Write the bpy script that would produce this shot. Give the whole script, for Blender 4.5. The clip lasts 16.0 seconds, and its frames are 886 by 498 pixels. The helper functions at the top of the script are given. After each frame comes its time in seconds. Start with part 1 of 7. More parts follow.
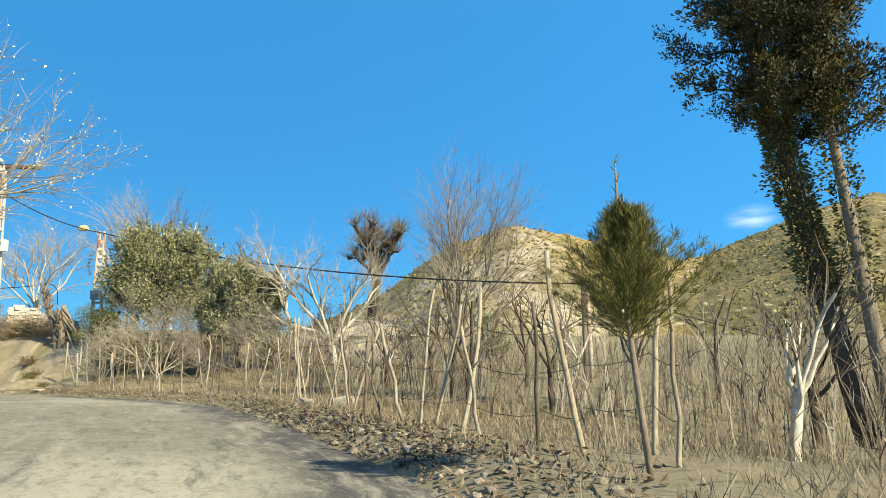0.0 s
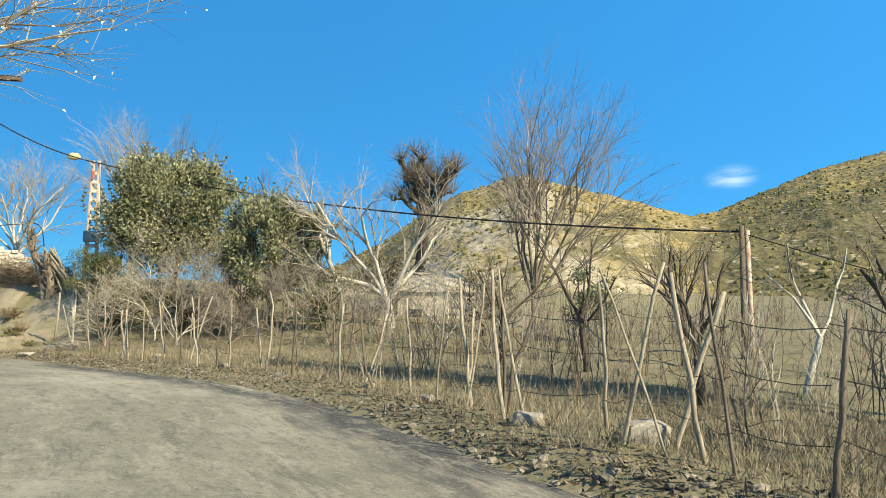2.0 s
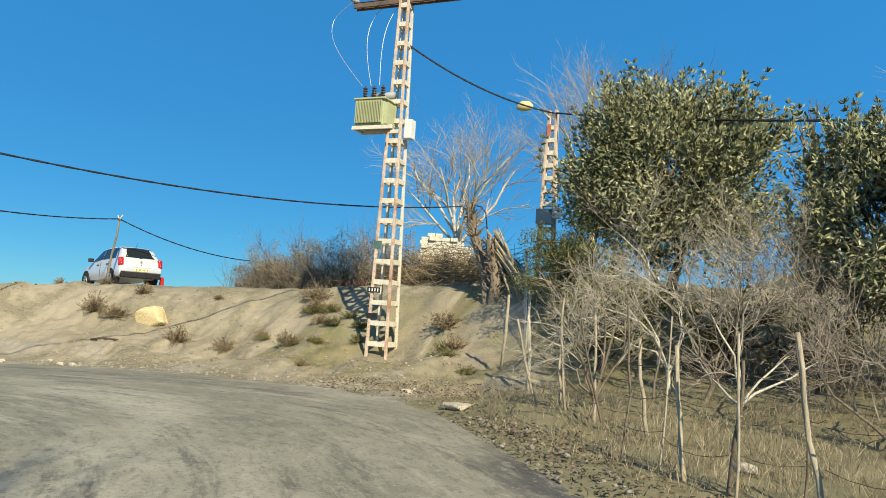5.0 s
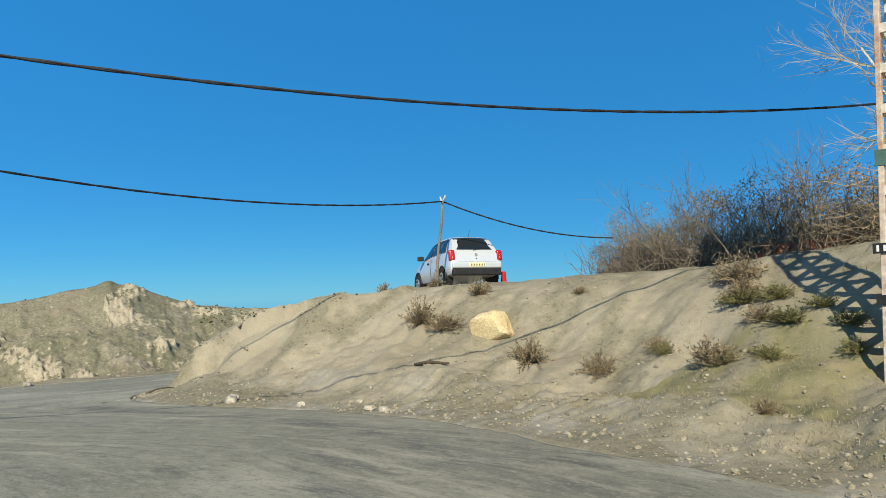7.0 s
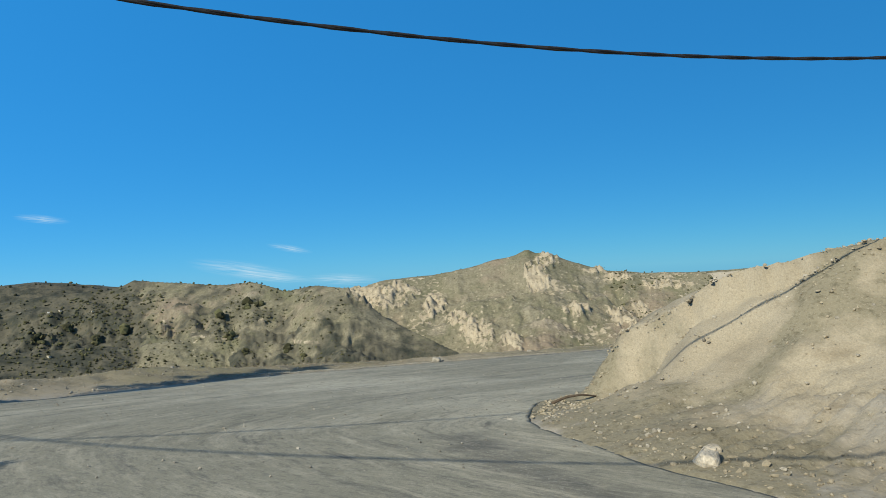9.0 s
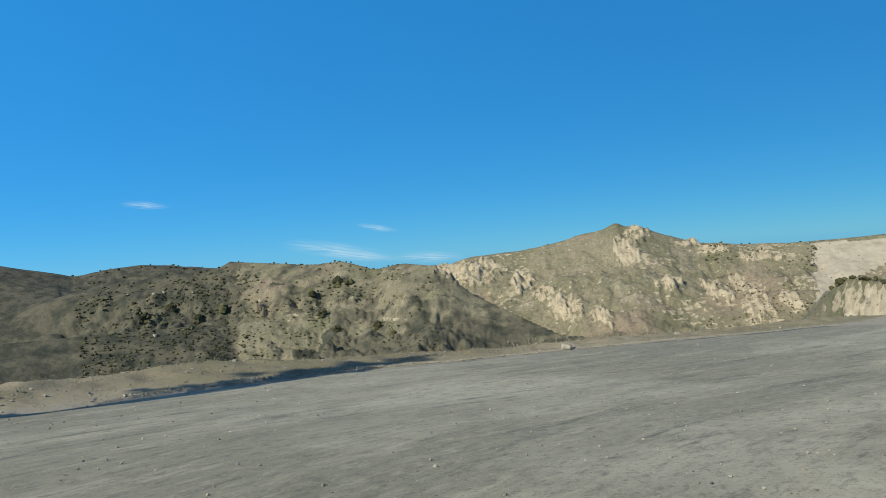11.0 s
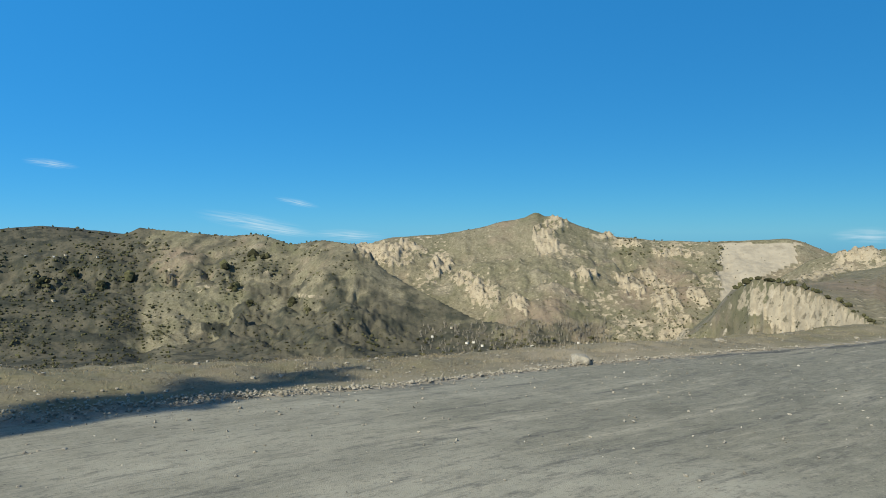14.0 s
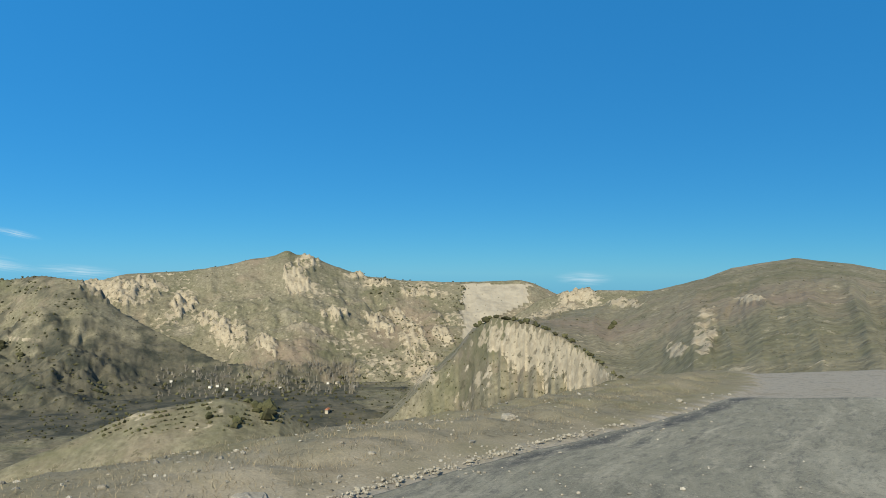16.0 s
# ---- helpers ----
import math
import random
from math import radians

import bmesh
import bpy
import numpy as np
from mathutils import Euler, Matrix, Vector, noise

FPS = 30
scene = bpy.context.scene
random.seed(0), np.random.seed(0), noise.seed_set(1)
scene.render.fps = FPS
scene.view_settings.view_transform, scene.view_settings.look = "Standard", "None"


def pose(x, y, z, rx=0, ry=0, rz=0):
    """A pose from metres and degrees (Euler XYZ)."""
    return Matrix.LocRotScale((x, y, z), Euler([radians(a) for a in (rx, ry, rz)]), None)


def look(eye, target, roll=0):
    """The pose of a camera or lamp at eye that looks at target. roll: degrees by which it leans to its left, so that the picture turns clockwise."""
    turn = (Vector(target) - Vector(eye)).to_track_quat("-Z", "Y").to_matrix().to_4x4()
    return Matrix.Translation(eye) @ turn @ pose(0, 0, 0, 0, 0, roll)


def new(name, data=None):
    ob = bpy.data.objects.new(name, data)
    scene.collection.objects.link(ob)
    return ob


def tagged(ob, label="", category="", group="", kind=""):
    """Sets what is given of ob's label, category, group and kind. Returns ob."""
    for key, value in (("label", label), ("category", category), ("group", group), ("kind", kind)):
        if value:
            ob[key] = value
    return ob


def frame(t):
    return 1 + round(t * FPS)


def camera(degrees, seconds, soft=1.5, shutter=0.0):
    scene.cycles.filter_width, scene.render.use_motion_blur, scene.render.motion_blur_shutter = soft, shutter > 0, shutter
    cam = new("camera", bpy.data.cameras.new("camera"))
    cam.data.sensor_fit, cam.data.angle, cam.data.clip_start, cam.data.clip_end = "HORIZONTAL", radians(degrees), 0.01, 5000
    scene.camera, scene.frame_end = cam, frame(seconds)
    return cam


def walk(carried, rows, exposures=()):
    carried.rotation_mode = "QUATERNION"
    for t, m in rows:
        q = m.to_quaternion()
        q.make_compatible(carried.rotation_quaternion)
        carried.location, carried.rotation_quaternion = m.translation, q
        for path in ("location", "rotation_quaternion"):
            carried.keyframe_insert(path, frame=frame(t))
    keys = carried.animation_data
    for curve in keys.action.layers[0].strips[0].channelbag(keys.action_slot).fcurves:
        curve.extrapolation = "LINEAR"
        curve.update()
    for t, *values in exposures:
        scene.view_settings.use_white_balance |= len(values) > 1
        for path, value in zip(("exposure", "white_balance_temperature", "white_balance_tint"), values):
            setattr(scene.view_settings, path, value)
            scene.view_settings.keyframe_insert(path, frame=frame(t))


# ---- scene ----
cam = camera(61.65, 16.0, 0.7)
PATH = [
    (0.0, look((-0.104, -0.064, 1.117), (-1.049, 9.760, 2.733), -0.49)),
    (0.5, look((-0.959, 0.750, 1.273), (-1.559, 10.624, 2.739), -0.17)),
    (1.0, look((-1.927, 1.843, 1.411), (-1.801, 11.741, 2.836), 1.41)),
    (1.5, look((-2.848, 3.213, 1.441), (-2.552, 13.137, 2.634), 2.08)),
    (2.0, look((-3.697, 4.780, 1.482), (-4.386, 14.707, 2.472), 0.53)),
    (2.5, look((-4.437, 6.648, 1.514), (-6.147, 16.456, 2.446), -0.25)),
    (3.0, look((-5.331, 8.377, 1.517), (-8.013, 17.968, 2.425), 1.96)),
    (3.5, look((-6.224, 10.016, 1.597), (-10.383, 19.075, 2.401), 2.15)),
    (3.7, look((-6.631, 10.657, 1.640), (-11.010, 19.617, 2.379), 2.85)),
    (5.8, look((-12.101, 16.726, 1.895), (-19.185, 23.736, 2.719), 1.01)),
    (6.0, look((-12.725, 17.291, 1.897), (-20.169, 23.937, 2.548), -0.12)),
    (6.5, look((-14.552, 18.542, 1.851), (-22.798, 24.169, 2.441), 0.17)),
    (7.0, look((-16.569, 19.456, 1.864), (-25.374, 24.156, 2.486), -1.14)),
    (7.5, look((-18.719, 20.261, 1.855), (-28.040, 23.851, 2.347), -1.29)),
    (8.0, look((-20.783, 20.676, 1.827), (-30.501, 23.000, 2.221), -2.00)),
    (8.5, look((-22.493, 20.748, 1.826), (-32.438, 21.594, 2.452), -1.28)),
    (9.0, look((-24.403, 20.585, 1.778), (-34.388, 20.128, 2.105), -2.59)),
    (9.5, look((-26.206, 20.282, 1.696), (-36.108, 18.890, 1.838), -3.77)),
    (9.7, look((-26.859, 20.138, 1.670), (-36.717, 18.469, 1.876), -3.56)),
    (11.8, look((-33.071, 18.162, 1.282), (-42.973, 16.789, 1.022), -3.97)),
    (12.0, look((-33.687, 18.020, 1.235), (-43.592, 16.719, 0.801), -4.20)),
    (12.5, look((-35.251, 17.654, 1.106), (-45.184, 16.617, 0.580), -3.80)),
    (13.0, look((-36.894, 17.326, 0.962), (-46.846, 16.432, 0.555), -3.06)),
    (13.5, look((-38.639, 17.069, 0.824), (-48.621, 16.774, 0.310), -2.53)),
    (14.0, look((-40.484, 16.907, 0.688), (-50.466, 16.348, 0.479), -0.30)),
    (14.5, look((-42.312, 17.064, 0.585), (-52.304, 17.419, 0.781), -0.37)),
    (15.0, look((-44.307, 17.458, 0.470), (-54.228, 18.703, 0.609), -0.75)),
    (15.5, look((-46.323, 18.001, 0.353), (-56.118, 19.995, 0.630), 0.12)),
    (16.0, look((-48.310, 18.550, 0.235), (-57.930, 21.264, 0.560), 0.57)),
]
EXPOSURES = [(0.0, 0.86, 7900, 4), (0.5, 0.70, 7700, 4), (2.0, 0.78, 7600, 4), (3.5, 0.66, 7700, 4), (6.0, 0.4, 7100, 4), (8.0, 0.22, 6700, 4), (9.5, 0.17, 6700, 4), (12.0, 0.15, 6700, 4), (16.0, 0.2, 6850, 4)]
walk(cam, PATH, EXPOSURES)

# ---- light ----
SUN_TO = Vector((-0.82, 0.572, 0)).normalized() * math.cos(radians(32)) + Vector((0, 0, -math.sin(radians(32))))
sun_data = bpy.data.lights.new("sun", "SUN")
sun_data.energy, sun_data.angle, sun_data.color = 4.8, radians(0.55), (1.0, 0.92, 0.78)
sun = new("sun", sun_data)
sun.matrix_world = look((40, -20, 60), Vector((40, -20, 60)) + SUN_TO)

world = bpy.data.worlds.new("sky")
scene.world = world
world.use_nodes = True
wn, wl = world.node_tree.nodes, world.node_tree.links
wn.clear()
sky = wn.new("ShaderNodeTexSky")
sky.sky_type, sky.sun_disc = "NISHITA", False
sky.sun_elevation, sky.sun_rotation = radians(32), radians(124.9)
sky.altitude, sky.air_density, sky.dust_density, sky.ozone_density = 2500, 1.0, 0.0, 6.0
wco = wn.new("ShaderNodeTexCoord")
# thin wisps of cirrus low in the west and over the notch of the northern hill
def wisp(az, el, wid, hei, tilt, scale, prev):
    a, e = radians(az), radians(el)
    mid = Vector((-math.sin(a) * math.cos(e), math.cos(a) * math.cos(e), math.sin(e)))
    side = Vector((math.cos(a), math.sin(a), 0))
    up = side.cross(mid)
    side, up = side * math.cos(tilt) + up * math.sin(tilt), up * math.cos(tilt) - side * math.sin(tilt)
    def dot(v, off, size):
        d = wn.new("ShaderNodeVectorMath"); d.operation = "DOT_PRODUCT"
        wl.new(wco.outputs["Generated"], d.inputs[0]); d.inputs[1].default_value = v
        m = wn.new("ShaderNodeMath"); m.operation = "DIVIDE"
        wl.new(d.outputs["Value"], m.inputs[0]); m.inputs[1].default_value = size
        return m.outputs[0]
    xs, ys = dot(side, 0, radians(wid)), dot(up, 0, radians(hei))
    com = wn.new("ShaderNodeCombineXYZ"); wl.new(xs, com.inputs[0]); wl.new(ys, com.inputs[1])
    ln = wn.new("ShaderNodeVectorMath"); ln.operation = "LENGTH"; wl.new(com.outputs[0], ln.inputs[0])
    fade = wn.new("ShaderNodeMapRange"); fade.interpolation_type = "SMOOTHSTEP"
    wl.new(ln.outputs["Value"], fade.inputs[0])
    fade.inputs[1].default_value, fade.inputs[2].default_value, fade.inputs[3].default_value, fade.inputs[4].default_value = 0.1, 1.0, 1.0, 0.0
    ahead = wn.new("ShaderNodeVectorMath"); ahead.operation = "DOT_PRODUCT"
    wl.new(wco.outputs["Generated"], ahead.inputs[0]); ahead.inputs[1].default_value = mid
    front = wn.new("ShaderNodeMath"); front.operation = "GREATER_THAN"
    wl.new(ahead.outputs["Value"], front.inputs[0]); front.inputs[1].default_value = 0.5
    nz = wn.new("ShaderNodeTexNoise"); nz.inputs["Scale"].default_value = scale; nz.inputs["Detail"].default_value = 5
    st = wn.new("ShaderNodeVectorMath"); st.operation = "MULTIPLY"; wl.new(com.outputs[0], st.inputs[0]); st.inputs[1].default_value = (0.5, 1.6, 1)
    wl.new(st.outputs[0], nz.inputs["Vector"])
    cut = wn.new("ShaderNodeMapRange"); wl.new(nz.outputs[0], cut.inputs[0])
    cut.inputs[1].default_value, cut.inputs[2].default_value, cut.inputs[4].default_value = 0.34, 0.66, 0.72
    m1 = wn.new("ShaderNodeMath"); m1.operation = "MULTIPLY"; wl.new(fade.outputs[0], m1.inputs[0]); wl.new(cut.outputs[0], m1.inputs[1])
    m2 = wn.new("ShaderNodeMath"); m2.operation = "MULTIPLY"; wl.new(m1.outputs[0], m2.inputs[0]); wl.new(front.outputs[0], m2.inputs[1])
    mix = wn.new("ShaderNodeMix"); mix.data_type = "RGBA"
    wl.new(m2.outputs[0], mix.inputs["Factor"])
    wl.new(prev, mix.inputs["A"]); mix.inputs["B"].default_value = (4.6, 6.2, 7.6, 1)
    return mix.outputs["Result"]
hsv = wn.new("ShaderNodeHueSaturation")
hsv.inputs["Saturation"].default_value = 1.12
wl.new(sky.outputs[0], hsv.inputs["Color"])
clear = wn.new("ShaderNodeVectorMath")
clear.operation = "MULTIPLY"
clear.inputs[1].default_value = (0.72, 1.0, 1.08)
wl.new(hsv.outputs[0], clear.inputs[0])
# the dry winter air is an even azure almost down to the skyline
air = wn.new("ShaderNodeVectorMath")
air.operation = "MULTIPLY_ADD"
air.inputs[1].default_value = (0.26, 0.34, 0.29)
azure = wn.new("ShaderNodeMix")
azure.data_type = "RGBA"
azure.inputs["A"].default_value, azure.inputs["B"].default_value = (0.9, 0.95, 1.0, 1), (0.12, 1.44, 4.12, 1)
sep = wn.new("ShaderNodeSeparateXYZ")
wl.new(wco.outputs["Generated"], sep.inputs[0])
high = wn.new("ShaderNodeMapRange")
high.inputs[1].default_value, high.inputs[2].default_value, high.inputs[3].default_value, high.inputs[4].default_value = 0.45, 0.8, 1.0, 0.0
wl.new(sep.outputs["Z"], high.inputs[0])
wl.new(high.outputs[0], azure.inputs["Factor"])
wl.new(azure.outputs["Result"], air.inputs[2])
wl.new(clear.outputs[0], air.inputs[0])
# the blue is deepest opposite the sun and pales away from there
deep = wn.new("ShaderNodeVectorMath")
deep.operation = "DOT_PRODUCT"
wl.new(wco.outputs["Generated"], deep.inputs[0])
deep.inputs[1].default_value = (-math.sin(radians(48)), math.cos(radians(48)), 0)
pale = wn.new("ShaderNodeMapRange")
pale.inputs[1].default_value, pale.inputs[2].default_value, pale.inputs[3].default_value, pale.inputs[4].default_value = 0.1, 1.0, 1.24, 0.84
wl.new(deep.outputs["Value"], pale.inputs[0])
deepened = wn.new("ShaderNodeVectorMath")
deepened.operation = "MULTIPLY"
wl.new(air.outputs[0], deepened.inputs[0])
wl.new(pale.outputs[0], deepened.inputs[1])
tone = deepened.outputs[0]
tone = wisp(107.6, 0.9, 4.6, 0.75, -0.17, 3.4, tone)
tone = wisp(105.6, 0.3, 3.4, 0.45, -0.12, 3.4, tone)
tone = wisp(104.3, 2.4, 1.9, 0.32, -0.2, 2.6, tone)
tone = wisp(100.4, -0.1, 3.2, 0.55, -0.05, 3.2, tone)
tone = wisp(121.0, 4.9, 1.9, 0.35, -0.1, 3.0, tone)
tone = wisp(-17.5, 10.6, 2.2, 1.15, 0.05, 1.1, tone)
tone = wisp(63.5, -0.3, 2.5, 0.7, 0.0, 2.0, tone)
back = wn.new("ShaderNodeBackground")
back.inputs["Strength"].default_value = 0.105
wl.new(tone, back.inputs["Color"])
wo = wn.new("ShaderNodeOutputWorld")
wl.new(back.outputs[0], wo.inputs["Surface"])

# ---- materials ----
def surf(name, cols, scale=2.0, rough=0.9, bump=0.3, bscale=None, metal=0.0, spec=0.25, detail=6, fine=None, coords="pos", stretch=None, amount=0.25, dist=0.02, vary=0.0):
    """A surface whose colour wanders between cols at one scale and is speckled at a finer one, with relief."""
    m = bpy.data.materials.new(name)
    m.use_nodes = True
    n, l = m.node_tree.nodes, m.node_tree.links
    b = n["Principled BSDF"]
    b.inputs["Roughness"].default_value, b.inputs["Metallic"].default_value = rough, metal
    b.inputs["Specular IOR Level"].default_value = spec
    if coords == "pos":
        vec = n.new("ShaderNodeNewGeometry").outputs["Position"]
    else:
        vec = n.new("ShaderNodeTexCoord").outputs["Object"]
    if stretch:
        mp = n.new("ShaderNodeMapping")
        mp.inputs["Scale"].default_value = stretch
        l.new(vec, mp.inputs["Vector"])
        vec = mp.outputs[0]
    nz = n.new("ShaderNodeTexNoise")
    nz.inputs["Scale"].default_value, nz.inputs["Detail"].default_value, nz.inputs["Roughness"].default_value = scale, detail, 0.62
    l.new(vec, nz.inputs["Vector"])
    ramp = n.new("ShaderNodeValToRGB")
    el = ramp.color_ramp.elements
    while len(el) < len(cols):
        el.new(0.5)
    for i, c in enumerate(cols):
        el[i].position = 0.3 + 0.42 * i / max(1, len(cols) - 1)
        el[i].color = (*c, 1)
    l.new(nz.outputs[0], ramp.inputs[0])
    fz = n.new("ShaderNodeTexNoise")
    fz.inputs["Scale"].default_value, fz.inputs["Detail"].default_value = fine or scale * 14, 4
    l.new(vec, fz.inputs["Vector"])
    mr = n.new("ShaderNodeMapRange")
    mr.inputs[1].default_value, mr.inputs[2].default_value = 0.3, 0.7
    mr.inputs[3].default_value, mr.inputs[4].default_value = 1 - amount, 1 + amount
    l.new(fz.outputs[0], mr.inputs[0])
    mul = n.new("ShaderNodeVectorMath")
    mul.operation = "MULTIPLY"
    l.new(ramp.outputs[0], mul.inputs[0])
    l.new(mr.outputs[0], mul.inputs[1])
    out = mul.outputs[0]
    if vary:
        oi = n.new("ShaderNodeNewGeometry")
        r2 = n.new("ShaderNodeMapRange")
        r2.inputs[3].default_value, r2.inputs[4].default_value = 1 - vary, 1 + vary
        l.new(oi.outputs["Random Per Island"], r2.inputs[0])
        m3 = n.new("ShaderNodeVectorMath")
        m3.operation = "MULTIPLY"
        l.new(out, m3.inputs[0])
        l.new(r2.outputs[0], m3.inputs[1])
        out = m3.outputs[0]
    l.new(out, b.inputs["Base Color"])
    if bump:
        bz = n.new("ShaderNodeTexNoise")
        bz.inputs["Scale"].default_value, bz.inputs["Detail"].default_value = bscale or scale * 8, 6
        l.new(vec, bz.inputs["Vector"])
        bp = n.new("ShaderNodeBump")
        bp.inputs["Strength"].default_value, bp.inputs["Distance"].default_value = bump, dist
        l.new(bz.outputs[0], bp.inputs["Height"])
        l.new(bp.outputs[0], b.inputs["Normal"])
    return m


def blend_in(m, attr, cols, scale, lo=0.35, hi=0.65, breakup=3.0, amount=0.5):
    """Lays a second, noisy colour over m where the mesh's own attribute attr is high."""
    n, l = m.node_tree.nodes, m.node_tree.links
    b = n["Principled BSDF"]
    old = b.inputs["Base Color"].links[0].from_socket
    pos = n.new("ShaderNodeNewGeometry").outputs["Position"]
    nz = n.new("ShaderNodeTexNoise")
    nz.inputs["Scale"].default_value, nz.inputs["Detail"].default_value = scale, 8
    nz.inputs["Roughness"].default_value = 0.68
    l.new(pos, nz.inputs["Vector"])
    ramp = n.new("ShaderNodeValToRGB")
    el = ramp.color_ramp.elements
    while len(el) < len(cols):
        el.new(0.5)
    for i, c in enumerate(cols):
        el[i].position = 0.3 + 0.42 * i / max(1, len(cols) - 1)
        el[i].color = (*c, 1)
    l.new(nz.outputs[0], ramp.inputs[0])
    at = n.new("ShaderNodeAttribute")
    at.attribute_name = attr
    ez = n.new("ShaderNodeTexNoise")
    ez.inputs["Scale"].default_value, ez.inputs["Detail"].default_value = breakup, 6
    l.new(pos, ez.inputs["Vector"])
    ma = n.new("ShaderNodeMath"); ma.operation = "MULTIPLY_ADD"
    l.new(ez.outputs[0], ma.inputs[0]); ma.inputs[1].default_value = amount
    sub = n.new("ShaderNodeMath"); sub.operation = "SUBTRACT"
    l.new(at.outputs["Fac"], sub.inputs[0]); sub.inputs[1].default_value = amount / 2
    l.new(sub.outputs[0], ma.inputs[2])
    st = n.new("ShaderNodeMapRange")
    st.inputs[1].default_value, st.inputs[2].default_value = lo, hi
    l.new(ma.outputs[0], st.inputs[0])
    mix = n.new("ShaderNodeMix"); mix.data_type = "RGBA"
    l.new(st.outputs[0], mix.inputs["Factor"])
    l.new(old, mix.inputs["A"]); l.new(ramp.outputs[0], mix.inputs["B"])
    l.new(mix.outputs["Result"], b.inputs["Base Color"])
    return m


def speckle(m, cols, scale, lo, hi, strength=1.0, detail=3, attrs=None, stretch=None, rough=0.55):
    """Scatters spots of another colour over m wherever a noise rises above lo."""
    n, l = m.node_tree.nodes, m.node_tree.links
    b = n["Principled BSDF"]
    old = b.inputs["Base Color"].links[0].from_socket
    if attrs:
        com = n.new("ShaderNodeCombineXYZ")
        for k, a in enumerate(attrs):
            at = n.new("ShaderNodeAttribute")
            at.attribute_name = a
            l.new(at.outputs["Fac"], com.inputs[k])
        vec = com.outputs[0]
    else:
        vec = n.new("ShaderNodeNewGeometry").outputs["Position"]
    if stretch:
        mp = n.new("ShaderNodeMapping")
        mp.inputs["Scale"].default_value = stretch
        l.new(vec, mp.inputs["Vector"])
        vec = mp.outputs[0]
    nz = n.new("ShaderNodeTexNoise")
    nz.inputs["Scale"].default_value, nz.inputs["Detail"].default_value, nz.inputs["Roughness"].default_value = scale, detail, rough
    l.new(vec, nz.inputs["Vector"])
    st = n.new("ShaderNodeMapRange")
    st.inputs[1].default_value, st.inputs[2].default_value, st.inputs[4].default_value = lo, hi, strength
    l.new(nz.outputs[0], st.inputs[0])
    mx = n.new("ShaderNodeMix"); mx.data_type = "RGBA"
    mx.inputs["A"].default_value, mx.inputs["B"].default_value = (*cols[0], 1), (*cols[-1], 1)
    fz = n.new("ShaderNodeTexNoise")
    fz.inputs["Scale"].default_value, fz.inputs["Detail"].default_value = scale * 2.7, 3
    l.new(vec, fz.inputs["Vector"])
    l.new(fz.outputs[0], mx.inputs["Factor"])
    mix = n.new("ShaderNodeMix"); mix.data_type = "RGBA"
    l.new(st.outputs[0], mix.inputs["Factor"])
    l.new(old, mix.inputs["A"]); l.new(mx.outputs["Result"], mix.inputs["B"])
    l.new(mix.outputs["Result"], b.inputs["Base Color"])
    return m


def glass_mat(name, col, rough=0.05):
    m = bpy.data.materials.new(name)
    m.use_nodes = True
    b = m.node_tree.nodes["Principled BSDF"]
    b.inputs["Base Color"].default_value = (*col, 1)
    b.inputs["Roughness"].default_value = rough
    b.inputs["Specular IOR Level"].default_value = 0.6
    return m


GROUND = surf("dry_earth", [(0.240, 0.206, 0.146), (0.336, 0.292, 0.214), (0.287, 0.249, 0.180)], 0.4, 0.95, 0.55, 14.0, fine=40, amount=0.16, dist=0.02)
blend_in(GROUND, "grass", [(0.118, 0.109, 0.062), (0.228, 0.205, 0.125), (0.170, 0.152, 0.090)], 2.2, breakup=1.1, amount=0.6)
blend_in(GROUND, "gravel", [(0.20, 0.19, 0.17), (0.34, 0.31, 0.26), (0.26, 0.24, 0.21)], 5.0, breakup=2.0, amount=0.5)
blend_in(GROUND, "weed", [(0.105, 0.108, 0.052), (0.20, 0.182, 0.096), (0.28, 0.235, 0.15)], 1.6, lo=0.45, hi=0.7, breakup=0.8, amount=0.8)
ASPHALT = surf("worn_asphalt", [(0.180, 0.174, 0.136), (0.246, 0.236, 0.184), (0.211, 0.202, 0.159)], 0.35, 0.95, 0.5, 60, fine=70, amount=0.20, dist=0.008, stretch=(1, 1.6, 1))
blend_in(ASPHALT, "dust", [(0.265, 0.255, 0.206), (0.405, 0.385, 0.31), (0.325, 0.31, 0.25)], 1.3, lo=0.35, hi=0.85, breakup=0.55, amount=1.0)
blend_in(ASPHALT, "fresh", [(0.06, 0.061, 0.06), (0.10, 0.098, 0.094)], 3.0, lo=0.35, hi=0.65, breakup=1.4, amount=0.5)
blend_in(GROUND, "crumb", [(0.098, 0.088, 0.058), (0.237, 0.211, 0.148), (0.155, 0.138, 0.094)], 9.0, lo=0.16, hi=0.55, breakup=3.5, amount=0.9)
speckle(GROUND, [(0.39, 0.345, 0.265), (0.49, 0.44, 0.35)], 30.0, 0.62, 0.68, 0.35, 4)
speckle(GROUND, [(0.15, 0.12, 0.075), (0.22, 0.175, 0.115)], 0.8, 0.55, 0.68, 0.52, 8, rough=0.74)
speckle(GROUND, [(0.12, 0.095, 0.06), (0.19, 0.15, 0.10)], 26.0, 0.60, 0.67, 0.4, 4)
speckle(ASPHALT, [(0.34, 0.315, 0.25), (0.48, 0.445, 0.35)], 1.0, 0.52, 0.66, 0.85, 8, ("along", "across"), (0.25, 1.6, 1), 0.76)
speckle(ASPHALT, [(0.07, 0.072, 0.068), (0.11, 0.11, 0.10)], 1.0, 0.54, 0.66, 0.85, 8, ("along", "across"), (0.3, 2.1, 1), 0.76)
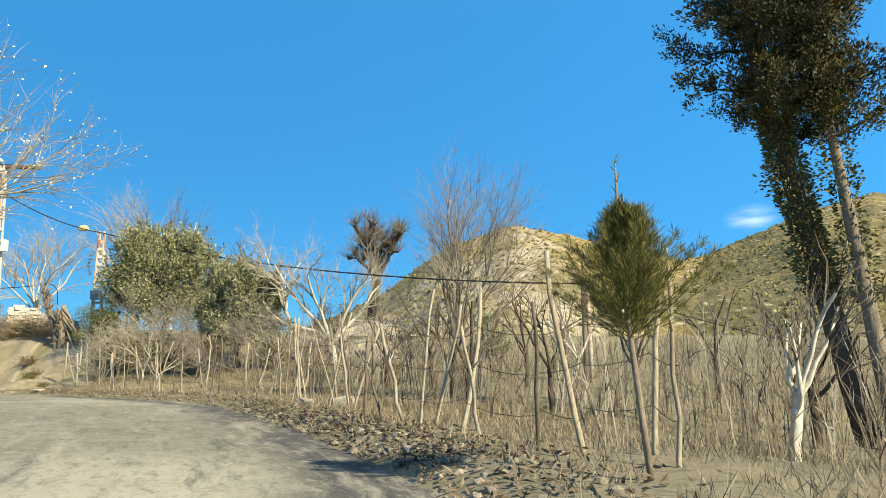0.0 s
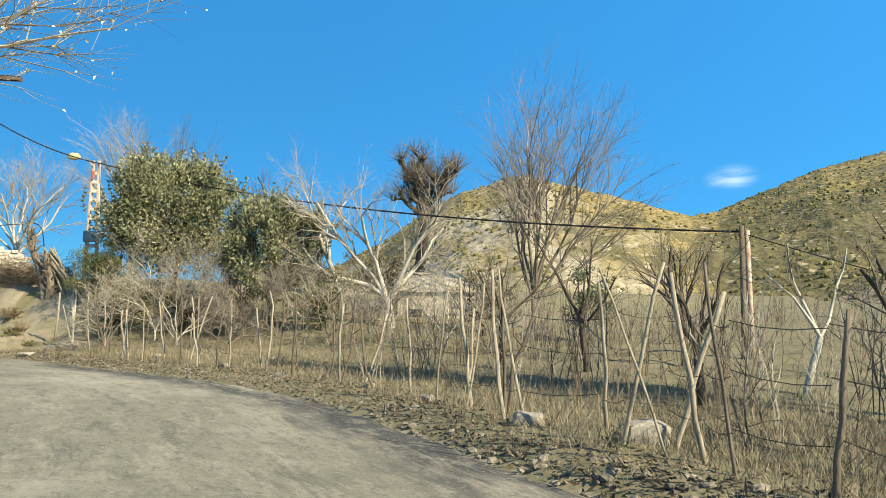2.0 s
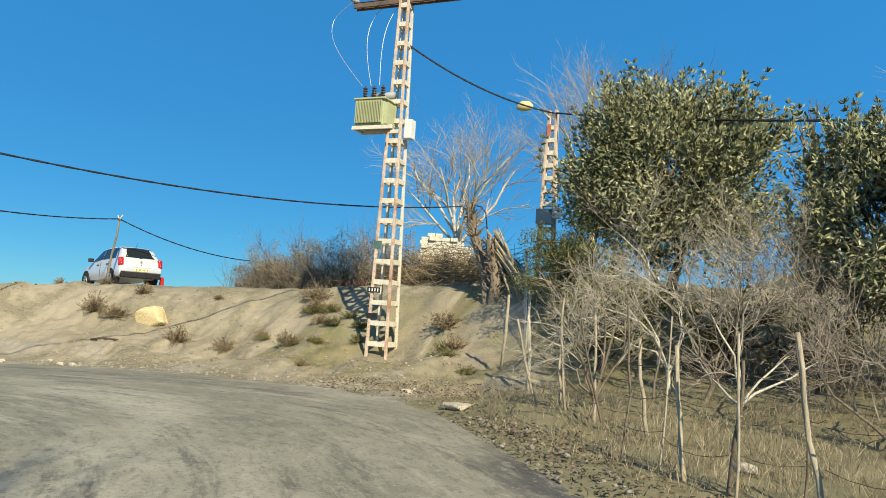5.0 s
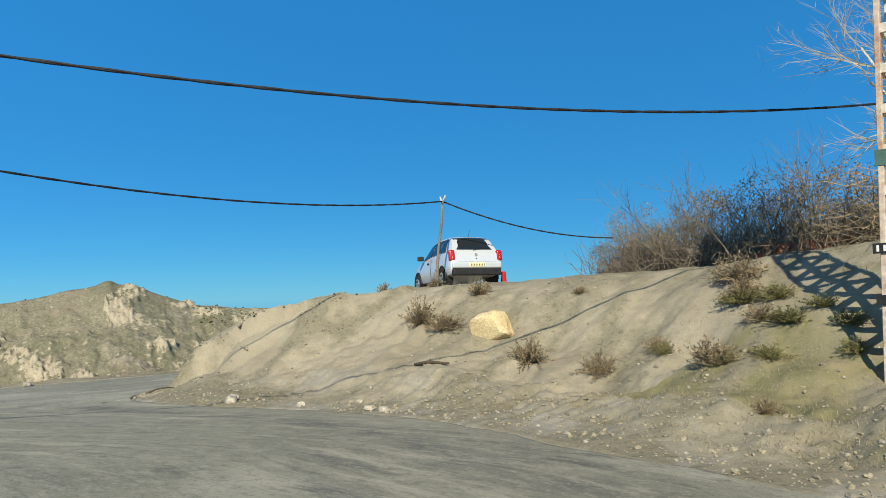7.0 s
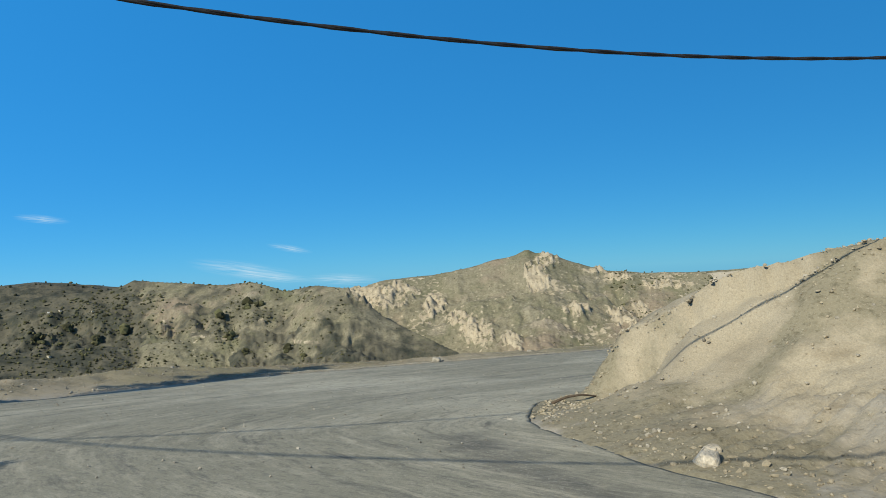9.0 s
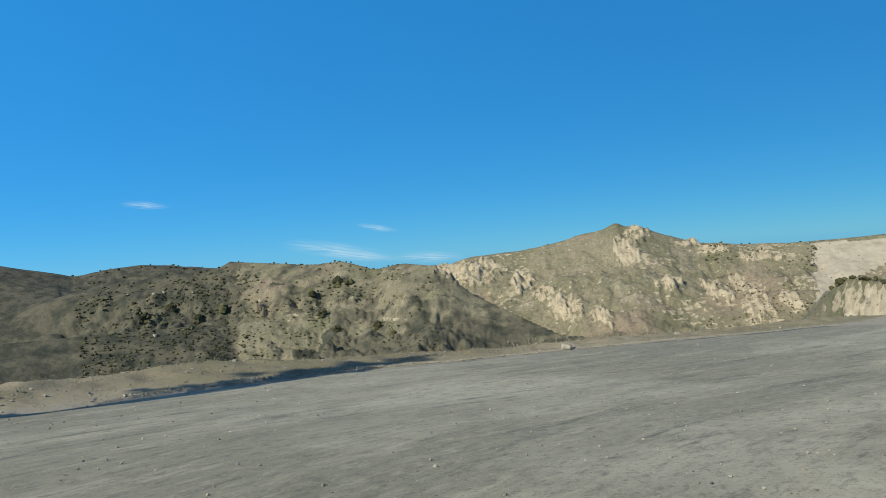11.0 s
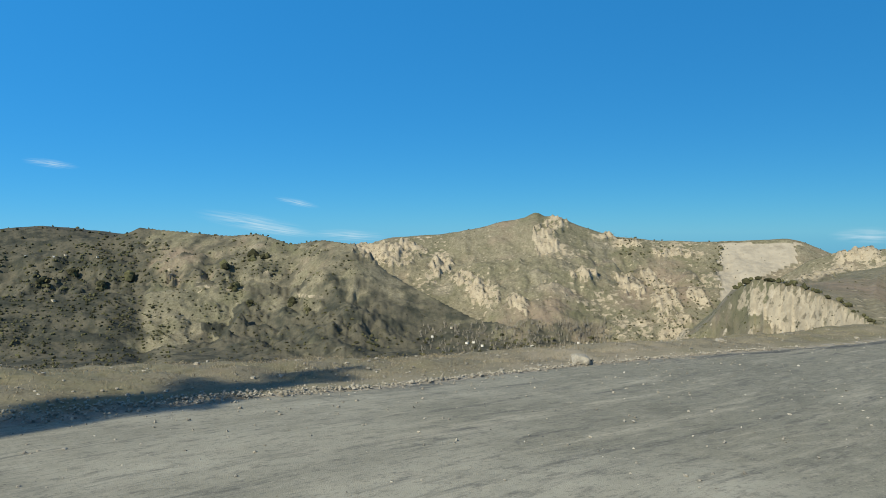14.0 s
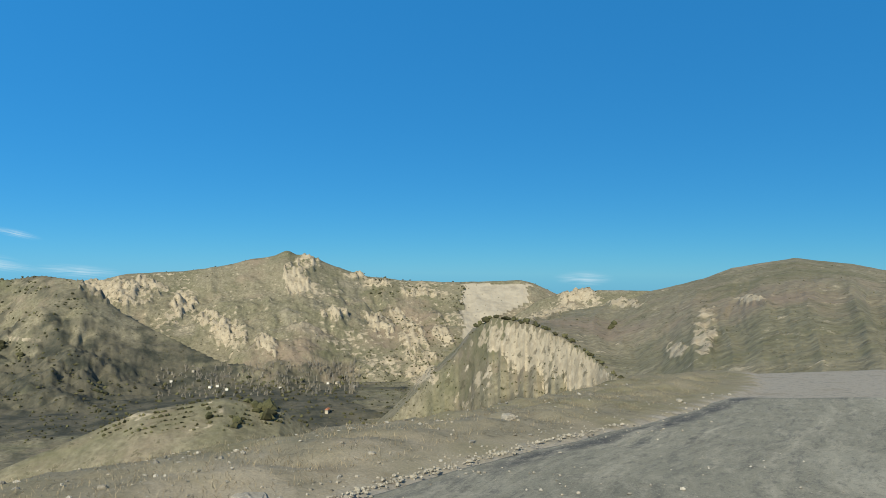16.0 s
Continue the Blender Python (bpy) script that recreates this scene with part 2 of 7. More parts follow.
speckle(ASPHALT, [(0.31, 0.288, 0.23), (0.43, 0.40, 0.32)], 4.0, 0.50, 0.62, 0.6, 9, ("along", "across"), (0.55, 1.3, 1), 0.8)
speckle(ASPHALT, [(0.085, 0.084, 0.074), (0.13, 0.126, 0.11)], 5.0, 0.51, 0.62, 0.6, 9, ("along", "across"), (0.65, 1.4, 1), 0.8)
speckle(ASPHALT, [(0.33, 0.31, 0.255), (0.45, 0.42, 0.35)], 22.0, 0.60, 0.66, 0.4, 4)
speckle(ASPHALT, [(0.07, 0.07, 0.065), (0.11, 0.105, 0.095)], 26.0, 0.58, 0.66, 0.4, 4)
MOUNT = surf("scrub_hillside", [(0.140, 0.130, 0.084), (0.222, 0.199, 0.138), (0.164, 0.154, 0.100), (0.268, 0.236, 0.176)], 0.006, 0.95, 0.8, 0.10, fine=0.22, amount=0.30, detail=10, dist=2.5)
speckle(MOUNT, [(0.225, 0.165, 0.125), (0.27, 0.21, 0.162)], 0.0045, 0.51, 0.64, 0.65, 8, rough=0.7)
speckle(MOUNT, [(0.090, 0.096, 0.050), (0.138, 0.138, 0.076)], 0.007, 0.51, 0.64, 0.7, 9, rough=0.74)
speckle(MOUNT, [(0.36, 0.31, 0.225), (0.50, 0.435, 0.33)], 0.05, 0.61, 0.66, 0.7, 8, rough=0.74)
blend_in(MOUNT, "rock", [(0.23, 0.19, 0.13), (0.43, 0.368, 0.268), (0.32, 0.272, 0.195), (0.52, 0.448, 0.338)], 0.05, lo=0.48, hi=0.60, breakup=0.10, amount=1.7)
# dark woods, and shade painted on slopes turned from the sun
blend_in(MOUNT, "wood_shade", [(0.026, 0.030, 0.024), (0.056, 0.058, 0.044), (0.118, 0.108, 0.078), (0.050, 0.051, 0.038)], 0.022, lo=0.36, hi=0.54, breakup=0.025, amount=1.0)
speckle(MOUNT, [(0.06, 0.056, 0.034), (0.10, 0.09, 0.054)], 0.11, 0.565, 0.62, 0.7, 6, rough=0.7)
blend_in(MOUNT, "slip", [(0.26, 0.232, 0.182), (0.38, 0.338, 0.268), (0.32, 0.285, 0.225)], 0.02, lo=0.4, hi=0.55, breakup=0.08, amount=0.4)
HILL = surf("terraced_scrub", [(0.17, 0.140, 0.052), (0.34, 0.262, 0.118), (0.25, 0.20, 0.078), (0.39, 0.305, 0.16)], 0.16, 0.95, 1.0, 0.9, fine=1.2, amount=0.45, detail=9, dist=0.6, stretch=(1, 1, 2.6))
blend_in(HILL, "rock", [(0.34, 0.29, 0.21), (0.48, 0.42, 0.32)], 0.5, lo=0.45, hi=0.7, breakup=0.12, amount=1.0)
blend_in(HILL, "wood_shade", [(0.115, 0.105, 0.05), (0.21, 0.18, 0.09)], 0.35, lo=0.45, hi=0.62, breakup=0.16, amount=1.0)
speckle(HILL, [(0.09, 0.085, 0.028), (0.16, 0.135, 0.05)], 0.9, 0.54, 0.62, 0.8, 6, rough=0.72)
speckle(HILL, [(0.44, 0.37, 0.25), (0.56, 0.48, 0.35)], 0.6, 0.60, 0.66, 0.8, 5, stretch=(1, 1, 2.2))
blend_in(HILL, "brush", [(0.14, 0.115, 0.085), (0.23, 0.195, 0.145), (0.18, 0.15, 0.11)], 0.8, lo=0.4, hi=0.7, breakup=0.25, amount=0.8)
CONCRETE = surf("weathered_concrete", [(0.50, 0.44, 0.34), (0.62, 0.57, 0.47), (0.56, 0.50, 0.40)], 2.0, 0.9, 0.4, 30, fine=18, amount=0.15)
RUSTY = surf("rust_stained_concrete", [(0.30, 0.13, 0.07), (0.55, 0.45, 0.36), (0.36, 0.18, 0.10)], 1.4, 0.9, 0.4, 30, fine=16, amount=0.2)
GREEN_PAINT = surf("pale_green_enamel", [(0.36, 0.38, 0.22), (0.42, 0.44, 0.27)], 3.0, 0.5, 0.05, 20, amount=0.06)
STEEL = surf("galvanised_steel", [(0.35, 0.35, 0.34), (0.48, 0.47, 0.45)], 6, 0.5, 0.1, metal=0.6, amount=0.1)
DARK_STEEL = surf("rusted_steel", [(0.10, 0.075, 0.06), (0.20, 0.14, 0.10)], 4, 0.7, 0.2, metal=0.3)
CABLE = surf("black_cable_sheath", [(0.012, 0.012, 0.014), (0.03, 0.03, 0.033)], 8, 0.6, 0.1)
PORCELAIN = surf("brown_porcelain", [(0.06, 0.035, 0.03), (0.10, 0.06, 0.05)], 8, 0.25, 0.0)
GLASSY = surf("grey_insulator", [(0.35, 0.38, 0.36), (0.5, 0.52, 0.5)], 8, 0.2, 0.0)
WHITE_BOX = surf("white_enamel_box", [(0.62, 0.62, 0.58), (0.72, 0.72, 0.68)], 4, 0.5, 0.05, amount=0.06)
GREY_BOX = surf("grey_plastic_box", [(0.26, 0.28, 0.28), (0.34, 0.36, 0.36)], 4, 0.6, 0.05, amount=0.06)
BLACK = surf("black_plastic", [(0.012, 0.012, 0.013), (0.03, 0.03, 0.03)], 10, 0.55, 0.1)
YELLOW = surf("yellowed_lamp_cover", [(0.55, 0.45, 0.20), (0.66, 0.56, 0.28)], 6, 0.4, 0.0)
STONE = surf("pale_limestone", [(0.28, 0.245, 0.19), (0.47, 0.42, 0.34), (0.37, 0.33, 0.26)], 3.0, 0.95, 0.7, 14, coords="pos", vary=0.25, dist=0.02)
YSTONE = surf("yellow_sandstone", [(0.46, 0.35, 0.18), (0.60, 0.48, 0.28), (0.52, 0.41, 0.22)], 2.0, 0.95, 0.6, 9, dist=0.03)
BARK = surf("grey_brown_bark", [(0.12, 0.095, 0.07), (0.22, 0.18, 0.135), (0.17, 0.135, 0.10)], 4, 0.95, 0.7, 22, stretch=(1, 1, 0.3))
DARK_BARK = surf("dark_bark", [(0.055, 0.042, 0.03), (0.12, 0.09, 0.065)], 4, 0.95, 0.7, 22, stretch=(1, 1, 0.3))
PALE_BARK = surf("pale_sycamore_bark", [(0.30, 0.265, 0.20), (0.56, 0.52, 0.43), (0.42, 0.38, 0.30)], 3, 0.9, 0.4, 20, stretch=(1, 1, 0.4))
TWIG = surf("winter_twigs", [(0.105, 0.085, 0.063), (0.215, 0.176, 0.132)], 3, 0.95, 0.0, vary=0.35)
PALE_TWIG = surf("pale_winter_twigs", [(0.25, 0.22, 0.17), (0.43, 0.385, 0.31)], 3, 0.95, 0.0, vary=0.25)
FINE_TWIG = surf("grey_winter_twigs", [(0.17, 0.145, 0.115), (0.31, 0.265, 0.215)], 3, 0.95, 0.0, vary=0.3)
STAKE = surf("peeled_stakes", [(0.18, 0.145, 0.10), (0.37, 0.315, 0.23), (0.27, 0.225, 0.16)], 5, 0.9, 0.5, 30, stretch=(1, 1, 0.2))
DARK_STAKE = surf("weathered_stakes", [(0.10, 0.08, 0.06), (0.20, 0.16, 0.12)], 5, 0.95, 0.5, 30, stretch=(1, 1, 0.2))


def leafy(name, cols, scale=1.5, vary=0.5, trans=0.25):
    m = surf(name, cols, scale, 0.65, 0.0, vary=vary, amount=0.1)
    b = m.node_tree.nodes["Principled BSDF"]
    b.inputs["Transmission Weight"].default_value = 0.0
    b.inputs["Subsurface Weight"].default_value = 0.0
    return m


OLIVE_LEAF = leafy("olive_leaves", [(0.095, 0.105, 0.052), (0.225, 0.225, 0.115), (0.43, 0.42, 0.27)], 1.8, 0.6)
DARK_LEAF = leafy("dark_conifer_sprays", [(0.016, 0.018, 0.009), (0.06, 0.056, 0.018), (0.17, 0.125, 0.035)], 2.2)
FIR_LEAF = leafy("green_fir_needles", [(0.075, 0.078, 0.022), (0.20, 0.18, 0.052)])
YELLOW_LEAF = leafy("yellow_autumn_leaves", [(0.52, 0.42, 0.12), (0.62, 0.56, 0.36), (0.62, 0.60, 0.50)])
HEDGE_LEAF = leafy("mixed_hedge_leaves", [(0.06, 0.066, 0.025), (0.145, 0.14, 0.055), (0.23, 0.185, 0.09)])
DEAD_LEAF = leafy("dead_brown_leaves", [(0.07, 0.055, 0.038), (0.18, 0.142, 0.095)])
FERN_LEAF = leafy("feathery_green_leaves", [(0.045, 0.06, 0.02), (0.115, 0.125, 0.045), (0.20, 0.19, 0.08)])
GREY_LEAF = leafy("grey_dry_leaves", [(0.10, 0.085, 0.055), (0.20, 0.17, 0.11)])
STRAW = leafy("dry_straw", [(0.128, 0.108, 0.066), (0.275, 0.230, 0.155), (0.192, 0.160, 0.105)])
RUBBLE = surf("earthy_rubble", [(0.07, 0.060, 0.046), (0.24, 0.214, 0.172), (0.125, 0.110, 0.086)], 2.5, 0.95, 0.6, 14, vary=0.35)
RUBBLE_PALE = surf("dusty_limestone", [(0.22, 0.20, 0.16), (0.36, 0.33, 0.27), (0.29, 0.26, 0.21)], 3.0, 0.95, 0.6, 14)
SHRUB = leafy("dry_shrub_twigs", [(0.10, 0.078, 0.05), (0.26, 0.20, 0.125), (0.18, 0.15, 0.085)])
FAR_SHRUB = surf("far_scrub", [(0.045, 0.048, 0.022), (0.105, 0.098, 0.048)], 0.05, 0.95, 0.0, vary=0.5)

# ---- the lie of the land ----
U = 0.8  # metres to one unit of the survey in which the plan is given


def zlerp(x, knots):
    knots = sorted(knots)
    return np.interp(x, [k[0] for k in knots], [k[1] for k in knots])


def lattice(ix, iy, seed):
    h = (ix.astype(np.int64) * 374761393 + iy.astype(np.int64) * 668265263 + seed * 974634721) & 0x7FFFFFFF
    h = ((h ^ (h >> 13)) * 1274126177) & 0x7FFFFFFF
    return ((h ^ (h >> 16)) & 0xFFFF) / 65535.0


def vnoise(x, y, seed=0):
    x, y = np.asarray(x, float), np.asarray(y, float)
    ix, iy = np.floor(x), np.floor(y)
    fx, fy = x - ix, y - iy
    fx, fy = fx * fx * (3 - 2 * fx), fy * fy * (3 - 2 * fy)
    a, b = lattice(ix, iy, seed), lattice(ix + 1, iy, seed)
    c, d = lattice(ix, iy + 1, seed), lattice(ix + 1, iy + 1, seed)
    return (a * (1 - fx) + b * fx) * (1 - fy) + (c * (1 - fx) + d * fx) * fy


def fbm(x, y, octaves=5, seed=0, ridged=False):
    out, amp, tot = 0.0, 1.0, 0.0
    for o in range(octaves):
        v = vnoise(x * 2**o + 17.3 * o, y * 2**o - 9.1 * o, seed + o) * 2 - 1
        out = out + amp * ((1 - 2 * np.abs(v)) if ridged else v)
        tot += amp
        amp *= 0.52
    return out / tot


# the road: pairs of points on its outer (right) and inner (left) edge
EDGES = [((3, -6), (-4.5, -8)), ((1.2, 0), (-5.5, -1)), ((-0.4, 4.5), (-7.2, 4)), ((-1.8, 7.5), (-8.3, 6.7)), ((-3.2, 10.3), (-9.6, 9.2)),
         ((-4.7, 13), (-11, 11.5)), ((-6.6, 16.4), (-12.5, 13.7)), ((-9.3, 20), (-14.0, 16.4)), ((-12.6, 22.9), (-15.8, 18.5)), ((-16.5, 26), (-18.3, 20.4)),
         ((-19.5, 28.4), (-21.3, 21.5)), ((-22.3, 30), (-24, 21.2)), ((-25, 30.6), (-26.5, 21)), ((-29, 30.6), (-29.5, 20)), ((-33.2, 30.5), (-32.5, 18)),
         ((-37, 29.3), (-35.5, 14)), ((-40.5, 27.6), (-38.5, 10)), ((-43.5, 26.6), (-43, 6.5)), ((-45.47, 26.64), (-48, 8)), ((-47.7, 27.38), (-53, 10.5)),
         ((-50.09, 29.98), (-58, 13.2)), ((-52.77, 32.49), (-61.8, 16.3)), ((-55.33, 34.69), (-63.9, 19.2)), ((-58, 37), (-66.1, 21.5)), ((-61, 39), (-68.5, 24.1)),
         ((-65, 41), (-71.1, 27.5)), ((-71, 45), (-75.4, 33.8)), ((-80, 50), (-81.5, 40)), ((-100, 60), (-99, 50.5))]


def smooth_line(pts, per):
    """A smooth curve through pts, with per steps to each stretch."""
    p = np.array(pts, float)
    q = np.vstack([2 * p[0] - p[1], p, 2 * p[-1] - p[-2]])
    out = []
    for i in range(1, len(q) - 2):
        for k in range(per):
            t = k / per
            out.append(0.5 * (2 * q[i] + (q[i + 1] - q[i - 1]) * t + (2 * q[i - 1] - 5 * q[i] + 4 * q[i + 1] - q[i + 2]) * t * t + (3 * q[i] - q[i - 1] - 3 * q[i + 1] + q[i + 2]) * t**3))
    out.append(p[-1])
    return np.array(out)


PER = 10
RIGHT, LEFT = smooth_line([e[0] for e in EDGES], PER) * U, smooth_line([e[1] for e in EDGES], PER) * U
ROAD_Z = [(-100, -4.2), (-90, -3.6), (-80, -3.0), (-70, -2.4), (-62, -1.8), (-56, -1.45), (-52, -1.1), (-46, -0.6), (-40, -0.3), (-36, -0.1), (-28, 0.3), (-20, 0.6), (-10, 0.6), (20, 0.55)]
FINE_X = np.linspace(-120, 40, 641)
_raw = zlerp(FINE_X, ROAD_Z)
_k = np.exp(-np.linspace(-2, 2, 25) ** 2)
FINE_Z = np.convolve(np.pad(_raw, 12, mode="edge"), _k / _k.sum(), "valid")


def road_z(x, y):
    s = np.clip((6 - y / U) / 8, 0, 1)
    w = np.clip((x / U + 16) / 6, 0, 1)
    return U * (np.interp(x / U, FINE_X, FINE_Z) - 0.5 * s * s * (3 - 2 * s) * w)


def off_line(x, y, line, side):
    """The signed distance from a line (positive to its outer side) and the place along it, in stretches."""
    tan = np.gradient(line, axis=0)
    tan /= np.linalg.norm(tan, axis=1)[:, None]
    nor = np.stack([tan[:, 1], -tan[:, 0]], 1) * side
    shape = np.shape(x)
    p = np.stack([np.ravel(x), np.ravel(y)], 1)
    dist, u = np.empty(len(p)), np.empty(len(p))
    for i in range(0, len(p), 20000):
        q = p[i : i + 20000]
        d2 = ((q[:, None] - line[None]) ** 2).sum(2)
        j = d2.argmin(1)
        sgn = np.sign(((q - line[j]) * nor[j]).sum(1))
        along = ((q - line[j]) * tan[j]).sum(1)
        step = np.linalg.norm(np.gradient(line, axis=0), axis=1)[j]
        dist[i : i + 20000] = sgn * np.sqrt(d2[np.arange(len(q)), j])
        u[i : i + 20000] = (j + np.clip(along / step, -0.5, 0.5)) / PER
    return dist.reshape(shape), u.reshape(shape)


OUTER = [(3.5, [(0, 0), (.5, .12), (1.2, .12), (3, 0), (8, -.5), (20, -1.6), (60, -2.5), (200, 0)]),
         (7.5, [(0, 0), (.5, .12), (1.2, .15), (3, .15), (10, .35), (25, 1.2), (60, 3), (200, 8)]),
         (10, [(0, 0), (.5, .1), (1.2, .15), (3, .25), (7, .7), (12, 1.8), (25, 3.0), (60, 4), (200, 8)]),
         (12, [(0, 0), (2, .15), (4.5, .4), (5.8, .75), (6.9, 1.9), (7.9, 2.85), (9.5, 3.3), (12, 3.5), (25, 3.8), (60, 5), (200, 8)]),
         (13.5, [(0, 0), (2, .15), (4, .3), (5.6, .75), (7, 2.1), (8.6, 2.95), (11, 3.15), (25, 3.4), (60, 4.5), (200, 6)]),
         (15.5, [(0, 0), (1, .08), (2, .2), (3.5, .55), (5, 1.15), (6.3, 2.05), (8, 2.85), (9.5, 3.1), (14, 3.2), (60, 4), (200, 5)]),
         (17, [(0, 0), (.6, .1), (1.5, .3), (2.8, .7), (4, 1.3), (6, 2.75), (7.7, 3.25), (10, 3.4), (60, 4), (200, 5)]),
         (18.6, [(0, 0), (1.2, .02), (1.7, .08), (2.3, .45), (3.2, 1.42), (4.2, 2.02), (5.5, 2.3), (8, 3.1), (12, 3.3), (60, 4), (200, 5)]),
         (19, [(0, 0), (.4, .01), (.8, .1), (1.2, .8), (1.7, 1.42), (2.3, 1.68), (3.2, 2.01), (4.2, 2.42), (5.5, 3.0), (8, 3.1), (12, 3.28), (60, 4), (200, 5)]),
         (19.6, [(0, 0), (.4, .33), (.8, .78), (1.2, 1.35), (1.7, 1.92), (2.3, 2.18), (3.2, 2.32), (4.2, 2.5), (5.5, 2.62), (8, 3.1), (12, 3.28), (60, 4), (200, 5)]),
         (20.5, [(0, 0), (.4, .44), (.8, .9), (1.2, 1.36), (1.7, 1.75), (2.3, 2.0), (3.2, 2.14), (5.5, 2.3), (8, 3.0), (12, 3.2), (60, 4), (200, 4)]),
         (22, [(0, 0), (1, .05), (12, .1), (25, -1), (60, -12), (200, -60)])]
INNER = [(6, [(0, 0), (1.5, .2), (4, .3), (10, .2), (60, -3), (200, -12)]),
         (8.5, [(0, 0), (1.0, .35), (3, .7), (6, .6), (10, .3), (60, -3), (200, -12)]),
         (11, [(0, 0), (1.5, .25), (4, .3), (10, .1), (60, -4), (200, -20)]),
         (17, [(0, 0), (2, .1), (8, -.3), (20, -3), (60, -18), (200, -80)]),
         (19, [(0, 0), (.8, .2), (2.5, .45), (5, .1), (8, -1.6), (12, -4), (40, -20), (200, -110)]),
         (20.2, [(0, .0), (.8, .2), (2.5, .5), (6, .2), (9, -.8), (13, -3.5), (40, -20), (200, -110)]),
         (21.5, [(0, 0), (.8, .06), (3, .08), (6.5, -.1), (8.5, -.6), (13, -3.5), (40, -20), (200, -110)]),
         (23, [(0, 0), (.8, .04), (3, .02), (5.0, -.12), (6.5, -.5), (11, -3), (40, -20), (200, -110)]),
         (26, [(0, 0), (.8, .06), (2, .06), (4, -.1), (6, -.6), (11, -3), (40, -20), (200, -110)])]


def profile(u, d, zones):
    at = [z[0] for z in zones]
    vals = np.stack([U * zlerp(d / U, z[1]) for z in zones])
    pos = np.interp(u, at, range(len(at)))
    i = np.clip(np.floor(pos).astype(int), 0, len(at) - 2)
    f = pos - i
    f = f * f * (3 - 2 * f)
    a = np.take_along_axis(vals, i[None], 0)[0]
    b = np.take_along_axis(vals, i[None] + 1, 0)[0]
    return a * (1 - f) + b * f


def land(x, y, full=False):
    """Height of the ground, and how far outside the road's edges it lies."""
    x, y = np.asarray(x, float), np.asarray(y, float)
    dr, ur = off_line(x, y, RIGHT, 1)
    dl, ul = off_line(x, y, LEFT, -1)
    use_r = (dr > 0) & ((dl <= 0) | (dr < dl))
    use_l = (dl > 0) & ~use_r
    z = road_z(x, y)
    z = z + np.where(use_r, profile(ur, np.maximum(dr, 0), OUTER), 0) + np.where(use_l, profile(ul, np.maximum(dl, 0), INNER), 0)
    d = np.where(use_r, dr, np.where(use_l, dl, 0))
    rough = np.clip(d / 1.5, 0, 1)
    bank = use_r & (ur > 10.5)
    z = z + rough * (0.10 * fbm(x * 0.5, y * 0.5, 4, 3) + 0.05 * fbm(x * 1.9, y * 1.9, 3, 9) + 0.022 * fbm(x * 4.5, y * 4.5, 2, 10, True))
    # the cut bank is scored by water and by the digger
    z = z + np.where(bank, np.clip(d / 2, 0, 1) * np.clip((9.5 * U - d) / 2, 0, 1) * (0.11 * fbm((x + 0.55 * y) * 0.9, (y - 0.3 * x) * 0.22, 4, 21, True) + 0.30 * fbm(x * 0.42, y * 0.42, 3, 22) + 0.07 * fbm(x * 0.9, y * 0.9, 3, 5, True) + 0.03 * fbm((x - 0.3 * y) * 3.0, (y + 0.3 * x) * 0.6, 2, 8)), 0)
    # the tipped earth of the seaward verge is lumpy
    verge = use_l & (ul > 17.5)
    z = z + np.where(verge, np.clip((d - 0.6) / 1.0, 0, 1) * (0.10 * fbm(x * 0.55, y * 0.55, 3, 35, True) + 0.07 * fbm(x * 1.5, y * 1.5, 3, 36, True)), 0)
    # grooves left by the digger's teeth down the lower bank
    teeth = use_r & (ur > 12.2) & (ur < 16.4)
    z = z + np.where(teeth, np.clip((d - 0.35) / 0.5, 0, 1) * np.clip((3.6 - d) / 1.0, 0, 1) * np.clip(0.55 + 2.0 * fbm(x * 0.35, y * 0.35, 2, 33), 0, 1) * 0.08 * (np.abs(np.sin((ur * 12 - 0.8 * d + 0.35 * fbm(x * 0.8, y * 0.8, 2, 34)) * np.pi)) - 0.6), 0)
    z = np.where(d > 0, z, z - 0.05) - 0.6 * np.clip(-84 * U - x, 0, None)
    return (z, dr, ur, dl, ul, use_r, use_l, d) if full else z


def land_at(x, y):
    return float(land(np.array([float(x)]), np.array([float(y)]))[0])


def sheet(name, xs, ys, zs, material, attrs=None, wrap_uv=False):
    """A grid of points as one smooth mesh, with named values at its points."""
    r, c = xs.shape
    me = bpy.data.meshes.new(name)
    idx = np.arange(r * c).reshape(r, c)
    quads = np.stack([idx[:-1, :-1], idx[:-1, 1:], idx[1:, 1:], idx[1:, :-1]], -1).reshape(-1, 4)
    me.vertices.add(r * c)
    me.vertices.foreach_set("co", np.stack([xs, ys, zs], -1).astype(np.float32).ravel())
    me.loops.add(quads.size)
    me.loops.foreach_set("vertex_index", quads.astype(np.int32).ravel())
    me.polygons.add(len(quads))
    me.polygons.foreach_set("loop_start", np.arange(0, quads.size, 4, dtype=np.int32))
    me.polygons.foreach_set("use_smooth", np.ones(len(quads), bool))
    me.update(calc_edges=True)
    for key, val in (attrs or {}).items():
        a = me.attributes.new(key, "FLOAT", "POINT")
        a.data.foreach_set("value", np.asarray(val, np.float32).ravel())
    me.materials.append(material)
    me.validate()
    return new(name, me)


def spread(lo, a, b, hi, step, grow=1.09):
    """Grid lines: close between a and b, wider and wider out to lo and hi."""
    mid = list(np.arange(a, b, step))
    left, s, v = [], step, a
    while v > lo:
        s *= grow
        v -= s
        left.append(v)
    right, s, v = [], step, mid[-1]
    while v < hi:
        s *= grow
        v += s
        right.append(v)
    return np.array(left[::-1] + mid + right)


